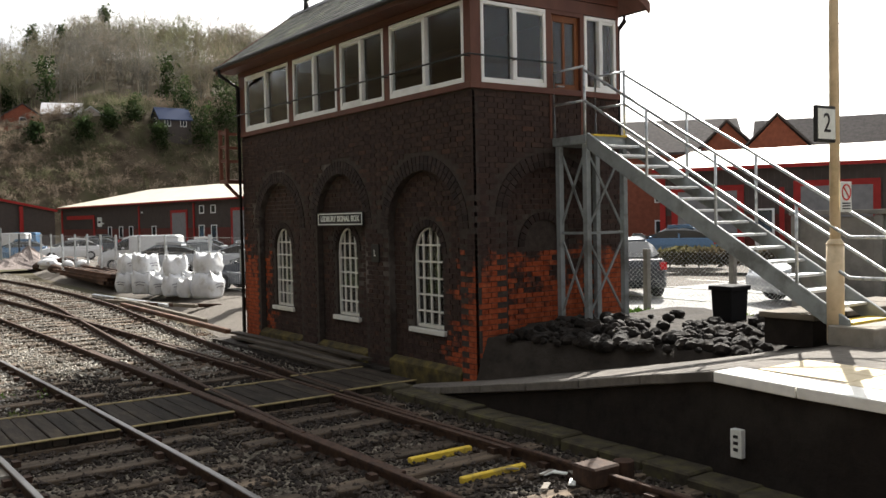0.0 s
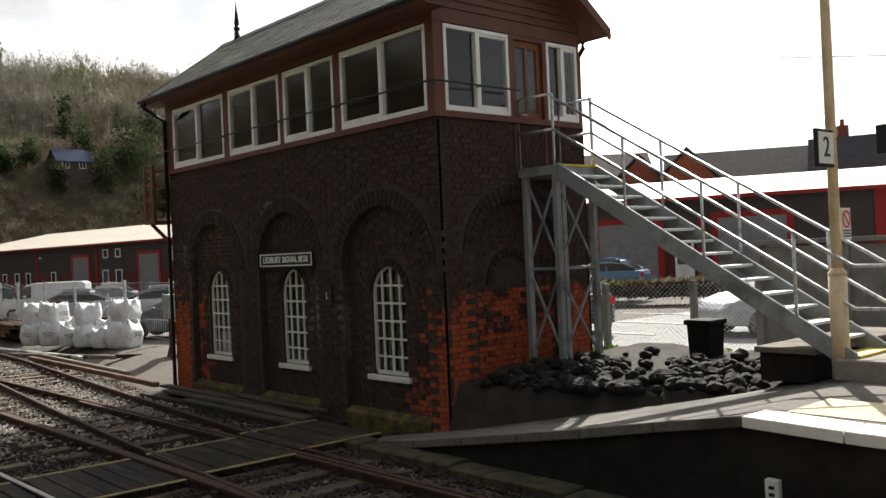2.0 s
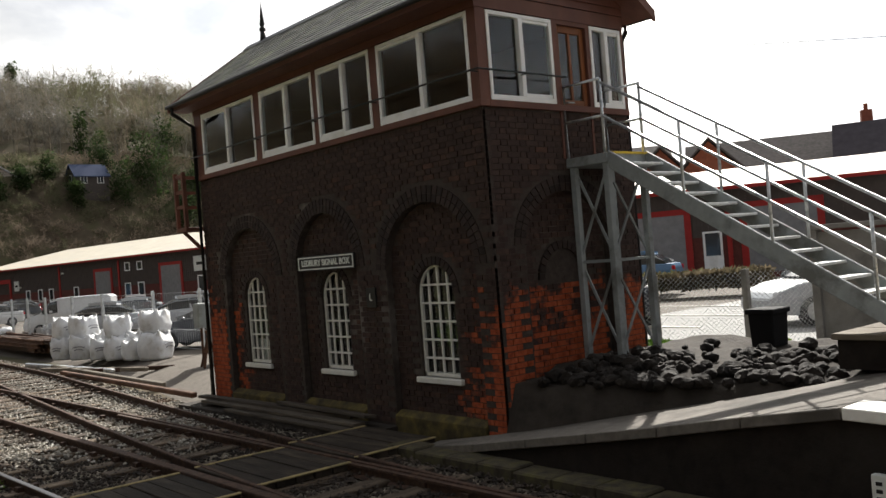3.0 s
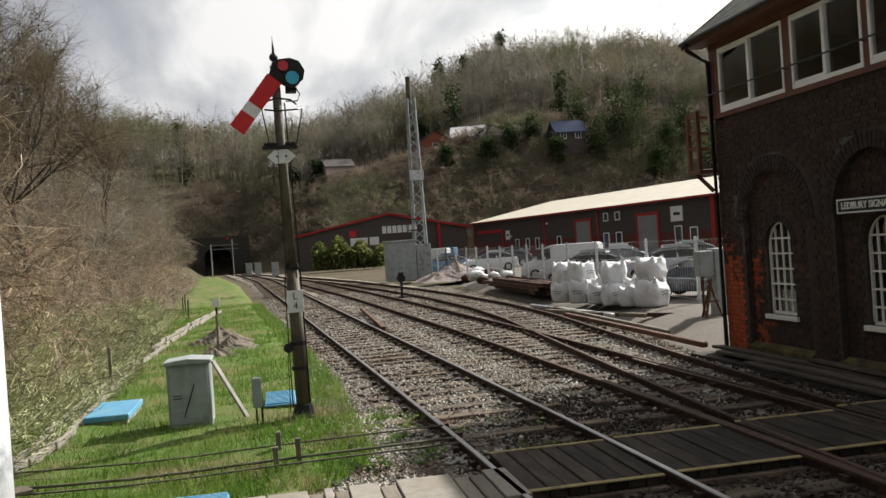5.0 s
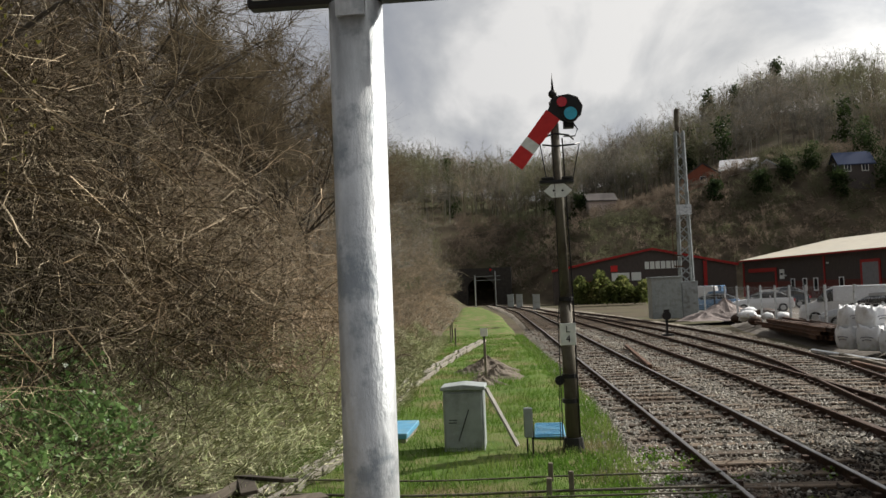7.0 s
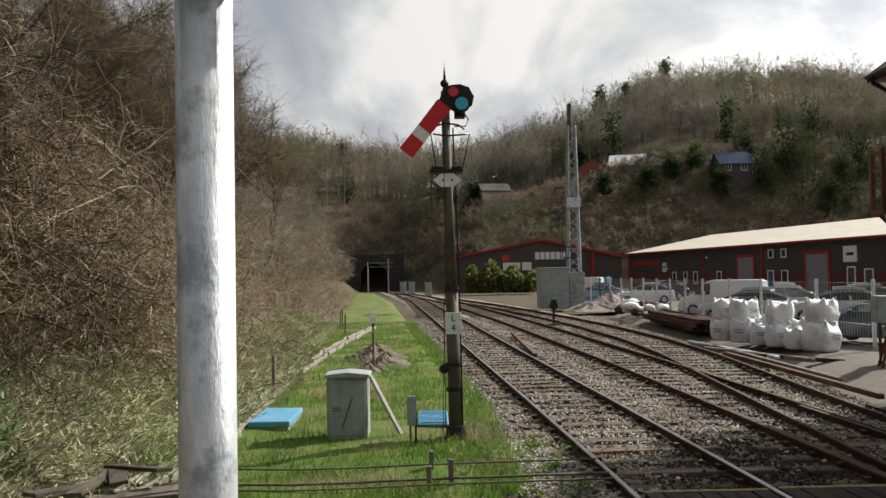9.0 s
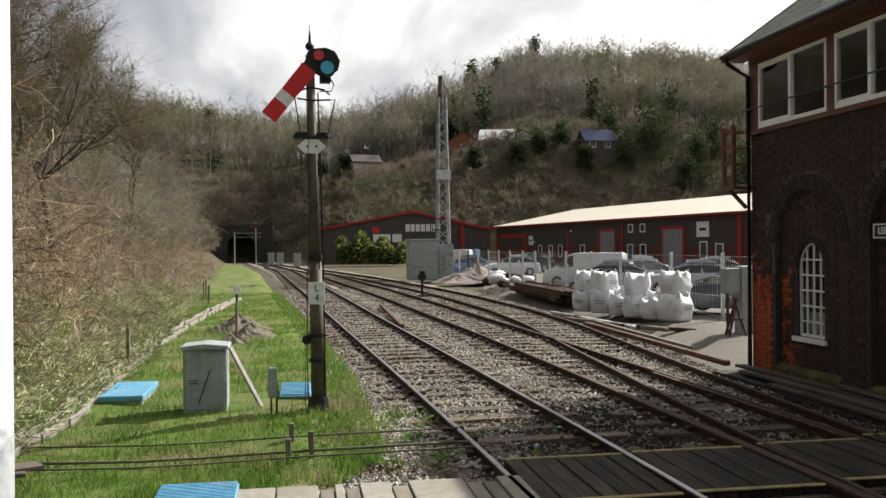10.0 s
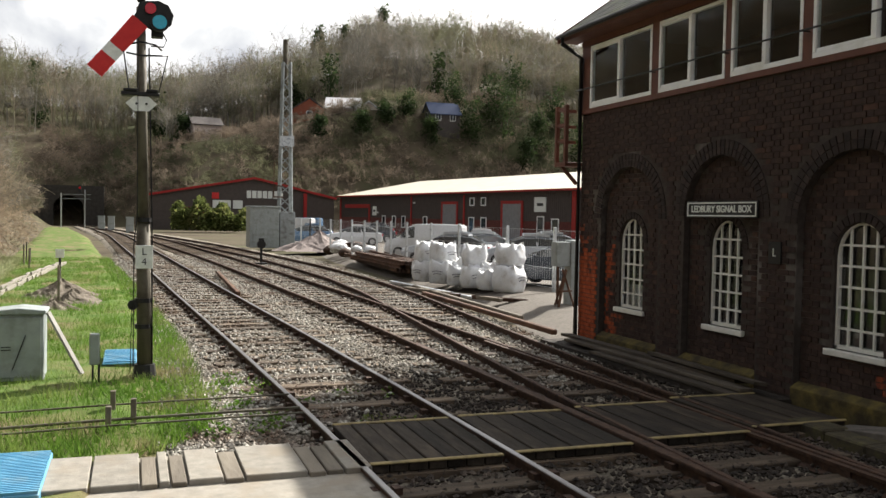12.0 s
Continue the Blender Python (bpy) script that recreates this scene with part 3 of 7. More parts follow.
for a, b, s in ARCHES:
    for k in (0, 1):
        arch_ring(rings, (a + b) / 2, s, (b - a) / 2 + 0.117 * k, 0.92 + 0.117 * k, 0.108, 32, True, 0.0, 0.004)
for a, b in WINDOWS:
    arch_ring(rings, (a + b) / 2, 1.86, (b - a) / 2 + 0.005, 0.425, 0.115, 16, True, 0.122, 0.006)
for k in (0, 1):
    arch_ring(rings, 1.485, 2.45, 0.865 + 0.11 * k, 0.72 + 0.11 * k, 0.10, 26, False, 0.0, 0.004)
arch_ring(rings, 1.42, 1.95, 0.40, 0.42, 0.11, 14, False, 0.10, 0.02)
part("arch_ring", raw("arch_ring", rings.v, rings.f, M_ARCH), M_ARCH, box, "dark blue brick arch rings", kind="stuff")

# stone plinth with yellow moss
pl = Mesh()
for a, b in ((0.36, 2.34), (3.10, 4.88), (5.6, 7.52)):
    pl.prism([(-0.03, -0.2), (0.12, -0.2), (0.12, 0.17), (0.08, 0.17), (-0.03, 0.10)], Matrix(((1, 0, 0, 0), (0, 0, 1, a), (0, 1, 0, 0), (0, 0, 0, 1))), b - a)
part("plinth", pl, M_YELLOWMOSS, box, "moss-yellow sloping stone plinth", bevel=0.01)

# round-headed windows with white glazing bars and sills
for a, b in WINDOWS:
    w = part("window", Mesh().box(0.07, a - 0.09, 0.60, 0.2, b + 0.09, 0.68), M_WHITEWOOD, box, "white sill under a round-headed window", bevel=0.008)
    fr = Mesh()
    lo, hi, z0, sp, ri = a, b, 0.685, 1.86, 0.42
    arc = arched(lo, hi, z0, sp, ri)
    c = (lo + hi) / 2
    for (u0, v0), (u1, v1) in zip(arc[2:], arc[3:]):
        fr.bar((0.20, u0 + (c - u0) * 0.03, v0), (0.20, u1 + (c - u1) * 0.03, v1), 0.035, 0.05)
    fr.box(0.18, lo, z0, 0.225, lo + 0.04, sp).box(0.18, hi - 0.04, z0, 0.225, hi, sp).box(0.18, lo, z0, 0.225, hi, z0 + 0.05)
    for i in (1, 2, 3):
        u = lo + (hi - lo) * i / 4
        top = sp + ri * math.sqrt(max(0, 1 - ((u - c) / (hi - c)) ** 2))
        fr.box(0.188, u - 0.014, z0, 0.216, u + 0.014, top)
    for i in range(1, 7):
        z = z0 + 0.262 * i
        half = (hi - c) * (math.sqrt(max(0, 1 - ((z - sp) / ri) ** 2)) if z > sp else 1)
        if half > 0.08:
            fr.box(0.187, c - half, z - 0.014, 0.217, c + half, z + 0.014)
    part("sash_frame", fr, M_WHITEWOOD, w, "white painted glazing bars")
    g = part("pane", Mesh().prism(arc, TO_FRONT @ Matrix.Translation((0, 0, 0.232)), 0.004), M_GLASS, w)
    g.visible_shadow = False
    part("blind", Mesh().box(0.37, a - 0.1, 0.6, 0.38, b + 0.1, 1.1 if a > 5 else 0.72), M_WHITEWOOD, w, "pale board behind the glass")

# timber cabin: sill, posts, head boards, windows
cab = part("cabin", Mesh().box(-0.05, -0.05, BZ, 0.12, BY + 0.04, BZ + 0.09).box(0.12, -0.05, BZ, BX, 0.12, BZ + 0.09).box(0.12, BY - 0.1, BZ, BX, BY + 0.04, BZ + 0.09).box(BX - 0.1, 0.12, BZ, BX, BY - 0.1, BZ + 0.09),
           M_BROWN, box, "brown painted timber sill beam", bevel=0.006)
fm = Mesh()
for y0, y1 in ((-0.03, 0.13), (2.13, 2.32), (3.78, 3.92), (4.1 - 0.02, 4.1 - 0.019), (5.66, 5.88), (7.99, BY + 0.03)):
    if y1 - y0 > 0.01:
        fm.box(-0.02, y0, BZ + 0.09, 0.12, y1, 5.56)
fm.box(-0.03, -0.04, 5.56, 0.13, BY + 0.04, 5.86)
for x0, x1 in ((0.12, 0.17), (1.42, 1.54), (2.15, 2.23), (2.93, BX)):
    fm.box(x0, -0.02, BZ + 0.09, x1, 0.12, 5.56)
fm.box(1.54, -0.02, 5.50, 2.15, 0.12, 5.56)
fm.box(0.131, -0.03, 5.56, BX, 0.12, 5.75)
fm.box(BX - 0.12, 0.13, BZ + 0.09, BX - 0.004, BY - 0.1, 5.86)
fm.box(0.13, BY - 0.1, BZ + 0.09, BX - 0.12, BY + 0.02, 5.86)
part("timber_frame", fm, M_BROWN, cab)
part("ceiling_boards", Mesh().box(0.12, 0.12, 5.79, BX - 0.13, BY - 0.1, 5.83), M_BROWN, cab)


def sash(u0, u1, front, split=0.5, parent=cab):
    """A white two-light sliding window between u0 and u1 along a wall."""
    z0, z1 = BZ + 0.09, 5.54
    w = part("cabin_window", Mesh(), M_WHITE, parent, "white plastic two-light sliding window")
    me = Mesh()
    t = 0.055

    def bx(a, b, lo, hi, d0, d1):
        if front:
            me.box(d0, a, lo, d1, b, hi)
        else:
            me.box(a, d0, lo, b, d1, hi)
    bx(u0, u1, z0, z0 + t + 0.02, -0.035, 0.05)
    bx(u0, u1, z1 - t, z1, -0.035, 0.05)
    bx(u0, u0 + t, z0 + t + 0.02, z1 - t, -0.035, 0.05)
    bx(u1 - t, u1, z0 + t + 0.02, z1 - t, -0.035, 0.05)
    c = u0 + (u1 - u0) * split
    bx(c - 0.04, c + 0.04, z0 + t + 0.02, z1 - t, -0.045, 0.045)
    bx(c + 0.04, u1 - t, z0 + t + 0.02, z0 + t + 0.07, -0.02, 0.03)
    bx(c + 0.04, u1 - t, z1 - t - 0.04, z1 - t, -0.02, 0.03)
    w.data = me.data("cabin_window", M_WHITE, bevel=0.006)
    for a, b, d in ((u0 + t, c - 0.04, 0.02), (c + 0.04, u1 - t, 0.0)):
        p = Mesh().box(d, a, z0 + t, d + 0.005, b, z1 - t) if front else Mesh().box(a, d, z0 + t, b, d + 0.005, z1 - t)
        g = part("pane", p, M_GLASS, w)
        g.visible_shadow = False
    return w


for u0, u1 in ((0.13, 2.13), (2.32, 3.78), (3.92, 5.66), (5.88, 7.99)):
    sash(u0, u1, True)
sash(0.17, 1.42, False)
sash(2.23, 2.93, False)
# cabin door, half glazed, oak stained
dr = part("cabin_door", Mesh().box(1.54, 0.03, 3.62, 1.62, 0.09, 5.5).box(2.07, 0.03, 3.62, 2.15, 0.09, 5.5).box(1.62, 0.03, 3.62, 2.07, 0.09, 4.45).box(1.62, 0.03, 5.40, 2.07, 0.09, 5.5).box(1.82, 0.035, 4.45, 1.87, 0.085, 5.4),
          M_OAK, box, "oak-stained half-glazed cabin door, shut", bevel=0.006)
g = part("pane", Mesh().box(1.62, 0.055, 4.45, 2.07, 0.06, 5.40), M_GLASS, dr)
part("door_handle", Mesh().tube((1.66, 0.02, 4.40), (1.66, -0.03, 4.40), 0.015).tube((1.66, -0.03, 4.40), (1.78, -0.03, 4.40), 0.012), M_GALV, dr)
for u in (1.50, 2.15):
    part("door_reveal", Mesh().box(u, -0.012, 3.60, u + 0.04, 0.11, 4.35), M_BROWN, dr)

# roof: gabled along y, slate in courses, finials, bargeboards, gutters
EAVE, RIDGE_Z, OV = 5.80, 7.15, 0.42
RX0, RX1, RY0, RY1 = -0.42, BX + 0.32, -0.40, BY + 0.30
rc = (RX0 + RX1) / 2
roof = part("roof", Mesh().prism([(RX0 + 0.02, EAVE - 0.04), (rc, RIDGE_Z - 0.04), (RX1 - 0.02, EAVE - 0.04), (RX1 - 0.05, EAVE - 0.10), (rc, RIDGE_Z - 0.12), (RX0 + 0.05, EAVE - 0.10)],
            Matrix(((1, 0, 0, 0), (0, 0, 1, RY0 + 0.03), (0, 1, 0, 0), (0, 0, 0, 1))), RY1 - RY0 - 0.06), M_BROWN, box, "boarded roof deck")
sl = Mesh()
rnd = random.Random(8)
half = rc - RX0
for side in (-1, 1):
    rows = 15
    for j in range(rows):
        f0, f1 = j / rows, min(1.0, (j + 1.35) / rows)
        x0, x1 = RX0 + half * f0, RX0 + half * f1
        z0, z1 = EAVE + (RIDGE_Z - EAVE) * f0 - 0.03, EAVE + (RIDGE_Z - EAVE) * f1 - 0.03
        y = RY0 - (0.15 if j % 2 else 0)
        while y < RY1:
            a, b = max(y, RY0), min(y + 0.297, RY1)
            if b - a > 0.05:
                dz = rnd.uniform(0, 0.006)
                q = [(x0, a, z0 + 0.022 + dz), (x0, b, z0 + 0.022 + dz), (x1, b, z1 + 0.004), (x1, a, z1 + 0.004), (x0, a, z0 + 0.01), (x0, b, z0 + 0.01)]
                if side > 0:
                    q = [(2 * rc - p[0], p[1], p[2]) for p in q]
                sl.add(q, [(0, 1, 2, 3), (4, 5, 1, 0)])
            y += 0.30
part("slate_course", raw("slate_course", sl.v, sl.f, M_SLATE), M_SLATE, roof, "mossy grey-green roof slates in courses", kind="stuff")
part("ridge_tile", Mesh().prism([(rc - 0.13, RIDGE_Z - 0.09), (rc, RIDGE_Z + 0.03), (rc + 0.13, RIDGE_Z - 0.09), (rc, RIDGE_Z - 0.02)], Matrix(((1, 0, 0, 0), (0, 0, 1, RY0), (0, 1, 0, 0), (0, 0, 0, 1))), RY1 - RY0), M_LEAD, roof)
for yy in (RY0, RY1 - 0.05):
    part("bargeboard", Mesh().prism([(RX0 - 0.02, EAVE - 0.16), (RX0 - 0.02, EAVE + 0.0), (rc, RIDGE_Z + 0.0), (RX1 + 0.02, EAVE), (RX1 + 0.02, EAVE - 0.16), (rc, RIDGE_Z - 0.18)],
         Matrix(((1, 0, 0, 0), (0, 0, 1, yy), (0, 1, 0, 0), (0, 0, 0, 1))), 0.045), M_BROWN, roof)
for yy in (0.4, BY - 0.4):
    z = RIDGE_Z
    part("finial", Mesh().tube((rc, yy, z - 0.05), (rc, yy, z + 0.18), 0.07, 0.05).ball((rc, yy, z + 0.22), 0.07).tube((rc, yy, z + 0.26), (rc, yy, z + 0.34), 0.03, 0.06).tube((rc, yy, z + 0.34), (rc, yy, z + 0.80), 0.05, 0.004), M_BLACK, roof, "pointed terracotta-dark roof finial", smooth=True)
gut = Mesh()
gut.box(RX0 - 0.10, RY0 + 0.05, EAVE - 0.09, RX0 - 0.02, RY1 - 0.05, EAVE - 0.02).box(RX1 + 0.02, RY0 + 0.05, EAVE - 0.09, RX1 + 0.1, RY1 - 0.05, EAVE - 0.02)
part("gutter", gut, M_BLACK, roof, "black iron gutter", bevel=0.02)
part("soffit", Mesh().box(RX0 + 0.02, RY0 + 0.06, EAVE - 0.14, -0.035, RY1 - 0.06, EAVE - 0.11), M_BROWN, roof)
part("downpipe", Mesh().pipe([(RX0 - 0.06, BY - 0.0, EAVE - 0.08), (RX0 - 0.06, BY, EAVE - 0.2), (-0.07, BY - 0.02, EAVE - 0.45), (-0.07, BY - 0.02, -0.1)], 0.045), M_BLACK, box, "black cast iron downpipe", smooth=True)
part("downpipe", Mesh().pipe([(RX1 + 0.06, 0.2, EAVE - 0.08), (RX1 + 0.06, 0.2, EAVE - 0.18), (BX + 0.06, 0.05, EAVE - 0.4), (BX + 0.06, 0.05, 0.3)], 0.04), M_BLACK, box, "black cast iron downpipe", smooth=True)
# lapped boards of the gable
for k in range(12):
    z0 = 5.76 + 0.115 * k
    f = min(1.0, (z0 - EAVE + 0.16) / (RIDGE_Z - EAVE))
    x0, x1 = RX0 + half * max(0, f - 0.06) + 0.02, RX1 - half * max(0, f - 0.06) - 0.02
    x0, x1 = max(x0, -0.02), min(x1, BX)
    if x1 - x0 > 0.2:
        part("gable_board", Mesh().prism([(-0.045, z0), (-0.02, z0 + 0.12), (0.02, z0 + 0.12), (0.02, z0)], Matrix(((0, 0, 1, x0), (1, 0, 0, 0), (0, 1, 0, 0), (0, 0, 0, 1))), x1 - x0), M_BROWN, box)
part("gable_infill", Mesh().prism([(0.13, 5.76), (BX - 0.13, 5.76), (rc + 0.1, RIDGE_Z - 0.2), (rc - 0.1, RIDGE_Z - 0.2)], Matrix(((1, 0, 0, 0), (0, 0, 1, 0.025), (0, 1, 0, 0), (0, 0, 0, 1))), 0.06), M_BROWN, box)
part("gable_infill", Mesh().prism([(0.13, 5.87), (BX - 0.13, 5.87), (rc + 0.1, RIDGE_Z - 0.2), (rc - 0.1, RIDGE_Z - 0.2)], Matrix(((1, 0, 0, 0), (0, 0, 1, BY - 0.06), (0, 1, 0, 0), (0, 0, 0, 1))), 0.06), M_BROWN, box)
# window-cleaning handrail
hr = Mesh().tube((-0.16, 0.0, 4.72), (-0.16, BY, 4.72), 0.014, n=8)
for y in (0.0, 2.2, 3.85, 5.77, BY - 0.05):
    hr.tube((-0.16, y, 4.72), (-0.02, y, 4.72), 0.01, n=6)
hr.tube((-0.16, -0.16, 4.72), (-0.16, 0.0, 4.72), 0.014, n=8).tube((-0.16, -0.16, 4.72), (1.5, -0.16, 4.72), 0.014, n=8).tube((0.75, -0.16, 4.72), (0.75, -0.03, 4.72), 0.01, n=6)
part("handrail", hr, M_BLACK, box, "thin dark handrail across the windows")
# far gallery of brown timber
gal = part("gallery", Mesh().box(-0.34, BY + 0.04, 3.28, 0.10, BY + 0.5, 3.36), M_BROWN, box, "small brown timber gallery on the far end", bevel=0.006)
for z in (3.75, 4.05, 4.36):
    part("gallery_rail", Mesh().box(-0.33, BY + 0.04, z, -0.28, BY + 0.5, z + 0.06), M_BROWN, gal)
    part("gallery_rail", Mesh().box(-0.279, BY + 0.45, z, 0.10, BY + 0.5, z + 0.06), M_BROWN, gal)
for y in (BY + 0.05, BY + 0.43):
    part("gallery_post", Mesh().box(-0.345, y, 3.361, -0.275, y + 0.07, 4.46), M_BROWN, gal)
part("gallery_brace", Mesh().bar((0.05, BY + 0.3, 2.95), (-0.28, BY + 0.3, 3.28), 0.06), M_BROWN, gal)

# name board
nb = thing("name_board", "black signal box name board with white letters and border", "sign", (-0.03, 3.905, 2.44))
part("board", Mesh().box(-0.012, -0.83, -0.125, 0.016, 0.83, 0.125), M_BLACK, nb, bevel=0.004)
part("border", Mesh().box(-0.02, -0.81, 0.085, -0.012, 0.81, 0.105).box(-0.02, -0.81, -0.105, -0.012, 0.81, -0.085).box(-0.02, -0.81, -0.085, -0.012, -0.79, 0.085).box(-0.02, 0.79, -0.085, -0.012, 0.81, 0.085), M_WHITEARM, nb)
FACE_TRACK = Matrix(((0, 0, -1, -0.014), (-1, 0, 0, 0), (0, 1, 0, 0), (0, 0, 0, 1)))
lettering("lettering", "LEDBURY SIGNAL BOX", 0.138, M_WHITEARM, FACE_TRACK, nb, bold=0.004)
lp = thing("letter_plate", "small black wall plate with white letter", "sign", (-0.01, 2.72, 1.85))
part("board", Mesh().box(-0.02, -0.12, -0.15, 0.008, 0.12, 0.15), M_BLACK, lp, bevel=0.004)
lettering("lettering", "L", 0.16, M_WHITEARM, Matrix(((0, 0, -1, -0.022), (-1, 0, 0, 0), (0, 1, 0, 0), (0, 0, 0, 1))), lp)


# ---- platform two with its ramp ----
PZ = 0.92
RAMP = [(-40, PZ), (-4.75, PZ), (-2.85, 0.55), (-0.2, 0.09), (1.0, -0.08)]


def ramp_strip(name, x0, x1, ys, mat, label, dz=0.0, base=-0.3, parent=None):
    """A sloping slab that follows the ramp, between two edges which may change along it."""
    v, f = [], []
    for y in ys:
        z = lerp(y, RAMP) + dz
        a, b = (x0(y) if callable(x0) else x0), (x1(y) if callable(x1) else x1)
        v += [(a, y, z), (b, y, z), (b, y, base), (a, y, base)]
    n = len(ys)
    for j in range(n - 1):
        f += [(4 * j + i, 4 * j + (i + 1) % 4, 4 * j + 4 + (i + 1) % 4, 4 * j + 4 + i) for i in range(4)]
    f += [(0, 1, 2, 3), tuple(4 * (n - 1) + i for i in (3, 2, 1, 0))]
    me = Mesh().add(v, f)
    return part(name, me, mat, parent, label)


def edge_x(y):
    return lerp(y, [(-40, -1.15), (-6, -1.06), (-4.9, -0.93), (0, -0.78), (1.2, -0.75)])


plat = thing("platform", "tarmac station platform with end ramp and white edge", "platform", kind="structure")
ys = list(np.linspace(-40, -8, 9)) + list(np.linspace(-7, 1.0, 26))
ramp_strip("platform_body", lambda y: edge_x(y) + 0.10, lambda y: lerp(y, [(-40, 7), (-3.6, 7), (-3.5, 1.55), (-0.5, 0.12), (1, -0.3)]), ys, M_PLAT, "grey tarmac surface", -0.002, -0.3, plat)
wall = ramp_strip("platform_wall", lambda y: edge_x(y) + 0.06, lambda y: edge_x(y) + 0.2, ys, M_PLATWALL, "near-black brick platform face", -0.11, -0.3, plat)
y = -16.0
k = 0
while y < 0.6:
    L = 0.93
    z0, z1 = lerp(y, RAMP), lerp(y + L - 0.012, RAMP)
    x0, x1 = edge_x(y), edge_x(y + L)
    white = y + L < -4.6
    w = 0.40 if white else 0.34
    q = [(x0, y, z0 + 0.006), (x0 + w, y, z0 + 0.006), (x1 + w, y + L - 0.012, z1 + 0.006), (x1, y + L - 0.012, z1 + 0.006)]
    part("coping_stone", Mesh().add(q + [(p[0], p[1], p[2] - 0.10) for p in q], [(0, 1, 2, 3), (4, 7, 6, 5), (0, 4, 5, 1), (1, 5, 6, 2), (2, 6, 7, 3), (3, 7, 4, 0)]), M_COPING if white else M_PLAT, plat, "white painted edge" if white else "", bevel=0.008)
    y += L
for i in range(14):
    y0 = -5.05 - 0.92 * i
    for k in (0, 1):
        part("tactile_paver", Mesh().box(edge_x(y0) + 0.42 + 0.41 * k, y0 - 0.91, PZ - 0.05, edge_x(y0) + 0.82 + 0.41 * k, y0, PZ + 0.008), M_TACTILE, plat, "buff tactile paving", bevel=0.004)
# mossy footing stones along the platform wall
for i in range(22):
    y0 = -12 + 0.6 * i
    part("footing_stone", Mesh().box(edge_x(y0) - 0.30, y0, -0.25, edge_x(y0) + 0.07, y0 + 0.58, 0.0 - 0.01 * (i % 3)), M_MOSS, plat, "", bevel=0.02)

# the camera's own platform, sloping down to the crossing
p1 = Mesh()
for ya, yb, za, zb in ((-40, -7.5, 0.78, 0.78), (-7.5, -0.6, 0.78, -0.05)):
    p1.add([(-11.5, ya, za), (-6.72, ya, za), (-6.72, yb, zb), (-11.5, yb, zb), (-11.5, ya, -0.3), (-6.72, ya, -0.3), (-6.72, yb, -0.3), (-11.5, yb, -0.3)], [(0, 1, 2, 3), (0, 4, 5, 1), (1, 5, 6, 2), (2, 6, 7, 3), (3, 7, 4, 0)])
single("platform_ramp", p1, M_PLAT, "tarmac ramp of the nearer platform", "platform", kind="structure")


# ---- steel stair to the cabin ----
st = thing("steel_stair", "galvanised steel outside stair with open treads and tubular rails", "stair")
SX0, SX1 = 1.56, 2.44
Y0, Z0, Y1, Z1 = -0.72, 3.60, -4.75, 1.16
for x in (SX0, SX1 - 0.05):
    part("stringer", Mesh().add([(x, Y0, Z0 + 0.03), (x, Y1, Z1 + 0.03), (x, Y1, Z1 - 0.21), (x, Y0, Z0 - 0.21), (x + 0.05, Y0, Z0 + 0.03), (x + 0.05, Y1, Z1 + 0.03), (x + 0.05, Y1, Z1 - 0.21), (x + 0.05, Y0, Z0 - 0.21)],
         [(0, 1, 2, 3), (4, 7, 6, 5), (0, 4, 5, 1), (1, 5, 6, 2), (2, 6, 7, 3), (3, 7, 4, 0)]), M_GREYPAINT, st, "grey steel stringer", bevel=0.008)
NT = 15
for i in range(1, NT + 1):
    f = i / NT
    y, z = Y0 + (Y1 - Y0) * f, Z0 + (Z1 - Z0) * f
    part("tread", Mesh().box(SX0 + 0.05, y - 0.02, z - 0.035, SX1 - 0.05, y + 0.24, z), M_YELLOW2 if i == NT else M_TREAD, st, "yellow tread" if i == NT else "", bevel=0.006)
part("landing", Mesh().box(SX0 - 0.02, Y0, 3.47, SX1 + 0.02, -0.0, 3.60), M_GREYPAINT, st, "grey steel landing", bevel=0.006)
part("landing_nosing", Mesh().box(SX0 + 0.04, Y0 - 0.03, 3.585, SX1 - 0.04, Y0 + 0.1, 3.612), M_YELLOW2, st, "yellow nosing")
for x in (SX0 + 0.05, SX1 - 0.05):
    for y in (-0.08, Y0 + 0.06):
        part("column", Mesh().box(x - 0.045, y - 0.045, 0.35, x + 0.045, y + 0.045, 3.47), M_GREYPAINT, st, bevel=0.006)
def brace(p, q, w=0.02, h=0.035):
    part("brace", Mesh().bar(p, q, w, h), M_GREYPAINT, st)


for x in (SX0 + 0.05,):
    for za, zb in ((0.9, 2.1), (2.2, 3.42)):
        brace((x, -0.08, za), (x, Y0 + 0.06, zb))
        brace((x + 0.02, -0.08, zb), (x + 0.02, Y0 + 0.06, za))
    brace((x, -0.08, 2.15), (x, Y0 + 0.06, 2.15), 0.04, 0.04)
for y in (Y0 + 0.06,):
    for za, zb in ((0.9, 2.1), (2.2, 3.42)):
        brace((SX0 + 0.05, y, za), (SX1 - 0.05, y, zb))
        brace((SX0 + 0.05, y + 0.02, zb), (SX1 - 0.05, y + 0.02, za))
    brace((SX0 + 0.05, y, 2.15), (SX1 - 0.05, y, 2.15), 0.04, 0.04)
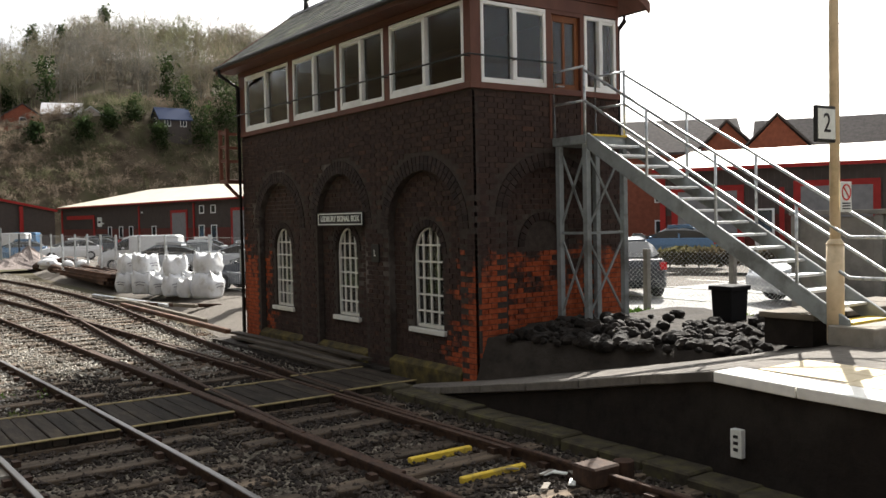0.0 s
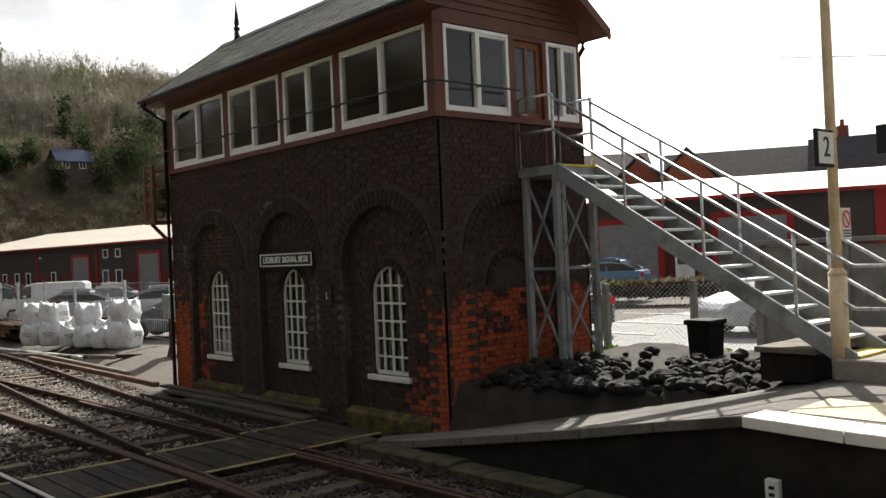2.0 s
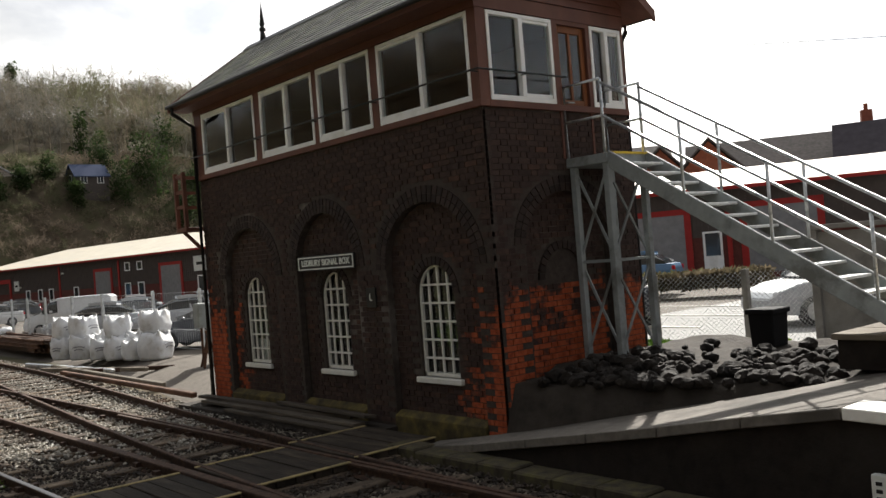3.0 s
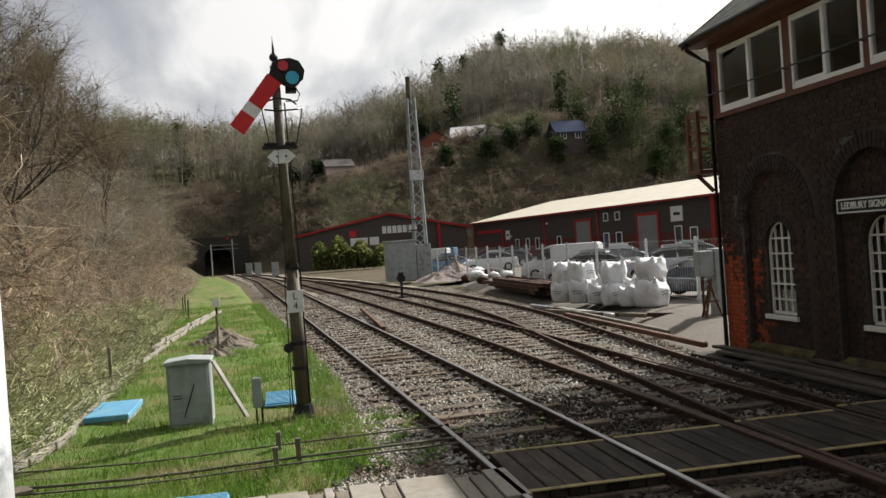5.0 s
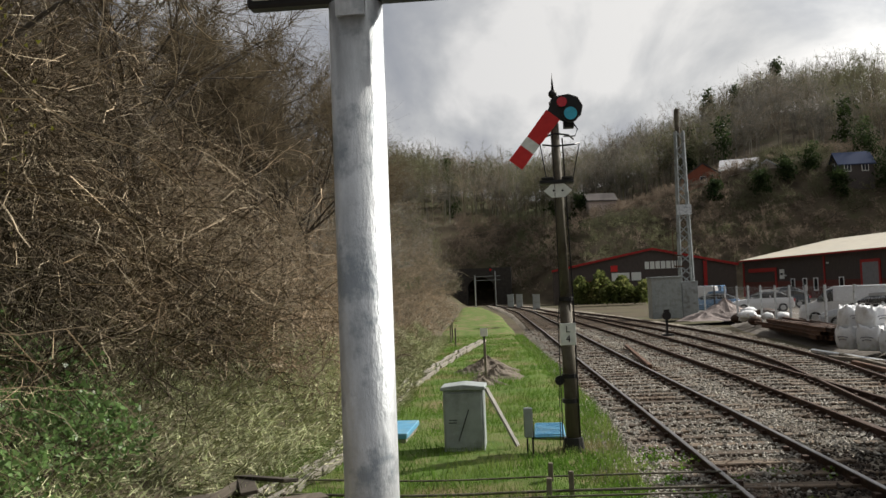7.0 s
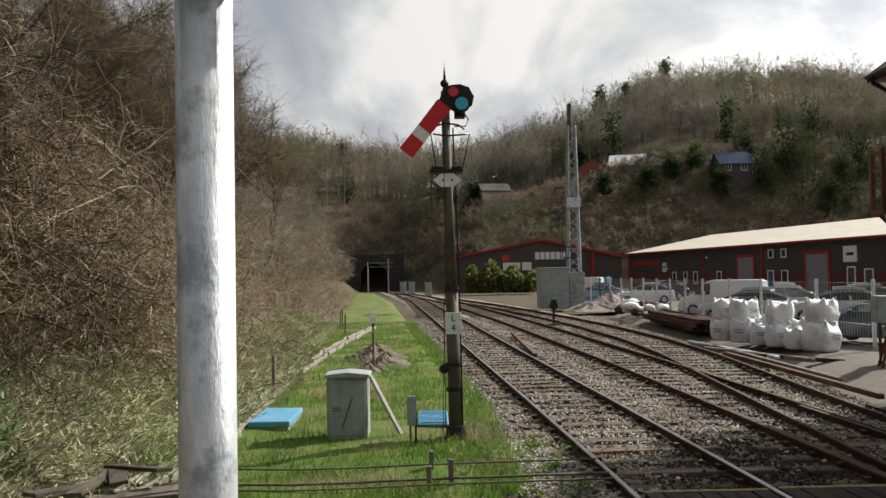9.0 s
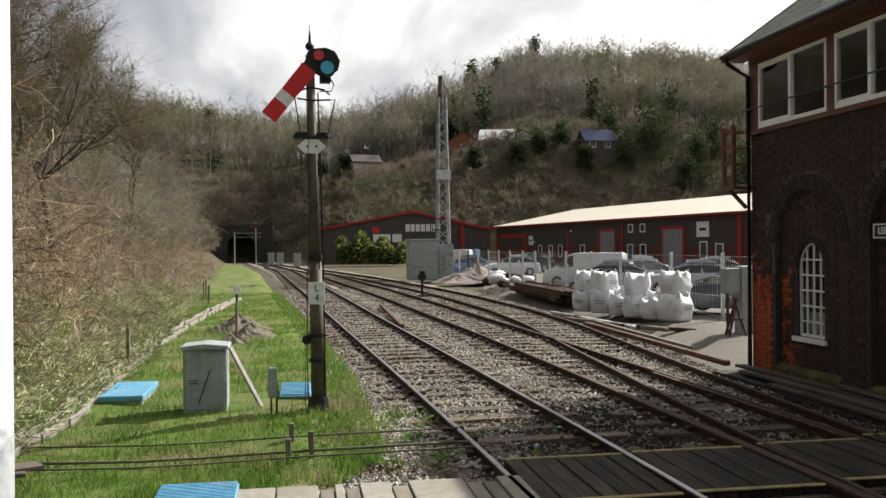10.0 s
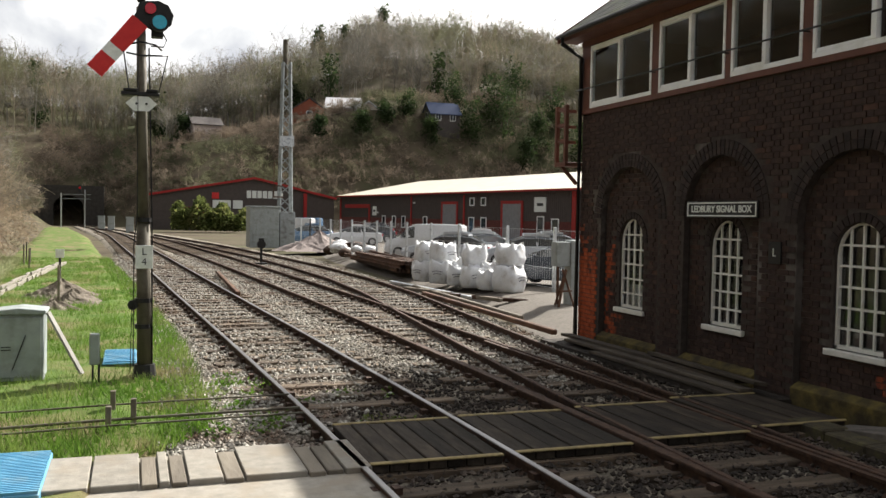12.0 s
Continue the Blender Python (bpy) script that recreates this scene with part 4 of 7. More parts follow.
for x in (SX0 + 0.02, SX1 - 0.02):
    for h, e in ((0.95, 0.5), (0.5, 0.45)):
        part("handrail", Mesh().pipe([(x, Y0 + 0.05, Z0 + h), (x, Y1, Z1 + h), (x, Y1 - e, Z1 + h)], 0.021), M_GALV, st, "", smooth=True)
    for f in (0.28, 0.56, 0.84):
        y, z = Y0 + (Y1 - Y0) * f, Z0 + (Z1 - Z0) * f
        part("baluster", Mesh().tube((x, y, z - 0.02), (x, y, z + 0.95), 0.02), M_GALV, st, smooth=True)
    part("end_post", Mesh().pipe([(x, Y1 - 0.5, Z1 + 0.95), (x, Y1 - 0.5, 0.92)], 0.021), M_GALV, st, smooth=True)
    part("landing_post", Mesh().pipe([(x, Y0 + 0.05, Z0), (x, Y0 + 0.05, Z0 + 1.0)], 0.021), M_GALV, st, smooth=True)
for x in (SX0 + 0.0, SX1):
    part("landing_rail", Mesh().pipe([(x, -0.04, 3.6), (x, -0.04, 4.6), (x, Y0 + 0.05, 4.6)], 0.021).pipe([(x, -0.04, 4.1), (x, Y0 + 0.05, 4.1)], 0.018), M_GALV, st, smooth=True)
part("base_step", Mesh().box(SX0 - 0.1, -5.1, 0.9, SX1 + 0.15, -4.55, 1.13), M_SLAB, st, "concrete base step", bevel=0.015)



# ---- vegetation ----
M_TWIG = material("bare_twigs", [(0.055, 0.043, 0.029), (0.10, 0.08, 0.052), (0.15, 0.125, 0.08)], 0.09, 0.9, bump=0, vary=0.45, island=True, stain=(0.10, 0.105, 0.045), stain_scale=0.05, spec=0.1, thin=0.45)
def twig_material(name, stops, patch=0.13, deep=0.55, tint=(1.0, 1.0, 1.0), thin=0.0):
    """Stems that differ one from the next, with broader patches of darker and paler growth."""
    m = bpy.data.materials.new(name)
    m.use_nodes = True
    t = m.node_tree
    bsdf = t.nodes["Principled BSDF"]
    r = t.nodes.new("ShaderNodeNewGeometry").outputs["Random Per Island"]
    col = ramp(t, r, [(i / (len(stops) - 1), c) for i, c in enumerate(stops)])
    co = t.nodes.new("ShaderNodeTexCoord")
    n = node(t, "ShaderNodeTexNoise", Scale=patch, Detail=3.0, Roughness=0.55)
    t.links.new(co.outputs["Object"], n.inputs["Vector"])
    shade = ramp(t, n.outputs["Fac"], [(0.36, (deep,) * 3), (0.5, (1, 1, 1)), (0.64, tuple(1.35 * q for q in tint))])
    col = mix(t, 1.0, col, shade, "MULTIPLY")
    t.links.new(col, bsdf.inputs["Base Color"])
    if thin:
        tl = t.nodes.new("ShaderNodeBsdfTranslucent")
        t.links.new(col, tl.inputs["Color"])
        both = node(t, "ShaderNodeMixShader", Fac=thin)
        t.links.new(bsdf.outputs[0], both.inputs[1])
        t.links.new(tl.outputs[0], both.inputs[2])
        t.links.new(both.outputs[0], t.nodes["Material Output"].inputs["Surface"])
    bsdf.inputs["Roughness"].default_value = 0.9
    bsdf.inputs["Specular IOR Level"].default_value = 0.12
    return m


M_ASH = twig_material("grey_bare_crowns", [(0.12, 0.112, 0.095), (0.19, 0.178, 0.152), (0.28, 0.265, 0.23)], 0.11, 0.55, thin=0.3)
M_OAKWOOD = twig_material("brown_bare_crowns", [(0.105, 0.088, 0.065), (0.18, 0.152, 0.112), (0.26, 0.222, 0.165)], 0.11, 0.55, thin=0.3)
M_OLIVE = twig_material("olive_bare_crowns", [(0.085, 0.086, 0.050), (0.145, 0.145, 0.085), (0.21, 0.205, 0.125)], 0.11, 0.55, thin=0.3)
M_SCRUB = twig_material("russet_scrub", [(0.13, 0.10, 0.075), (0.22, 0.175, 0.135), (0.31, 0.255, 0.195)], 0.2, 0.6, thin=0.35)
# near stems carry the thicket's inner shade in colour, far canes the sunlight
M_BRAMBLE = twig_material("shaded_hawthorn_stems", [(0.026, 0.021, 0.014), (0.05, 0.039, 0.025), (0.085, 0.066, 0.042), (0.17, 0.137, 0.088), (0.46, 0.39, 0.28)], 0.45, 0.5, (1.05, 0.97, 0.9))
M_LITCANE = twig_material("sunlit_bramble_canes", [(0.09, 0.068, 0.046), (0.18, 0.142, 0.10), (0.27, 0.222, 0.16), (0.42, 0.36, 0.27)], 0.3, 0.6, (1.05, 0.95, 0.88), thin=0.3)
M_BARK = material("bark", [(0.035, 0.029, 0.022), (0.075, 0.062, 0.046)], 6, 0.95, bump=0.5)
M_IVY = material("ivy_leaves", [(0.055, 0.11, 0.028), (0.11, 0.19, 0.06), (0.19, 0.28, 0.11)], 0.8, 0.35, bump=0, vary=0.55, island=True, stain=(0.10, 0.17, 0.035), stain_scale=0.4, stain_at=(0.55, 0.65), spec=0.3, thin=0.45)
M_EVERGREEN = material("evergreen_leaves", [(0.020, 0.036, 0.014), (0.045, 0.065, 0.022)], 0.3, 0.8, bump=0, vary=0.4, island=True, spec=0.1, thin=0.45)
M_BLADE = material("grass_blades", [(0.048, 0.112, 0.013), (0.098, 0.18, 0.026), (0.18, 0.22, 0.065)], 0.9, 0.8, bump=0, vary=0.4, island=True, stain=(0.21, 0.175, 0.095), stain_scale=0.55, stain_at=(0.55, 0.68), spec=0.15, thin=0.45)
rng = np.random.default_rng(5)


class Sticks:
    """Many thin tapered blades, three points or four each, gathered into one mesh."""

    def __init__(self):
        self.v, self.f, self.n = [], [], 0

    def tris(self, base, tip, width):
        base, tip = np.asarray(base), np.asarray(tip)
        d = tip - base
        side = np.cross(d, rng.normal(size=d.shape))
        side *= (np.asarray(width) / np.maximum(1e-6, np.linalg.norm(side, axis=1)))[:, None] / 2
        v = np.stack([base - side, base + side, tip], 1).reshape(-1, 3)
        k = len(base)
        self.v.append(v)
        self.f.append(np.arange(3 * k).reshape(-1, 3) + self.n)
        self.n += 3 * k

    def ribbon(self, pts, width):
        """pts: stems x points x 3; a narrowing band along each stem."""
        pts = np.asarray(pts)
        s, k, _ = pts.shape
        d = pts[:, -1] - pts[:, 0]
        side = np.cross(d, rng.normal(size=d.shape))
        side /= np.maximum(1e-6, np.linalg.norm(side, axis=1))[:, None]
        w = np.asarray(width)[:, None] * np.linspace(1, 0.25, k)[None] / 2
        off = side[:, None] * w[..., None]
        v = np.stack([pts - off, pts + off], 2).reshape(-1, 3)
        base = (np.arange(s) * 2 * k)[:, None] + 2 * np.arange(k - 1)[None]
        base = base.reshape(-1) + self.n
        q = np.stack([base, base + 1, base + 3, base + 2], 1)
        self.v.append(v)
        self.f.append(q)
        self.n += len(v)

    def data(self, name, mat):
        v = np.concatenate(self.v)
        sizes = np.concatenate([np.full(len(q), q.shape[1]) for q in self.f])
        loops = np.concatenate([q.reshape(-1) for q in self.f])
        me = bpy.data.meshes.new(name)
        me.vertices.add(len(v))
        me.vertices.foreach_set("co", v.astype(np.float32).reshape(-1))
        me.loops.add(len(loops))
        me.loops.foreach_set("vertex_index", loops.astype(np.int32))
        me.polygons.add(len(sizes))
        me.polygons.foreach_set("loop_start", (np.cumsum(sizes) - sizes).astype(np.int32))
        me.update(calc_edges=True)
        me.materials.append(mat)
        return me

    def stems(self, roots, dirs, lens, widths, seg, wob, droop=0.0):
        """Crooked stems that wander from their roots; gives back the points along them."""
        d = dirs / np.linalg.norm(dirs, axis=1)[:, None]
        p = [np.asarray(roots, float)]
        for i in range(seg):
            d = d + rng.normal(0, wob, d.shape) + [0, 0, -droop * (i + 1) / seg]
            d /= np.linalg.norm(d, axis=1)[:, None]
            p.append(p[-1] + d * (lens / seg)[:, None])
        pts = np.stack(p, 1)
        self.ribbon(pts, widths)
        return pts


def offshoots(pts, k, spread, up, first=1):
    """Start points and directions of k side shoots on each stem."""
    n, s, _ = pts.shape
    src = np.repeat(np.arange(n), k)
    i = rng.integers(first, s, n * k)
    f = rng.random((n * k, 1))
    base = pts[src, i] * f + pts[src, i - 1] * (1 - f)
    d = pts[src, i] - pts[src, i - 1]
    d /= np.maximum(1e-6, np.linalg.norm(d, axis=1))[:, None]
    return base, d * 0.7 + rng.normal(0, spread, d.shape) + [0, 0, up], src


def winter_tree(st, x, y, z, tall, wide, limbs, sprays, fine=0.07):
    """A bare winter tree: leaning stem, limbs that rise to a dome, forks and fans of twigs with gaps between."""
    lean = rng.normal(0, 0.05, 2) * tall
    t = np.linspace(0, 1, 4)
    foot = np.array([x, y, z])
    st.ribbon((foot + np.stack([lean[0] * t ** 2, lean[1] * t ** 2, 0.8 * tall * t], 1))[None], [0.02 * tall])
    h = rng.uniform(0.2, 0.7, limbs)
    p0 = foot + np.stack([lean[0] * h ** 2, lean[1] * h ** 2, 0.8 * tall * h], 1)
    a = rng.uniform(0, 2 * np.pi, limbs)
    el = np.arcsin(rng.uniform(-0.35, 1.0, limbs))
    rr_ = rng.uniform(0.7, 1.0, limbs)
    p1 = foot + np.stack([lean[0] + wide * rr_ * np.cos(el) * np.cos(a), lean[1] + wide * rr_ * np.cos(el) * np.sin(a), tall * (0.6 + 0.38 * rr_ * np.sin(el))], 1)
    u = np.linspace(0, 1, 4)[None, :, None]
    pts = p0[:, None] * (1 - u) + p1[:, None] * u + rng.normal(0, 0.035 * tall, (limbs, 4, 3)) * u * (1 - u * 0.6)
    st.ribbon(pts, np.full(limbs, 0.0075 * tall))
    base, d, _ = offshoots(pts, 3, 0.5, 0.15)
    m = len(base)
    fork = st.stems(base, d, rng.uniform(0.10, 0.2, m) * tall, np.full(m, 0.0035 * tall), 2, 0.25)
    base, d, _ = offshoots(fork, max(1, sprays // m), 0.95, 0.0)
    m = len(base)
    ln = rng.uniform(0.4, 1.2, m) * (0.25 + 0.05 * tall)
    st.tris(base, base + d * ln[:, None], rng.uniform(0.6, 1.5, m) * fine)


def leaf_clumps(st, x, y, z, tall, wide, n, size, taper=0.5):
    """An evergreen or ivy-clad crown of many leaf clumps round a stem, ragged and open."""
    k = max(14, int(tall * 3))
    h = rng.uniform(0.08, 1, k)
    a = rng.uniform(0, 2 * np.pi, k)
    r = wide * (1 - taper * h) * rng.uniform(0.2, 1.0, k)
    c = np.array([x, y, z]) + np.stack([r * np.cos(a), r * np.sin(a), h * tall], 1)
    i = rng.integers(0, k, n)
    p = c[i] + rng.normal(0, 0.32 * wide, (n, 3)) * [1, 1, 0.9]
    d = rng.normal(0, 1, (n, 3)) + [0, 0, -0.2]
    w = rng.uniform(0.6, 1.3, n) * size
    st.tris(p, p + d * w[:, None] * 0.7, w)
    st.tris([(x, y, z)], [(x, y, z + tall)], [0.04 * tall])


def hill_edge(x):
    return lerp(x, [(-14, 151), (-4, 138), (2, 133), (60, 142)])


def far_woods():
    ash, brown, olive, scrub, green = Sticks(), Sticks(), Sticks(), Sticks(), Sticks()
    for _ in range(2300):
        y = 134 + 124 * rng.random() ** 1.0
        b = rng.uniform(-0.36, 0.72)
        x = b * (y + 7) - 8
        edge = hill_edge(x)
        if y < edge + 2:
            continue
        sc = (y - edge) / 105
        z = height(x, y) - 0.4
        tone = noise.noise((x * 0.035, y * 0.035, 7)) + rng.normal(0, 0.22)
        st = ash if tone > 0.12 else brown if tone > -0.16 else olive
        if abs(b - 0.20) < 0.10 and 0.10 < sc < 0.36 or abs(b - 0.345) < 0.035 and 0.06 < sc < 0.32 or abs(b - 0.075) < 0.03 and 0.1 < sc < 0.36:
            winter_tree(scrub, x, y, z, rng.uniform(1.5, 2.8), 1.6, 5, 90, 0.055)
        elif sc < 0.26:
            winter_tree(scrub if rng.random() < 0.6 else olive, x, y, z, rng.uniform(2.2, 4.8), rng.uniform(1.6, 2.8), 8, 170, 0.05)
        elif rng.random() < 0.02:
            leaf_clumps(green, x, y, z, rng.uniform(7, 12), rng.uniform(1.6, 2.6), 500, 0.5)
        else:
            tall = rng.uniform(9.5, 16.5)
            winter_tree(st, x, y, z, tall, tall * rng.uniform(0.3, 0.46), 9, 430, 0.048)
    for _ in range(1700):
        x = rng.uniform(-24, 92)
        y = hill_edge(x) + 1 + rng.random() * 34
        winter_tree(scrub if noise.noise((x * 0.06, y * 0.06, 2)) > -0.1 else olive, x, y, height(x, y) - 0.5, rng.uniform(1.4, 3.4), rng.uniform(1.3, 2.4), 6, 130, 0.055)
    for _ in range(1100):
        y = rng.uniform(26, 152)
        d = rng.uniform(2.0, 38)
        x = lerp(y, BANK) - d
        tone = noise.noise((x * 0.06, y * 0.06, 4)) + rng.normal(0, 0.2)
        fine = 0.014 + 0.0003 * y
        tall = rng.uniform(5.5, 10.5) if d > 5 else rng.uniform(2.2, 4.5)
        winter_tree(brown if tone > -0.05 else ash if tone > -0.3 else olive, x, y, height(x, y) - 0.4, tall, rng.uniform(1.8, 3.4), 9, 350, fine)
    # ivy-clad trees on the lower slope, the tall pair of conifers on the ridge
    for b, dy, tall in ((0.385, 16, 9), (0.405, 22, 11), (0.425, 18, 12), (0.44, 26, 10), (0.47, 16, 8), (0.49, 22, 9), (0.36, 24, 7), (0.30, 20, 5), (0.275, 17, 4.5), (0.25, 15, 4), (0.20, 15, 3.5), (0.33, 15, 4.5), (0.05, 26, 5), (0.455, 12, 6), (0.53, 14, 9), (0.56, 20, 8)):
        y = 140 + dy
        x = b * (y + 7) - 8
        leaf_clumps(green, x, y, height(x, y) - 0.5, tall, 0.8 + tall * 0.2, 1000, 0.36)
    for b in (0.198, 0.272):
        y = 240
        leaf_clumps(green, b * 247 - 8, y, height(b * 247 - 8, y) - 0.5, 14, 2.4, 1500, 0.5, 0.92)
    return ash, brown, olive, scrub, green


for st, mat, nm, lab in zip(far_woods(), (M_ASH, M_OAKWOOD, M_OLIVE, M_SCRUB, M_EVERGREEN), ("ash_woodland", "oak_woodland", "mossy_woodland", "hill_scrub", "evergreen_wood"),
                            ("pale grey bare winter trees on hill and bank", "brown bare winter trees on hill and bank", "olive mossy bare trees on hill and bank", "low russet leafless scrub on the lower slope", "dark ivy-clad and evergreen trees in the bare wood")):
    single(nm, st.data(nm, mat), mat, lab, "woodland", kind="stuff")


def thicket(n, y0, y1, power, k1, k2, thick, foot):
    """Tangled hawthorn, hazel and bramble over the bank: crooked stems, side shoots and thorny twigs."""
    st = Sticks()
    y = y0 + rng.random(n) ** power * (y1 - y0)
    d = foot + rng.uniform(0.0, 1.0, n) * (11.5 - foot)
    x = np.interp(y, [a for a, b in BANK], [b for a, b in BANK]) - d + 0.3
    z = np.array([height(float(a), float(b)) for a, b in zip(x, y)]) - 0.4
    ln = rng.uniform(1.4, 3.8, n) * np.clip(0.22 + d * 0.22, 0.22, 1.6)
    a = rng.uniform(0, 2 * np.pi, n)
    dirs = np.stack([np.cos(a) * 0.55 + 0.25, np.sin(a) * 0.55 - 0.1, np.full(n, 0.9)], 1)
    p = st.stems(np.stack([x, y, z], 1), dirs, ln, rng.uniform(0.012, 0.036, n) * thick, 9, 0.24, 0.28)
    b, d1, src = offshoots(p, k1, 0.55, 0.1)
    m = len(b)
    l1 = ln[src] * rng.uniform(0.22, 0.6, m)
    q = st.stems(b, d1, l1, rng.uniform(0.006, 0.016, m) * thick, 6, 0.32, 0.2)
    b, d2, src = offshoots(q, k2, 0.7, 0.05)
    m = len(b)
    l2 = np.clip(l1[src] * rng.uniform(0.2, 0.7, m), 0.08, 0.9)
    r = st.stems(b, d2, l2, rng.uniform(0.0045, 0.010, m) * thick, 3, 0.4, 0.1)
    b, d3, src = offshoots(r, 2, 0.8, 0.0)
    m = len(b)
    st.tris(b, b + d3 * (l2[src] * rng.uniform(0.15, 0.5, m))[:, None], rng.uniform(0.004, 0.009, m) * thick)
    return st


single("hawthorn_thicket", thicket(3200, -3.5, 9, 1.0, 5, 5, 1.2, 2.4).data("hawthorn_thicket", M_BRAMBLE), M_BRAMBLE, "dense tangle of leafless hawthorn on the bank, darkened as shaded inside", "thicket", kind="stuff")
single("bramble_thicket", thicket(2600, 8, 80, 1.6, 4, 3, 1.7, 0.6).data("bramble_thicket", M_LITCANE), M_LITCANE, "dry bramble canes and hazel covering the bank, paled as sunlit", "thicket", kind="stuff")


def bare_tree(x, y, tall, seed):
    """A leafless bank tree: trunk, forking limbs, and a haze of twigs."""
    r = random.Random(seed)
    z = height(x, y) - 0.5
    tr = thing("bare_tree", "leafless brown tree growing on the bank", "tree", (x, y, z), group="trees on the bank")
    wood, twig = Mesh(), Sticks()

    def grow(p, d, ln, rad, depth):
        q = p
        for _ in range(3):
            d = (d + Vector((r.gauss(0, 0.13), r.gauss(0, 0.13), 0.05))).normalized()
            e = q + d * ln / 3
            wood.tube(q, e, rad, rad * 0.82, 6 if depth < 2 else 4)
            q, rad = e, rad * 0.82
            if depth >= 2:
                m = 9
                b = np.array([tuple(q)] * m)
                dd = np.array(tuple(d)) * 0.7 + rng.normal(0, 0.6, (m, 3))
                tip = b + dd * rng.uniform(0.4, 1.1, (m, 1))
                twig.tris(b, tip, rng.uniform(0.010, 0.022, m))
                twig.tris((b + tip) / 2, (b + tip) / 2 + rng.normal(0, 0.3, (m, 3)), np.full(m, 0.009))
        if depth < 3:
            for _ in range(r.randint(3, 4)):
                nd = (d + Vector((r.gauss(0, 0.55), r.gauss(0, 0.55), r.gauss(0.1, 0.3)))).normalized()
                grow(q, nd, ln * r.uniform(0.6, 0.8), rad * 0.72, depth + 1)
    grow(Vector((0, 0, 0)), Vector((r.gauss(0.15, 0.12), r.gauss(0, 0.12), 1)).normalized(), tall * 0.34, tall * 0.014, 0)
    part("trunk", raw("trunk", wood.v, wood.f, M_BARK), M_BARK, tr)
    part("crown", twig.data("crown", M_TWIG), M_TWIG, tr, "haze of fine brown twigs")
    return tr


for i in range(34):
    yy = random.Random(i).uniform(2, 40)
    dd = random.Random(i + 90).uniform(3.0, 15)
    bare_tree(lerp(yy, BANK) - dd, yy, random.Random(i + 50).uniform(6.5, 10.5), i)


def leaves(n, place, size, mat_name):
    sticks = Sticks()
    p = place(n)
    d = rng.normal(0, 1, (n, 3)) + [0.5, -0.2, 0.3]
    d /= np.linalg.norm(d, axis=1)[:, None]
    w = rng.uniform(0.5, 1.2, n) * size
    sticks.tris(p, p + d * w[:, None], w * 0.9)
    return sticks


def bank_spot(y, d, lift):
    x = np.interp(y, [a for a, b in BANK], [b for a, b in BANK]) - d
    z = np.array([height(float(a), float(b)) for a, b in zip(x, y)]) - 0.3 + lift
    return np.stack([x, y, z], 1)


def ivy_place(n):
    y = rng.uniform(-3, 2.6, n)
    d = 0.9 + rng.random(n) * 2.6
    rough = 0.5 + 0.5 * np.sin(d * 3.1 + y * 1.3) * np.cos(y * 2.1)
    return bank_spot(y, d, 0.1 + rng.random(n) * (0.25 + 0.9 * rough))


single("ivy", leaves(17000, ivy_place, 0.07, "ivy").data("ivy", M_IVY), M_IVY, "glossy green ivy at the foot of the bank", "ivy", kind="stuff")


def bank_grass():
    st = Sticks()
    n = 110000
    y = -5 + rng.random(n) ** 1.4 * 40
    d = -0.5 + rng.random(n) ** 1.3 * np.interp(y, [-5, 4, 14, 35], [4.4, 4.0, 2.2, 1.5])
    b = bank_spot(y, d, rng.random(n) ** 2 * 0.5)
    a = rng.uniform(0, 2 * np.pi, n)
    ln = rng.uniform(0.08, 0.34, n)
    tip = b + np.stack([np.cos(a) * 0.7 + 0.35, np.sin(a) * 0.7, rng.uniform(-0.25, 0.9, n)], 1) * ln[:, None]
    st.tris(b, tip, rng.uniform(0.008, 0.022, n))
    return st


M_BANKGRASS = twig_material("rough_bank_grass", [(0.13, 0.15, 0.07), (0.25, 0.275, 0.135), (0.36, 0.38, 0.21), (0.50, 0.48, 0.32)], 0.7, 0.6)
single("bank_grass", bank_grass().data("bank_grass", M_BANKGRASS), M_BANKGRASS, "long grey-green grass along the bank foot", "grass", kind="stuff")


def gorse_place(n):
    y = rng.uniform(-0.5, 3.0, n)
    return bank_spot(y, rng.uniform(2.6, 5.5, n), rng.uniform(1.6, 4.6, n)) + rng.normal(0, 0.2, (n, 3))


M_YELLEAF = material("yellow_green_leaves", [(0.13, 0.14, 0.02), (0.24, 0.23, 0.035)], 1.0, 0.6, bump=0, vary=0.4, island=True, thin=0.45)
single("yellow_shrub", leaves(3600, gorse_place, 0.06, "y").data("yellow_shrub", M_YELLEAF), M_YELLEAF, "yellow-green leafy shrub among the bare stems", "shrub", kind="stuff")


def grass_blades():
    sticks = Sticks()
    n = 60000
    y = 1.1 + rng.random(n) ** 1.7 * 38
    lo = np.interp(y, [0, 3, 9, 20, 40], [-12.3, -12.2, -12.2, -12.8, -14.0])
    hi = np.interp(y, [0, 3, 9, 20, 40], [-8.9, -7.3, -7.3, -7.9, -9.3])
    x = lo + (hi - lo) * rng.random(n)
    keep = ~((x > -9.5) & (y < 1.75)) & ~((x > -10) & (x < -9.3) & (y > 5.8) & (y < 6.5))
    x, y = x[keep], y[keep]
    n = len(x)
    b = np.stack([x, y, np.full(n, -0.10)], 1)
    h = rng.uniform(0.06, 0.2, n)
    sticks.tris(b, b + np.stack([rng.normal(0, 0.06, n), rng.normal(0, 0.06, n), h], 1), rng.uniform(0.008, 0.02, n))
    return sticks


single("grass_blades", grass_blades().data("grass_blades", M_BLADE), M_BLADE, "tufts of bright green grass", "grass", kind="stuff")


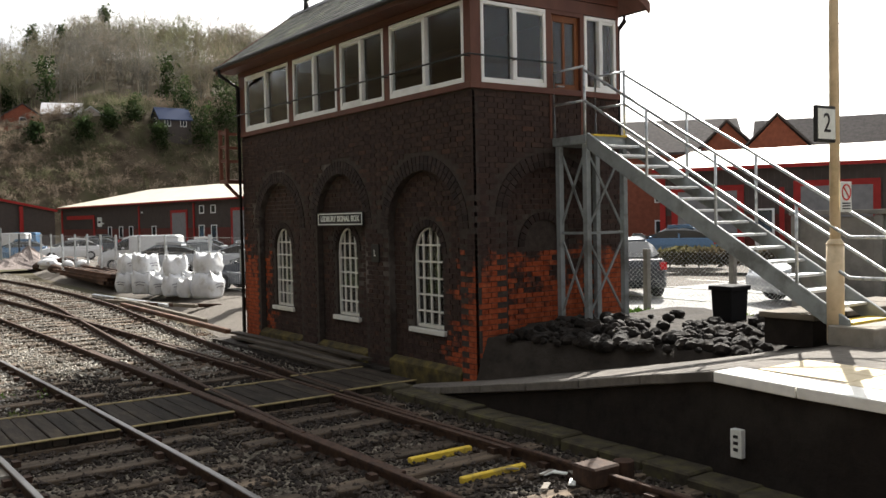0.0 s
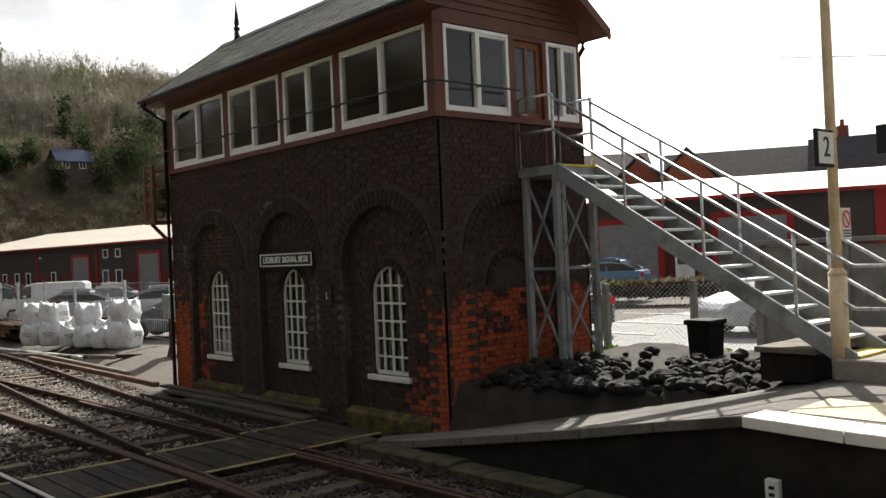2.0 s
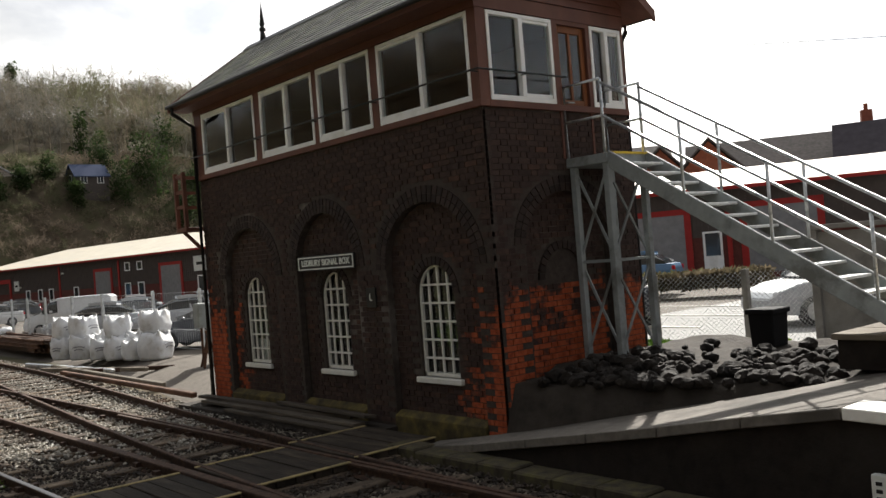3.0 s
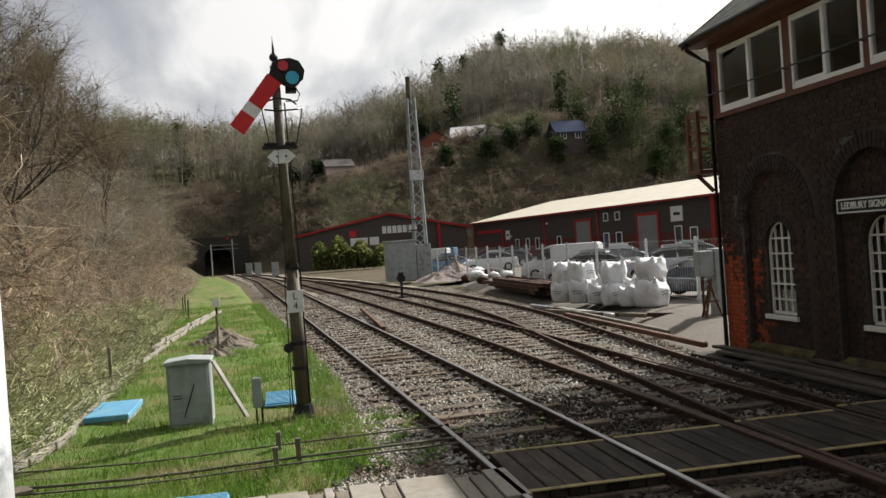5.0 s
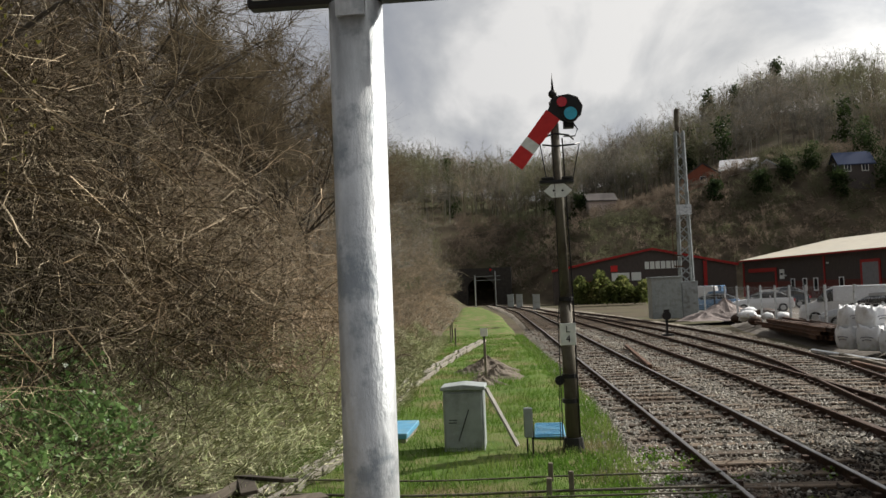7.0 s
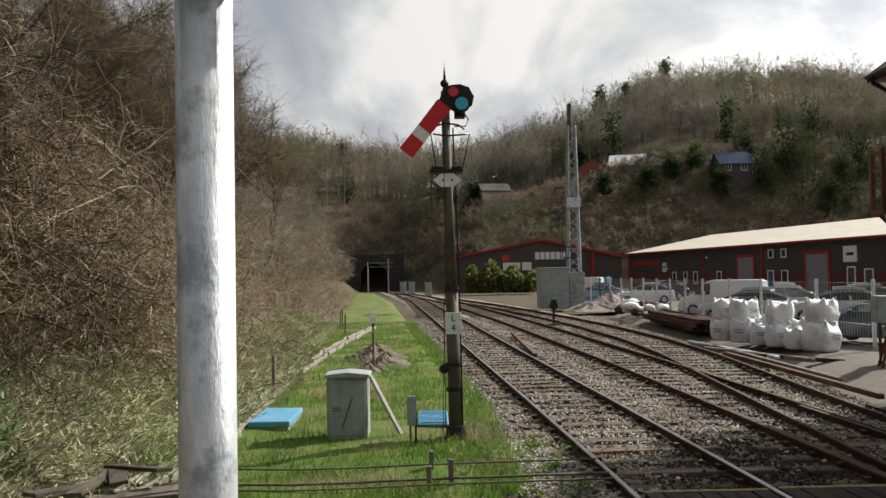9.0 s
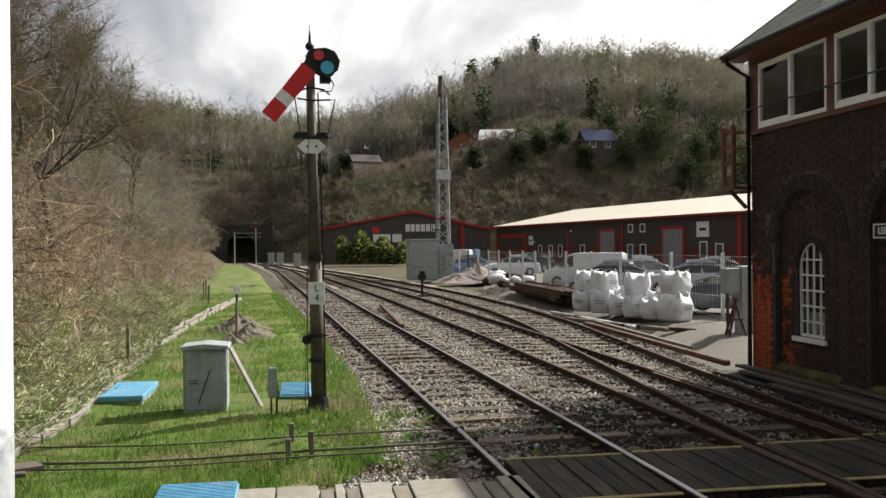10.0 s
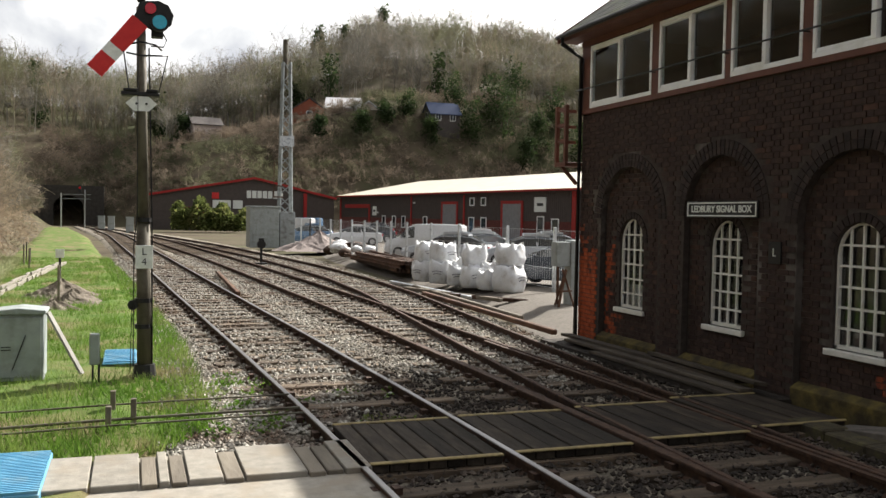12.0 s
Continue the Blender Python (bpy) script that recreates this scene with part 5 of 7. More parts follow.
def weed_place(n):
    c = np.stack([rng.uniform(-8.1, -5.0, 46), rng.uniform(2.5, 6.0, 46)], 1)
    c[:30, 0] = rng.uniform(-8.2, -6.4, 30)
    p = c[rng.integers(0, 46, n)] + rng.normal(0, 0.09, (n, 2))
    return np.stack([p[:, 0], p[:, 1], -0.13 + 0.10 * rng.random(n)], 1)


single("ballast_weeds", leaves(1300, weed_place, 0.05, "w").data("ballast_weeds", M_BLADE), M_BLADE, "small green weeds growing through the ballast", "weeds", kind="stuff")


def stones(n, y0, y1, power, clean_lit, mat):
    y = y0 + rng.random(n) ** power * (y1 - y0)
    lo = np.interp(y, [-3, 0, 3, 9, 20, 40], [-6.7, -7.6, -8.1, -7.9, -8.2, -9.2])
    hi = np.interp(y, [-3, 0, 3, 9, 20, 40], [-0.7, -0.6, -0.5, -0.4, 0.5, 1.0])
    x = lo + (hi - lo) * rng.random(n)
    # zone of oily stones, also laid out as the signal box's shadow
    oily_shaded = (y + 0.9 * np.maximum(0, -x - 4.6) * 1.6 - 5.0 + 0.8 * np.sin(x * 1.7) + 0.8 * rng.normal(0, 0.5, n)) < 0
    pick = ~oily_shaded if clean_lit else oily_shaded
    x, y = x[pick], y[pick]
    n = len(x)
    octa = np.array([(1, 0, 0), (-1, 0, 0), (0, 1, 0), (0, -1, 0), (0, 0, 1), (0, 0, -1)], float)
    s = rng.uniform(0.016, 0.036, (n, 1, 1)) * (1 + 0.5 * rng.normal(0, 0.5, (n, 6, 1)).clip(-0.8, 0.8))
    v = octa[None] * s * [1.0, 1.1, 0.75]
    a = rng.uniform(0, 6.28, n)
    c, q = np.cos(a)[:, None], np.sin(a)[:, None]
    v = np.stack([v[..., 0] * c - v[..., 1] * q, v[..., 0] * q + v[..., 1] * c, v[..., 2]], 2) + np.stack([x, y, -0.147 + 0.042 * rng.random(n)], 1)[:, None]
    f = np.array([(0, 2, 4), (2, 1, 4), (1, 3, 4), (3, 0, 4), (2, 0, 5), (1, 2, 5), (3, 1, 5), (0, 3, 5)])
    f = (f[None] + (np.arange(n) * 6)[:, None, None]).reshape(-1, 3)
    return raw("ballast_stones", v.reshape(-1, 3).tolist(), f.tolist(), mat)


# oily stone with the box's shadow put into its colour
M_OILY_SHADED = material("shaded_oily_stone", [(0.014, 0.010, 0.008), (0.034, 0.026, 0.020), (0.075, 0.058, 0.045)], 1.2, 0.85, bump=0.3, vary=0.6, island=True, stain=(0.045, 0.034, 0.027), stain_scale=0.8)
single("ballast_stones", stones(46000, 1.5, 44, 1.6, True, M_STONE), M_STONE, "loose angular grey-brown ballast stones", "ballast", kind="stuff")
single("oily_ballast", stones(24000, -6, 7, 1.0, False, M_OILY_SHADED), M_OILY_SHADED, "oily ballast stones near the crossing, darkened as box shadow", "ballast", kind="stuff")


# ---- level crossing, slabs and trackside things ----
def boards(x0, x1, y0, y1, n):
    b = thing("crossing_deck", "dark timber foot crossing deck with worn yellow edges", "crossing deck", (0, 0, 0), group="crossing decks")
    for i in range(n):
        a, c = x0 + (x1 - x0) * i / n, x0 + (x1 - x0) * (i + 1) / n
        part("plank", Mesh().box(a + 0.006, y0, -0.10, c - 0.006, y1, -0.008 + 0.006 * math.sin(i * 2.3)), M_BOARD, b, bevel=0.008)
    for y in (y0, y1):
        part("edge_strip", Mesh().box(x0, y - 0.03, -0.018, x1, y + 0.03, 0.004), M_YELLOW, b, "worn yellow edge", bevel=0.01)
        part("bearer", Mesh().box(x0, y - 0.08, -0.22, x1, y + 0.08, -0.105), M_SLEEPER, b)


boards(-6.18, -4.86, 0.62, 2.2, 7)
boards(-4.72, -3.42, 0.66, 2.26, 6)
boards(-3.18, -1.90, 0.78, 2.36, 5)
boards(-1.72, -0.42, 0.95, 2.55, 5)

slabs = thing("slab_path", "pale concrete slab path with dark cable covers", "path", kind="structure")
u = -8.95
i = 0
for w, dark in ((0.40, 0), (0.40, 0), (0.14, 1), (0.10, 0), (0.14, 1), (0.30, 0), (0.17, 1), (0.55, 0), (0.16, 1), (0.16, 1), (0.26, 0)):
    q = Mesh().box(u + 0.008, 0.52 + 0.02 * (i % 2), -0.12, u + w - 0.008, 1.52 - (0.12 if dark else 0), 0.004 - 0.012 * dark)
    part("slab", q, M_TIMBER if dark else M_SLAB, slabs, "dark timber cover" if dark else "", bevel=0.008)
    u += w
    i += 1
part("bed", Mesh().box(-9.0, -0.5, -0.25, -6.2, 1.54, -0.05), M_SLAB, slabs)

M_BLUE = material("blue_plastic", [(0.06, 0.22, 0.36), (0.11, 0.32, 0.48)], 5, 0.45, bump=0.05, stain=(0.17, 0.30, 0.38), stain_scale=2)
gr = thing("drain_grate", "light blue ribbed plastic chamber cover", "cover", (-9.62, 0.36, 0.0))
part("frame", Mesh().box(0, 0, -0.3, 0.72, 1.3, 0.03), M_BLUE, gr, bevel=0.01)
for k in range(26):
    part("rib", Mesh().box(0.01, 0.02 + 0.0488 * k, 0.03, 0.71, 0.045 + 0.0488 * k, 0.055), M_BLUE, gr)
for x, y, w, l, ribs in ((-11.24, 6.62, 0.64, 1.45, 0), (-8.62, 6.48, 0.48, 1.3, 10)):
    c = thing("chamber_cover", "blue plastic cable chamber cover in the grass", "cover", (x, y, 0), group="chamber covers")
    part("lid", Mesh().box(0, 0, 0.02, w, l, 0.11 - 0.006 * ribs), M_BLUE, c, bevel=0.012)
    part("skirt", Mesh().box(0.03, 0.03, -0.2, w - 0.03, l - 0.03, 0.019), M_SLAB, c)
    for k in range(ribs):
        part("rib", Mesh().box(0.02, 0.04 + k * 0.124, 0.05, w - 0.02, 0.09 + k * 0.124, 0.07), M_BLUE, c)

M_CONC = material("concrete_wall", [(0.20, 0.19, 0.175), (0.31, 0.295, 0.27)], 3, 0.9, bump=0.3, stain=(0.14, 0.135, 0.125), stain_scale=0.8)
M_CABINET = material("cabinet_grey", [(0.26, 0.29, 0.29), (0.33, 0.36, 0.355)], 5, 0.55, 0.1, 0.05, stain=(0.22, 0.24, 0.225), stain_scale=3)
cb = thing("location_cabinet", "grey steel trackside equipment cabinet on grass", "cabinet", (-9.94, 5.9, -0.06))
part("body", Mesh().box(0, 0, 0, 0.6, 0.5, 0.90), M_CABINET, cb, bevel=0.012)
part("cap", Mesh().prism([(-0.03, 0.90), (0.63, 0.90), (0.63, 0.95), (0.3, 0.985), (-0.03, 0.95)], Matrix(((1, 0, 0, 0), (0, 0, 1, -0.04), (0, 1, 0, 0), (0, 0, 0, 1))), 0.58), M_CABINET, cb, bevel=0.008)
part("door", Mesh().box(0.03, -0.018, 0.05, 0.57, -0.002, 0.86), M_CABINET, cb, bevel=0.006)
part("door_handle", Mesh().bar((0.22, -0.03, 0.16), (0.38, -0.03, 0.62), 0.012), M_BLACK, cb)
for z in (0.42, 0.46):
    part("vent", Mesh().box(0.08, -0.024, z, 0.2, -0.017, z + 0.012), M_BLACK, cb)
part("brace", Mesh().bar((0.63, 0.25, 0.90), (1.08, 0.05, 0.06), 0.09, 0.03), M_CONC, cb, "galvanised slanting brace")
jb = thing("junction_box", "small grey junction box on a short post", "junction box", (-8.68, 5.6, -0.06))
part("post", Mesh().box(-0.045, -0.015, 0, -0.02, 0.015, 0.3).box(0.03, -0.02, 0, 0.06, 0.02, 0.45), M_BLACK, jb)
part("case", Mesh().box(-0.075, -0.05, 0.24, 0.055, 0.05, 0.66), M_CABINET, jb, bevel=0.015)

# cross-track pipes and stakes
for y, r, mat, lab in ((2.72, 0.017, M_POST, "grey cable pipe crossing the grass"), (3.5, 0.012, M_POST, "dull cable lying across the grass"), (2.45, 0.012, M_POST, "thin dull cable across the grass")):
    pts = [(-12.4 + 0.6 * k, y + 0.05 * math.sin(k * 1.3) + 0.02 * k, 0.03 + 0.02 * math.sin(k * 0.9)) for k in range(11)]
    single("cable_pipe", Mesh().pipe(pts, r, 6), mat, lab, "cable", group="cables", smooth=True)
for x, y, h in ((-8.45, 2.75, 0.2), (-8.2, 2.9, 0.24), (-8.42, 3.6, 0.2), (-9.9, 16.4, 0.9), (-11.6, 11.0, 0.75), (-12.4, 33, 0.8), (-12.0, 31, 0.7), (-12.6, 36, 0.8), (-12.3, 34.4, 0.6)):
    single("stake", Mesh().box(x - 0.03, y - 0.03, -0.2, x + 0.03, y + 0.03, h), M_TIMBER, "weathered wooden stake in the grass", "stake", group="stakes", bevel=0.006)
for k in range(9):
    single("broken_board", Mesh().box(-0.09, -0.6, -0.02, 0.09, 0.6, 0.02, pose(-11.95 + 0.16 * (k % 5) - 0.1 * (k // 5), 1.35 + 0.13 * k, 0.04 + 0.035 * k, 3 * (k % 3), -6 + 4 * (k % 4), 40 + 23 * k)), M_OLDBOARD, "dark broken board in a heap on the grass", "board", "broken boards", bevel=0.006)
# concrete cable trough along the bank foot
tr = thing("cable_trough", "broken line of pale concrete trough lids", "cable trough")
TROUGH = [(1.2, -11.85), (5, -11.45), (9.6, -11.6), (15, -11.75), (26, -11.4), (34, -10.9)]
y = 1.3
k = 0
rr = random.Random(4)
while y < 33:
    x = lerp(y, TROUGH)
    d = math.degrees(math.atan2(lerp(y + 0.5, TROUGH) - lerp(y - 0.5, TROUGH), 1))
    for side in (-0.14, 0.14):
        ob = part("trough_edge", Mesh().box(-0.035, 0, -0.05, 0.035, 0.93, 0.07), M_SLAB, tr, bevel=0.008)
        ob.matrix_basis = pose(x + side + rr.uniform(-0.03, 0.03), y, 0.0, rr.uniform(-2, 2), 0, -d + rr.uniform(-3, 3))
    y += 0.97
rr = random.Random(11)


def rock(name, c, r, mat, parent=None, label="", seed=0, squash=0.8):
    bm = bmesh.new()
    bmesh.ops.create_icosphere(bm, subdivisions=2, radius=1)
    q = random.Random(seed)
    off = Vector((q.uniform(-9, 9), q.uniform(-9, 9), q.uniform(-9, 9)))
    sx, sy = q.uniform(0.8, 1.35), q.uniform(0.8, 1.2)
    for v in bm.verts:
        p = v.co.copy()
        k = 1 + (0.32 if r < 0.3 else 0.2) * (noise.noise(p * 1.3 + off) + noise.noise(p * 2.7 + off))
        v.co = Vector((c[0] + p.x * k * r * sx, c[1] + p.y * k * r * sy, c[2] + p.z * k * r * squash))
    me = bpy.data.meshes.new(name)
    bm.to_mesh(me)
    bm.free()
    me.materials.append(mat)
    if r > 0.3:
        me.shade_smooth()
    ob = new(name, me)
    ob.parent = parent
    return tagged(ob, label)


def heap(name, x, y, z, radius, tall, mat, label, seed, group=""):
    """A tipped heap: steep uneven cone with a spreading foot."""
    q = random.Random(seed)
    lobes = [(q.uniform(0, 6.28), q.uniform(0.05, 0.16), k) for k in (1, 2, 3, 5, 7)]
    v, f, rings, n = [], [], 12, 36
    for i in range(rings + 1):
        u = i / rings
        for j in range(n):
            a = 2 * math.pi * j / n
            r = radius * u * (1 + sum(w * math.sin(k * a + p) for p, w, k in lobes))
            v.append((x + r * math.cos(a) * 1.25, y + r * math.sin(a), z + tall * (1 - u) ** 1.15 * (1 + 0.10 * math.sin(5 * u + 3 * a)) + q.uniform(-0.035, 0.035) * radius * (1 - u * 0.5) * (u > 0)))
    for i in range(rings):
        for j in range(n):
            k = (j + 1) % n
            f.append((i * n + j, (i + 1) * n + j, (i + 1) * n + k, i * n + k))
    return single(name, raw(name, v, f, mat), mat, label, "heap", group, smooth=False)


M_SPOIL = material("spoil_earth", [(0.10, 0.082, 0.062), (0.20, 0.17, 0.135)], 5, 0.95, bump=0.9)
for x, y, r in ((-10.0, 18.7, 0.8), (-9.6, 16.9, 0.6), (-9.9, 15.2, 0.45)):
    heap("earth_mound", x, y, -0.1, r * 1.1, r * 0.6, M_SPOIL, "heap of brown earth and stones on the grass", int(x * 10), "earth mounds")
sp = thing("marker_sign", "small white marker plate on a black post", "sign", (-10.1, 19.6, 0))
part("post", Mesh().box(-0.03, -0.03, -0.2, 0.03, 0.03, 0.95), M_BLACK, sp)
part("plate", Mesh().box(-0.11, -0.05, 0.92, 0.11, -0.03, 1.16), M_WHITEARM, sp, bevel=0.005)

# ---- semaphore signal ----
sg = thing("semaphore_signal", "semaphore signal post with lowered red and white arm", "signal", (-8.05, 5.9, -0.1))
part("base", Mesh().tube((0, 0, 0), (0, 0, 0.22), 0.17, 0.14, 12), M_BLACK, sg, smooth=False)
part("lower_post", Mesh().tube((0, 0, 0.2), (-0.03, 0, 2.2), 0.105, 0.09, 14), M_POST, sg, "rusty steel lower post", smooth=True)
part("upper_post", Mesh().tube((-0.03, 0, 2.2), (-0.08, 0, 5.15), 0.078, 0.062, 14), M_POST, sg, smooth=True)
for z in (0.72, 1.08, 2.2):
    part("band", Mesh().tube((-0.02, 0, z), (-0.02, 0, z + 0.06), 0.115, 0.115, 14), M_BLACK, sg)
part("finial", Mesh().tube((-0.08, 0, 5.12), (-0.08, 0, 5.2), 0.05, 0.03).ball((-0.08, 0, 5.27), 0.065).tube((-0.08, 0, 5.32), (-0.08, 0, 5.58), 0.022, 0.003), M_BLACK, sg, smooth=True)
px, pz = 0.0, 5.05
A = Matrix.Translation((px, -0.12, pz)) @ Matrix.Rotation(radians(-51), 4, "Y") @ Matrix(((1, 0, 0, 0), (0, 0, 1, 0), (0, 1, 0, 0), (0, 0, 0, 1)))
arm = part("arm", Mesh().prism([(-0.62, -0.115), (-0.14, -0.125), (-0.14, 0.125), (-0.62, 0.115)], A, 0.012), M_REDARM, sg, "red enamelled signal arm")
part("white_band", Mesh().prism([(-0.78, -0.117), (-0.6201, -0.117), (-0.6201, 0.117), (-0.78, 0.117)], A @ Matrix.Translation((0, 0, -0.001)), 0.014), M_WHITEARM, arm, "white band")
part("arm_tip", Mesh().prism([(-1.06, -0.12), (-0.7801, -0.117), (-0.7801, 0.117), (-1.06, 0.12)], A, 0.012), M_REDARM, arm)
part("spectacle", Mesh().prism([(-0.17, -0.12), (-0.05, -0.16), (0.1, -0.17), (0.24, -0.10), (0.31, 0.02), (0.28, 0.16), (0.16, 0.25), (0.02, 0.24), (-0.1, 0.17), (-0.17, 0.12)],
     Matrix.Translation((px + 0.03, -0.10, pz - 0.02)) @ Matrix.Rotation(radians(25), 4, "Y") @ Matrix(((1, 0, 0, 0), (0, 0, 1, 0), (0, 1, 0, 0), (0, 0, 0, 1))), 0.02), M_BLACK, sg, "black spectacle casting", bevel=0.004)
part("red_lens", Mesh().tube((px + 0.045, -0.145, pz + 0.07), (px + 0.045, -0.10, pz + 0.07), 0.075, n=18), M_REDLENS, sg)
l1 = part("lens_ring", Mesh().tube((px + 0.165, -0.15, pz - 0.11), (px + 0.165, -0.08, pz - 0.11), 0.125, n=20), M_BLACK, sg)
part("blue_lens", Mesh().tube((px + 0.165, -0.165, pz - 0.11), (px + 0.165, -0.15, pz - 0.11), 0.095, n=20), M_BLUELENS, l1, "blue-green glass lens")
part("lamp_case", Mesh().box(px + 0.06, 0.02, pz - 0.28, px + 0.22, 0.2, pz + 0.02), M_BLACK, sg, bevel=0.01)
part("lamp_cable", Mesh().pipe([(0.2, -0.05, 4.82), (0.26, -0.05, 4.72), (0.22, -0.05, 4.62), (0.05, -0.05, 4.62)], 0.01, 6), M_BLACK, sg)
part("cap_bracket", Mesh().pipe([(-0.22, -0.1, 4.62), (-0.08, -0.12, 4.66), (0.12, -0.1, 4.63), (0.2, 0.1, 4.60)], 0.014, 6), M_BLACK, sg)
part("rail_hoop", Mesh().pipe([(-0.26, -0.12, 4.50), (-0.08, -0.2, 4.46), (0.2, -0.16, 4.48), (0.28, 0.0, 4.52)], 0.014, 6).pipe([(0.28, 0, 4.52), (0.16, 0, 3.98)], 0.009, 6).pipe([(-0.30, -0.12, 4.52), (-0.22, -0.05, 3.98)], 0.009, 6), M_BLACK, sg, "thin iron hoop and stays")
part("step_bracket", Mesh().box(-0.33, -0.13, 3.93, 0.17, 0.1, 3.98).box(-0.30, -0.14, 3.985, -0.12, 0.1, 4.02).box(0.0, -0.14, 3.985, 0.15, 0.1, 4.02), M_BLACK, sg, bevel=0.006)
dm = part("diamond_plate", Mesh().prism([(-0.21, 0), (-0.10, 0.10), (0.09, 0.10), (0.20, 0), (0.09, -0.10), (-0.10, -0.10)], Matrix.Translation((-0.06, -0.105, 3.82)) @ Matrix(((1, 0, 0, 0), (0, 0, 1, 0), (0, 1, 0, 0), (0, 0, 0, 1))), 0.015), M_WHITEARM, sg, "white diamond plate")
part("bolt", Mesh().tube((-0.13, -0.115, 3.82), (-0.13, -0.10, 3.82), 0.016).tube((0.0, -0.115, 3.82), (0.0, -0.10, 3.82), 0.016), M_BLACK, dm)
lpz = part("number_plate", Mesh().box(-0.13, -0.125, 1.56, 0.10, -0.105, 1.88), M_WHITEARM, sg, "white signal plate with black characters", bevel=0.005)
FACE_S = Matrix(((1, 0, 0, -0.015), (0, 0, -1, -0.127), (0, 1, 0, 1.72), (0, 0, 0, 1)))
lettering("lettering", "L", 0.14, M_BLACK, FACE_S @ Matrix.Translation((0, 0.07, 0)), lpz)
lettering("lettering", "4", 0.14, M_BLACK, FACE_S @ Matrix.Translation((0, -0.07, 0)), lpz)
part("pulley", Mesh().tube((-0.16, -0.06, 1.05), (-0.16, 0.0, 1.05), 0.07, n=14).bar((-0.16, -0.03, 1.05), (0, -0.03, 1.12), 0.04), M_BLACK, sg)
part("down_rod", Mesh().pipe([(-0.15, -0.1, 0.2), (-0.15, -0.1, 1.9), (-0.11, -0.1, 2.3), (-0.11, -0.1, 4.7)], 0.008, 6).pipe([(-0.19, -0.08, 0.1), (-0.17, -0.08, 1.05)], 0.006, 6), M_BLACK, sg, "thin signal rod and wire")
part("conduit", Mesh().pipe([(0.10, -0.04, 0.1), (0.085, -0.04, 2.2), (0.03, -0.04, 4.6)], 0.012, 6), M_BLACK, sg)

# ---- galvanised sign pole close to the path ----
gp = thing("sign_pole", "galvanised steel pole carrying a framed sign", "sign pole", (-8.87, -5.43, 0.59))
part("pole", Mesh().tube((0, 0, -0.3), (0, 0, 2.33), 0.0572, 0.0572, 28), M_GALV, gp, smooth=False).data.shade_smooth()
sn = part("sign_panel", Mesh().box(-0.23, -0.03, 2.33, 0.23, 0.01, 2.95), M_BLACK, gp, "black framed sign panel", bevel=0.006)
part("sign_face", Mesh().box(-0.215, -0.035, 2.345, 0.215, -0.0305, 2.935), M_WHITEARM, sn)
part("clip", Mesh().box(-0.03, -0.066, 2.29, 0.03, -0.05, 2.325), M_GALV, gp)

# ---- platform lamp post with number sign ----
M_CREAM = material("cream_paint", [(0.58, 0.45, 0.29), (0.70, 0.56, 0.37)], 6, 0.5, bump=0.05, stain=(0.44, 0.35, 0.22), stain_scale=2)
pp = thing("platform_post", "cream painted steel lamp post on the platform", "lamp post", (1.62, -4.56, PZ - 0.01))
part("base_tube", Mesh().tube((0, 0, 0), (0, 0, 1.12), 0.095, 0.095, 20), M_CREAM, pp, smooth=True)
part("shoulder", Mesh().tube((0, 0, 1.12), (0, 0, 1.18), 0.103, 0.06, 20), M_CREAM, pp)
part("shaft", Mesh().tube((0, 0, 1.18), (-0.01, 0, 6.5), 0.058, 0.045, 20), M_CREAM, pp, smooth=True)
ns = thing("number_sign", "black boxed platform sign with white face and figure", "sign", (1.36, -4.56, 3.36))
part("case", Mesh().box(-0.19, -0.06, -0.2, 0.19, -0.015, 0.2), M_BLACK, ns, bevel=0.01)
fc = part("face", Mesh().box(-0.165, -0.068, -0.165, 0.165, -0.061, 0.165), M_WHITEARM, ns)
lettering("figure", "2", 0.3, M_BLACK, Matrix(((1, 0, 0, 0), (0, 0, -1, -0.07), (0, 1, 0, 0), (0, 0, 0, 1))), fc)
part("bracket", Mesh().tube((0.2, 0, 0.12), (0.31, 0, 0.12), 0.02).tube((0.2, 0, -0.12), (0.31, 0, -0.12), 0.02), M_BLACK, ns)
ne = thing("warning_sign", "white plate with red prohibition ring", "sign", (1.72, -4.63, 2.56))
part("plate", Mesh().box(-0.11, -0.006, -0.17, 0.11, 0.002, 0.17), M_WHITEARM, ne, bevel=0.003)
ringm = Mesh()
for k in range(20):
    a, b = 2 * math.pi * k / 20, 2 * math.pi * (k + 1) / 20
    ringm.bar((0.085 * math.cos(a), -0.009, 0.05 + 0.085 * math.sin(a)), (0.085 * math.cos(b), -0.009, 0.05 + 0.085 * math.sin(b)), 0.004, 0.018)
ringm.bar((-0.06, -0.009, 0.11), (0.06, -0.009, -0.01), 0.004, 0.016)
part("ring", ringm, M_REDARM, ne, "red ring and bar")
for z in (-0.08, -0.11, -0.14):
    part("text_bar", Mesh().box(-0.08, -0.009, z, 0.08, -0.0065, z + 0.014), M_BLACK, ne)
wp = thing("wall_plate", "small white numbered plate on the platform face", "sign", (-0.95, -5.12, 0.30))
part("plate", Mesh().box(-0.012, -0.06, -0.13, 0.06, 0.06, 0.13), M_WHITEARM, wp, bevel=0.004)
for z in (0.05, -0.01, -0.07):
    part("text_bar", Mesh().box(-0.016, -0.025, z, -0.0125, 0.025, z + 0.03), M_BLACK, wp)

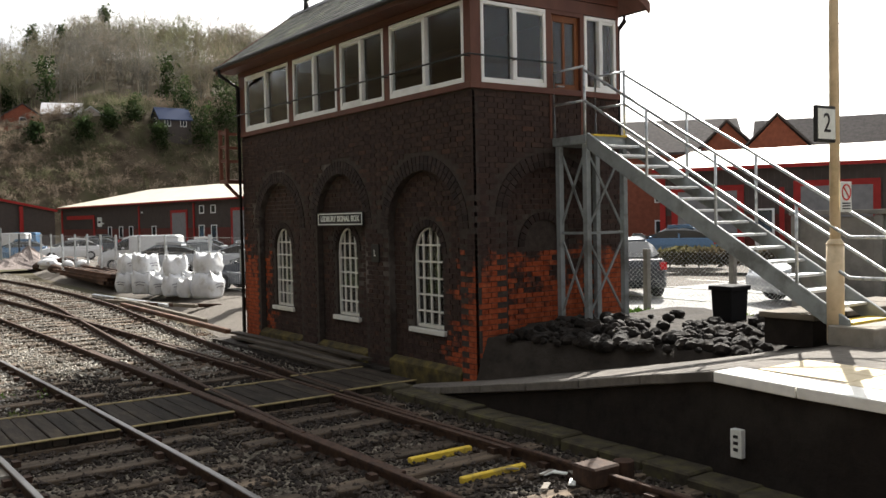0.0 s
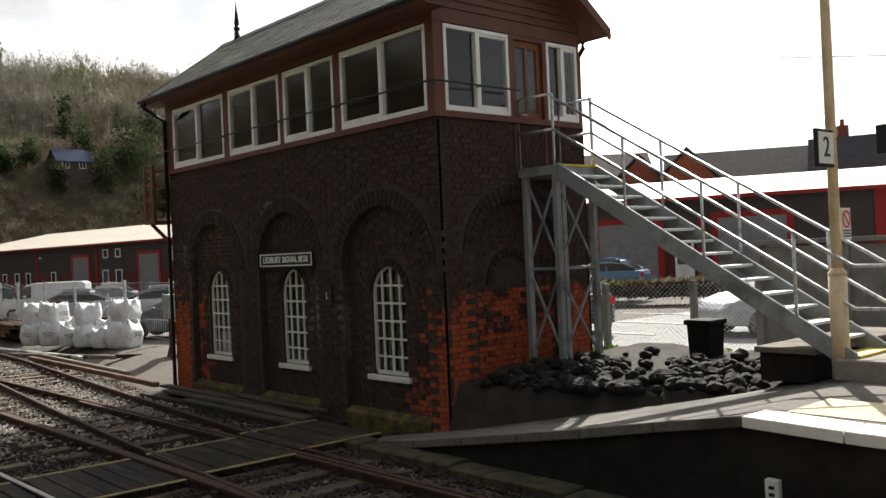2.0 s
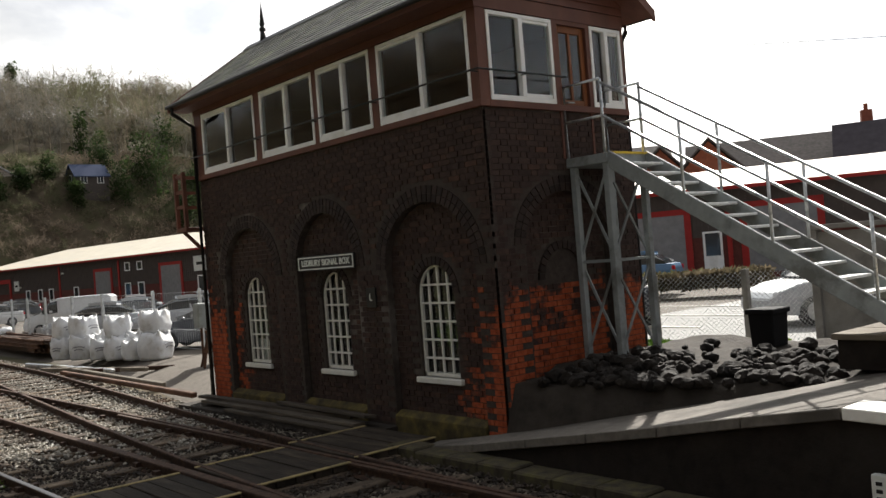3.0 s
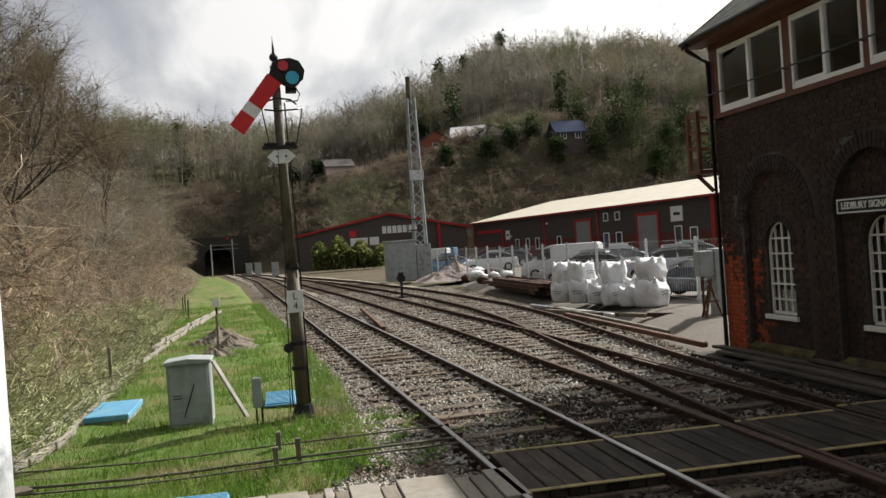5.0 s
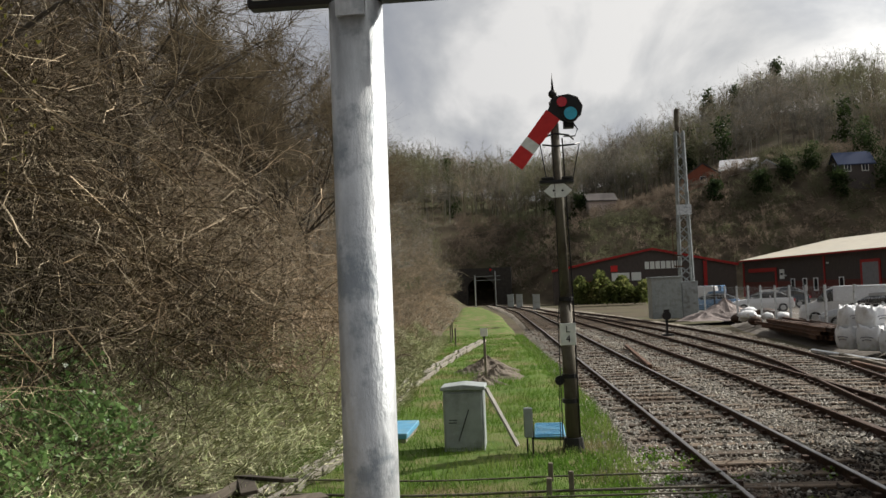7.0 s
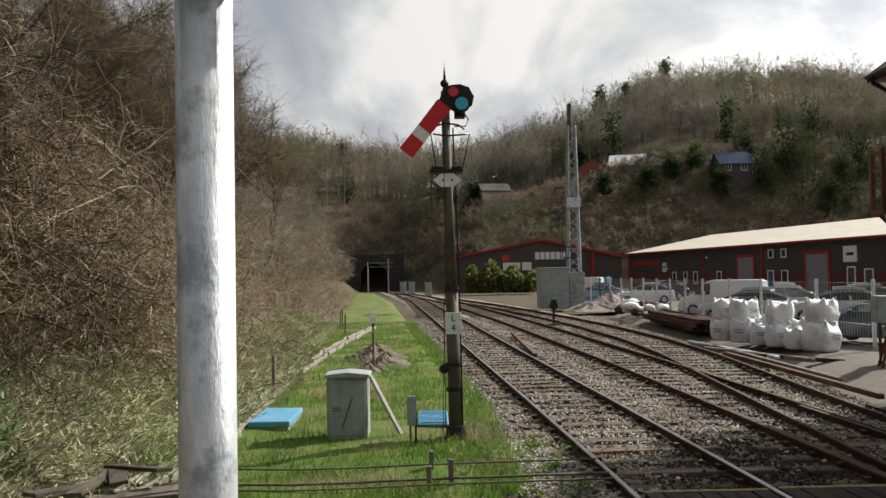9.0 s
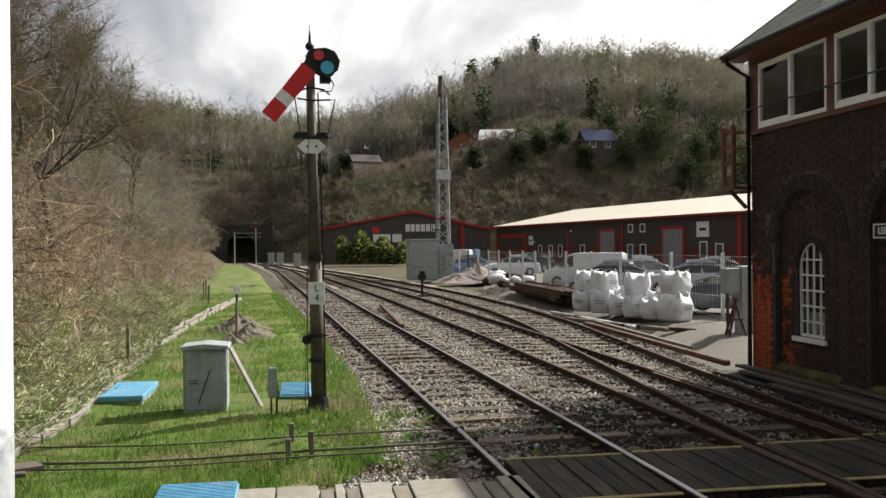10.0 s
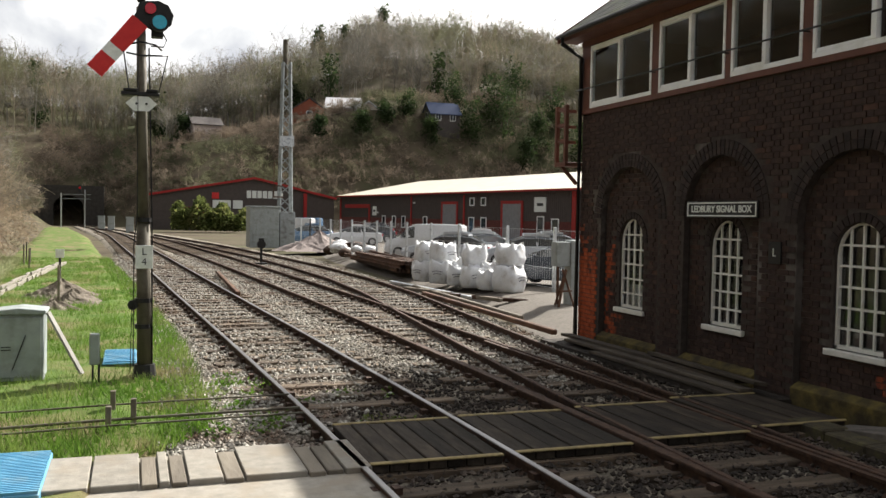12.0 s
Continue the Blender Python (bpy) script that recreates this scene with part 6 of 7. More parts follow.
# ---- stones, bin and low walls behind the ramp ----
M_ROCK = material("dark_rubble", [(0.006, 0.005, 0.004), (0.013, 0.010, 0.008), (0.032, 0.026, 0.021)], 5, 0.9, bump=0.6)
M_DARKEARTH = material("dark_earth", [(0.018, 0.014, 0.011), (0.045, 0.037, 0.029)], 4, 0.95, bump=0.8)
em = Mesh()
nx, ny = 16, 16
for j in range(ny + 1):
    for i in range(nx + 1):
        y = -0.0 - 3.7 * j / ny
        a = lerp(y, [(-3.7, 1.62), (-0.5, 0.15), (0, -0.05)])
        x = a + (4.2 - a) * i / nx
        z = lerp(y, RAMP) - 0.1 if i == 0 else 0.55 + 0.25 * min(1, i / 4) + 0.10 * noise.noise((x * 2, y * 2, 0))
        em.v.append((x, y, z))
em.f = [(j * (nx + 1) + i, j * (nx + 1) + i + 1, (j + 1) * (nx + 1) + i + 1, (j + 1) * (nx + 1) + i) for j in range(ny) for i in range(nx)]
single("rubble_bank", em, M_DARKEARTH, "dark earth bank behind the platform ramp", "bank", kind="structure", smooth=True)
rr = random.Random(21)
for k in range(230):
    y = rr.uniform(-3.5, -0.35)
    a = lerp(y, [(-3.7, 1.62), (-0.5, 0.2), (0, 0.0)])
    x = a + 0.12 + abs(rr.gauss(0, 0.75))
    r = rr.uniform(0.045, 0.12)
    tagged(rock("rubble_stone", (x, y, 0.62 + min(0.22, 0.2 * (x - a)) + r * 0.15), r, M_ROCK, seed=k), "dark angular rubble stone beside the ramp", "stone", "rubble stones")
M_BIN = plain("black_bin_plastic", (0.012, 0.012, 0.013), 0.85, spec=0.15)
bn = thing("black_tub", "black plastic tub with a folded rim", "tub", (3.55, -1.7, 0.78))
part("body", Mesh().add([(-0.19, -0.17, 0), (0.19, -0.17, 0), (0.19, 0.17, 0), (-0.19, 0.17, 0), (-0.21, -0.19, 0.52), (0.21, -0.19, 0.52), (0.21, 0.19, 0.52), (-0.21, 0.19, 0.52)], [(3, 2, 1, 0), (4, 5, 6, 7), (0, 1, 5, 4), (1, 2, 6, 5), (2, 3, 7, 6), (3, 0, 4, 7)]), M_BIN, bn, bevel=0.015)
part("rim", Mesh().box(-0.235, -0.215, 0.46, 0.235, 0.215, 0.53), M_BIN, bn, bevel=0.01)
dk = thing("low_plinth", "dark brick plinth topped with stone slabs", "plinth", kind="structure")
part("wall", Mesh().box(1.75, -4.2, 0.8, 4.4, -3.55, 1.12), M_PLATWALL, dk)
for k in range(4):
    part("slab", Mesh().box(1.70 + 0.68 * k, -4.25, 1.124, 2.36 + 0.68 * k, -3.5, 1.19), M_TIMBER, dk, bevel=0.01)
cw = thing("concrete_wall", "stained grey concrete panel wall", "wall", kind="structure")
for k in range(10):
    part("panel", Mesh().box(6.3, -1.05 - 1.5 * (k + 1), 0.2, 6.42, -1.05 - 1.5 * k - 0.02, 2.30), M_CONC, cw, bevel=0.01)
    part("pier", Mesh().box(6.24, -1.12 - 1.5 * k, 0.2, 6.47, -0.98 - 1.5 * k, 2.33), M_CONC, cw, bevel=0.01)
part("coping", Mesh().box(6.22, -16.1, 2.335, 6.5, -0.95, 2.42), M_CONC, cw, bevel=0.012)

# chain-link fence
fn = thing("chain_link_fence", "sagging chain-link fence on concrete posts", "fence")
FA, FB = Vector((4.2, 2.6, 0.35)), Vector((7.2, -1.0, 0.35))
for k in range(4):
    p = FA.lerp(FB, k / 3)
    part("post", Mesh().box(p.x - 0.055, p.y - 0.055, 0.1, p.x + 0.055, p.y + 0.055, 1.75), M_CONC, fn, bevel=0.008)
wire = Mesh()
L = (FB - FA).length
k = -1.3
while k < L:
    for s in (1, -1):
        a, b = (k, 0.0), (k + 1.3, 1.3)
        if s < 0:
            a, b = (k + 1.3, 0.0), (k, 1.3)
        pts = []
        for u, w in (a, b):
            u = min(max(u, 0), L)
            pts.append(FA.lerp(FB, u / L) + Vector((0, 0, w + 0.05)))
        if (pts[1] - pts[0]).length > 0.8:
            wire.bar(pts[0], pts[1], 0.005)
    k += 0.085
part("mesh", wire, M_GALV, fn, "fine rusty wire netting", kind="stuff")

# ---- buildings ----
def shed(p0, p1, eave, rise, depth, label, fit_out, base=0.0):
    """A profiled-metal shed: p0 and p1 are the ends of its front, as seen from the railway."""
    d = Vector((p1[0] - p0[0], p1[1] - p0[1], 0))
    Ln = d.length
    sh = thing("industrial_shed", label, "building", group="industrial sheds")
    sh.matrix_basis = Matrix.Translation((p0[0], p0[1], base)) @ Matrix.Rotation(math.atan2(d.y, d.x), 4, "Z")
    w = part("wall", Mesh().box(0, 0, -0.3, Ln, depth, eave - 0.02), M_SHEDWALL, sh)
    k = 0.0
    rb = Mesh()
    while k < Ln:
        rb.box(k, -0.035, 2.0, k + 0.16, -0.001, eave - 0.15)
        k += 0.33
    part("cladding_rib", rb, M_SHEDWALL, w, kind="stuff")
    part("plinth", Mesh().box(-0.02, -0.03, -0.3, Ln + 0.02, -0.002, 2.0), M_SHEDBRICK, sh, "red brick plinth")
    rf = part("roof", Mesh().prism([(-0.5, eave), (depth / 2, eave + rise), (depth + 0.4, eave), (depth + 0.4, eave - 0.12), (depth / 2, eave + rise - 0.15), (-0.5, eave - 0.12)], Matrix(((0, 0, 1, -0.3), (1, 0, 0, 0), (0, 1, 0, 0), (0, 0, 0, 1))), Ln + 0.6), M_SHEDROOF, sh, "cream corrugated roof")
    part("gutter", Mesh().box(-0.3, -0.6, eave - 0.2, Ln + 0.3, -0.5, eave - 0.03), M_SHEDRED, rf, "red gutter")
    for kind, u, v, ww, hh in fit_out:
        if kind == "roller":
            r = part("roller_door", Mesh().box(u, -0.08, v, u + ww, -0.036, v + hh), M_ROLLER, sh, "grey roller shutter")
            for q in range(int(hh / 0.3)):
                part("slat", Mesh().box(u + 0.02, -0.095, v + 0.3 * q + 0.02, u + ww - 0.02, -0.081, v + 0.3 * q + 0.26), M_ROLLER, r)
            part("door_frame", Mesh().box(u - 0.35, -0.11, v, u - 0.001, -0.03, v + hh + 0.3).box(u + ww + 0.001, -0.11, v, u + ww + 0.35, -0.03, v + hh + 0.3).box(u, -0.11, v + hh + 0.001, u + ww, -0.03, v + hh + 0.3), M_SHEDRED, r, "red steel door frame")
        elif kind in ("window", "door"):
            r = part(kind, Mesh().box(u, -0.1, v, u + ww, -0.036, v + 0.12).box(u, -0.1, v + hh - 0.1, u + ww, -0.036, v + hh).box(u, -0.1, v + 0.12, u + 0.12, -0.036, v + hh - 0.1).box(u + ww - 0.12, -0.1, v + 0.12, u + ww, -0.036, v + hh - 0.1), M_WHITE, sh, "white framed " + kind)
            if kind == "door":
                part("panel", Mesh().box(u + 0.12, -0.09, v + 0.12, u + ww - 0.12, -0.04, v + 1.0), M_WHITE, r)
            part("pane", Mesh().box(u + 0.12, -0.07, v + (1.01 if kind == "door" else 0.12), u + ww - 0.12, -0.05, v + hh - 0.1), M_DARKGLASS, r)
        elif kind == "red":
            part("red_panel", Mesh().box(u, -0.12, v, u + ww, -0.037, v + hh), M_SHEDRED, sh, "red steel panel")
        elif kind == "sign":
            r = part("sign_board", Mesh().box(u, -0.14, v, u + ww, -0.04, v + hh), M_WHITEARM, sh, "white sign board")
            part("logo_bar", Mesh().box(u + 0.25 * ww, -0.15, v + 0.4 * hh, u + 0.8 * ww, -0.141, v + 0.6 * hh), M_DARKGLASS, r)
        elif kind == "lamp":
            part("wall_lamp", Mesh().box(u, -0.2, v, u + 0.3, -0.037, v + 0.2), M_WHITEARM, sh)
    return sh


LONG = [("red", 0.0, 0, 0.4, 4.6), ("red", 2, 3.3, 9, 0.5), ("red", 10.5, 0, 0.5, 3.4), ("lamp", 13.5, 2.6, 1, 1), ("sign", 12.0, 2.3, 1.2, 1.2), ("window", 15, 0.8, 1.1, 1.5), ("window", 18.2, 0.8, 1.1, 1.5), ("window", 21, 0.8, 1.1, 1.5),
        ("red", 23.6, 0, 0.3, 4.7), ("lamp", 24.5, 3.8, 1, 1), ("window", 27, 0.8, 1.1, 1.5), ("roller", 32, 0, 3.2, 3.7), ("red", 36.8, 0, 0.3, 4.7), ("window", 38.0, 0.6, 1.2, 1.7), ("window", 40.6, 0.6, 1.2, 1.7), ("window", 38.2, 3.5, 1, 0.9), ("window", 40.6, 3.5, 1, 0.9),
        ("roller", 45.0, 0, 3.4, 3.7), ("sign", 50.8, 2.9, 1.9, 1.4), ("door", 51.2, 0, 1.2, 2.5), ("window", 53.6, 0.8, 1.2, 1.5), ("red", 56.8, 0, 0.6, 4.8), ("roller", 60, 0, 3.4, 3.7), ("window", 66, 0.8, 1.2, 1.5), ("red", 70, 0, 0.4, 4.7)]
shed((20.6, 120.5), (31.6, 48.0), 5.05, 2.6, 26, "long dark-clad industrial shed with red trim and cream roof", LONG)
NEARSHED = [("red", 0, 0, 0.3, 4.3), ("roller", 1.0, 0, 3.2, 3.3), ("door", 5.1, 0, 1.0, 2.3), ("red", 6.35, 0, 0.25, 3.4), ("roller", 7.4, 0, 3.4, 3.4), ("red", 14.9, 0, 1.3, 4.6)]
shed((31.2, 23.5), (37.9, 8.75), 4.6, 1.45, 16, "dark-clad shed with roller shutters and a cream roof", NEARSHED, 0.3)

# gable-fronted retail building beside the line
gb = thing("gabled_warehouse", "dark brown gabled warehouse with red verge and white sign bars", "building", (-5.6, 126.5, 0))
part("wall", Mesh().prism([(0, -0.3), (26.5, -0.3), (26.5, 4.7), (14.5, 7.3), (0, 4.7)], Matrix(((1, 0, 0, 0), (0, 0, 1, 0), (0, 1, 0, 0), (0, 0, 0, 1))), 9), M_SHEDWALL, gb)
for a, b in (((-0.3, 4.7), (14.5, 7.45)), ((14.5, 7.45), (26.8, 4.7))):
    part("verge", Mesh().bar((a[0], -0.2, a[1]), (b[0], -0.2, b[1]), 0.5, 0.32), M_SHEDRED, gb, "red verge board")
part("downpipe", Mesh().box(21.8, -0.35, 0, 22.3, -0.02, 5.4), M_SHEDRED, gb)
for k, ww in ((8.5, 2.6), (11.4, 1.4)):
    part("poster", Mesh().box(k, -0.15, 2.9, k + ww, -0.02, 4.1), M_WHITEARM, gb, "white poster panel")
part("poster", Mesh().box(8.4, -0.15, 4.3, 9.4, -0.02, 5.2), M_REDARM, gb)
for k in range(7):
    part("red_bar", Mesh().box(3.2 + 0.62 * k, -0.12, 2.0, 3.65 + 0.62 * k, -0.02, 3.0), M_SHEDRED, gb)
for k in range(7):
    part("white_bar", Mesh().box(13.4 + 0.78 * k, -0.12, 4.5, 14.02 + 0.78 * k, -0.02, 5.6), M_WHITEARM, gb)

# tunnel mouth
tn = thing("tunnel_portal", "dark stone railway tunnel mouth under the hill", "tunnel", kind="structure")
M_PORTAL = material("portal_stone", [(0.030, 0.027, 0.024), (0.06, 0.055, 0.048)], 2, 0.95, bump=0.6)
plate("portal_wall", [(-24.5, -0.5), (-12.5, -0.5), (-12.5, 6.2), (-24.5, 6.2)], [arched(-20.2, -15.6, -0.3, 2.6, 2.0)], 1.2, Matrix.Translation((0, 148.5, 0)) @ TO_END, M_PORTAL, tn)
part("tunnel_lining", Mesh().box(-20.6, 149.75, -0.4, -20.3, 190, 5).box(-15.5, 149.75, -0.4, -15.2, 190, 5).box(-20.6, 149.75, 5, -15.2, 190, 5.3).box(-20.6, 190, -0.4, -15.2, 190.3, 5.3), M_PORTAL, tn)
gy = thing("signal_gantry", "white steel signal gantry before the tunnel", "gantry", (-16.8, 116, -0.1))
part("post", Mesh().box(0, 0, 0, 0.16, 0.16, 4.5), M_GALV, gy)
part("beam", Mesh().box(0, 0, 4.3, 3.6, 0.12, 4.38).box(0, 0, 3.75, 3.6, 0.12, 3.82), M_GREYPAINT, gy)
part("signal_head", Mesh().box(2.1, -0.2, 4.5, 2.5, 0.1, 5.6), M_BLACK, gy)
part("red_light", Mesh().tube((2.3, -0.25, 5.2), (2.3, -0.2, 5.2), 0.14, n=12), M_REDLENS, gy)
part("rod", Mesh().box(2.85, 0, -0.1, 2.95, 0.1, 5.0), M_GALV, gy)
for x, y in ((-12.2, 112), (-11.0, 110), (-8.8, 96)):
    c = thing("trackside_cabinet", "pale grey cabinet beside the line", "cabinet", (x, y, -0.2), group="trackside cabinets")
    part("body", Mesh().box(0, 0, 0, 0.8, 0.6, 1.7), M_CABINET, c, bevel=0.02)
    part("cap", Mesh().box(-0.05, -0.05, 1.7, 0.85, 0.65, 1.8), M_CABINET, c)

# equipment kiosk and lattice mast
ks = thing("equipment_kiosk", "grey steel equipment kiosk beside the mast", "kiosk", (-0.6, 54.5, -0.1))
part("body", Mesh().box(0, 0, 0, 2.0, 2.2, 2.75), M_CABINET, ks, bevel=0.02)
part("roof", Mesh().box(-0.08, -0.08, 2.75, 2.08, 2.28, 2.87), M_CABINET, ks, bevel=0.02)
part("door", Mesh().box(0.2, -0.03, 0.2, 1.1, -0.002, 2.4), M_CABINET, ks, bevel=0.01)
part("side_cabinet", Mesh().box(2.05, 0.1, 0, 3.1, 1.5, 2.5), M_GREYPAINT, ks, "darker grey side cabinet", bevel=0.02)
ms = thing("lattice_mast", "tall galvanised lattice radio mast with antenna", "mast", (2.2, 57.2, -0.1))
H = 13.2
for sx in (-1, 1):
    for sy in (-1, 1):
        part("leg", Mesh().bar((sx * 0.46, sy * 0.46, 0), (sx * 0.26, sy * 0.26, H), 0.12), M_GREYPAINT, ms)
nb_ = 18
for k in range(nb_):
    z0, z1 = H * k / nb_, H * (k + 1) / nb_
    w0, w1 = 0.46 - 0.2 * k / nb_, 0.46 - 0.2 * (k + 1) / nb_
    for a, b in (((-1, -1), (1, -1)), ((1, -1), (1, 1)), ((1, 1), (-1, 1)), ((-1, 1), (-1, -1))):
        if k % 2:
            a, b = b, a
        part("brace", Mesh().bar((a[0] * w0, a[1] * w0, z0), (b[0] * w1, b[1] * w1, z1), 0.075), M_GREYPAINT, ms)
part("antenna", Mesh().tube((-0.1, 0, H - 1.5), (-0.1, 0, H + 1.6), 0.18, 0.18, 12), M_POST, ms)
part("cabinet", Mesh().box(-0.5, -0.6, 7.2, 0.5, -0.45, 7.9), M_GALV, ms)
part("head_frame", Mesh().box(-0.9, -0.5, 3.5, -0.2, -0.42, 3.6).box(-0.9, -0.5, 4.3, -0.2, -0.42, 4.38).box(-0.9, -0.5, 3.5, -0.85, -0.42, 6.0), M_ORANGE_RUST, ms)


M_HOUSEBRICK = material("house_brick", [(0.20, 0.065, 0.04), (0.30, 0.10, 0.06)], 3, 0.9, bump=0.2)
M_RENDERED = material("pale_render", [(0.50, 0.42, 0.38), (0.62, 0.54, 0.50)], 2, 0.9, bump=0.1)
M_TILE = material("roof_tiles", [(0.055, 0.048, 0.046), (0.10, 0.085, 0.08)], 4, 0.85, bump=0.3)
M_BLUEROOF = plain("blue_slate", (0.045, 0.06, 0.11), 0.9, spec=0.1)
M_PLUMROOF = material("plum_slate", [(0.030, 0.025, 0.032), (0.05, 0.042, 0.052)], 2, 0.8, bump=0.2)
M_WHITEROOF = plain("pale_roof", (0.62, 0.62, 0.64), 0.5)


def house(x, y, z, w, d, eave, rise, turn, wall, roofmat, label, chimney=False, wins=3):
    """A gabled house; its ridge runs along its own x."""
    h = thing("house", label, "house", group="houses")
    h.matrix_basis = pose(x, y, z, 0, 0, turn)
    part("wall", Mesh().prism([(-d / 2, -3), (d / 2, -3), (d / 2, eave), (0, eave + rise), (-d / 2, eave)], Matrix(((0, 0, 1, -w / 2), (1, 0, 0, 0), (0, 1, 0, 0), (0, 0, 0, 1))), w), wall, h)
    rf = part("roof", Mesh().prism([(-d / 2 - 0.4, eave - 0.2), (0, eave + rise + 0.1), (d / 2 + 0.4, eave - 0.2), (d / 2 + 0.4, eave), (0, eave + rise + 0.3), (-d / 2 - 0.4, eave)], Matrix(((0, 0, 1, -w / 2 - 0.3), (1, 0, 0, 0), (0, 1, 0, 0), (0, 0, 0, 1))), w + 0.6), roofmat, h)
    if chimney:
        part("chimney", Mesh().box(w * 0.3, -0.4, eave + rise * 0.5, w * 0.3 + 0.8, 0.4, eave + rise + 1.6).tube((w * 0.3 + 0.4, 0, eave + rise + 1.6), (w * 0.3 + 0.4, 0, eave + rise + 2.1), 0.16), M_HOUSEBRICK, rf)
    for lvl in (0.3, 2.9):
        if lvl + 1.2 > eave:
            continue
        for k in range(wins):
            u = -w / 2 + w * (k + 0.5) / wins
            wn = part("window", Mesh().box(u - 0.6, -d / 2 - 0.06, lvl, u + 0.6, -d / 2 - 0.002, lvl + 1.25), M_WHITE, h)
            for q in (-0.5, 0.04):
                part("pane", Mesh().box(u + q, -d / 2 - 0.08, lvl + 0.1, u + q + 0.46, -d / 2 - 0.061, lvl + 1.15), M_DARKGLASS, wn)
    wn = part("window", Mesh().box(-w / 2 - 0.06, -0.6, 0.8, -w / 2 - 0.002, 0.6, 2.1), M_WHITE, h)
    part("pane", Mesh().box(-w / 2 - 0.08, -0.5, 0.9, -w / 2 - 0.061, 0.5, 2.0), M_DARKGLASS, wn)
    return h


house(23.8, 166, 20.0, 6, 6, 2.4, 2.0, 90, M_HOUSEBRICK, M_TILE, "small red brick house on the wooded hill", wins=1)
house(31.0, 165, 20.0, 6.5, 6, 3.0, 2.0, -18, M_RENDERED, M_WHITEROOF, "pale pink rendered house on the wooded hill", wins=2)
house(35.3, 163, 20.0, 5, 5, 2.4, 1.7, 80, M_RENDERED, M_WHITEROOF, "pale rendered gabled wing of a hillside house", wins=1)
house(4.6, 166.5, 17.2, 5.4, 5, 1.4, 1.3, 10, M_RENDERED, M_TILE, "small pale house high among the trees", wins=2)
house(49.2, 159, 20.6, 6, 5, 1.6, 2.2, 0, M_TILE, M_BLUEROOF, "house with a dark blue roof among the trees", wins=2)
house(49.5, 39.5, 0.4, 12, 8, 6.8, 2.6, -45, M_HOUSEBRICK, M_TILE, "red brick house behind the sheds", wins=3)
house(53.6, 31.2, 0.2, 6, 5, 6.7, 2.6, 35, M_HOUSEBRICK, M_TILE, "narrow red brick gable-fronted house", wins=1)
house(52.2, 34.6, 0.2, 6, 5, 6.5, 2.6, 35, M_HOUSEBRICK, M_TILE, "red brick gable-fronted house behind the sheds", wins=2)
house(58.5, 26.5, 0.2, 16, 8, 6.4, 2.8, -58, M_HOUSEBRICK, M_TILE, "brick house with long tiled roof and chimney", True)
house(59.5, 17.0, 0.0, 12, 9, 5.6, 3.9, -66, M_HOUSEBRICK, M_PLUMROOF, "house with a steep dark plum slate roof")
# platform building at the far end
pbx = thing("platform_building", "old station building with dark eaves and red wall", "building", (8.6, -3.0, 0.3))
part("wall", Mesh().box(0, -14, 0, 6, 0, 4.0), M_SHEDWALL, pbx)
part("red_corner", Mesh().box(-0.05, -0.5, 0, -0.001, 0.03, 4.0), M_SHEDRED, pbx)
part("roof", Mesh().prism([(-0.8, 4.0), (3, 6.2), (6.8, 4.0), (6.8, 3.8), (3, 5.95), (-0.8, 3.8)], Matrix(((1, 0, 0, 0), (0, 0, 1, -14.5), (0, 1, 0, 0), (0, 0, 0, 1))), 15), M_SHEDROOF, pbx, "pale corrugated roof")
part("fascia", Mesh().box(-0.85, -14.5, 3.5, -0.8, 0.5, 3.98), M_BLACK, pbx)


# ---- the yard: cars, bags, scrap, fence ----
M_TYRE = plain("tyre_rubber", (0.015, 0.015, 0.016), 0.85)
M_RIM = plain("alloy_rim", (0.45, 0.46, 0.47), 0.3, 0.8)
M_CARGLASS = plain("car_glass", (0.025, 0.030, 0.034), 0.06, spec=0.8)
M_LAMPCLEAR = plain("headlamp", (0.62, 0.64, 0.66), 0.15, spec=0.8)
PAINT = {n: plain("car_paint_" + n, c, 0.22, 0.1, 0.6) for n, c in (("white", (0.68, 0.69, 0.70)), ("silver", (0.42, 0.44, 0.46)), ("dark", (0.035, 0.04, 0.05)), ("blue", (0.10, 0.19, 0.32)))}


def loft(sections):
    """A skin through closed cross-sections of equal size."""
    m = Mesh()
    n = len(sections[0])
    for sec in sections:
        m.v += sec
    for j in range(len(sections) - 1):
        m.f += [(j * n + i, j * n + (i + 1) % n, (j + 1) * n + (i + 1) % n, (j + 1) * n + i) for i in range(n)]
    m.f += [tuple(range(n - 1, -1, -1)), tuple((len(sections) - 1) * n + i for i in range(n))]
    return m


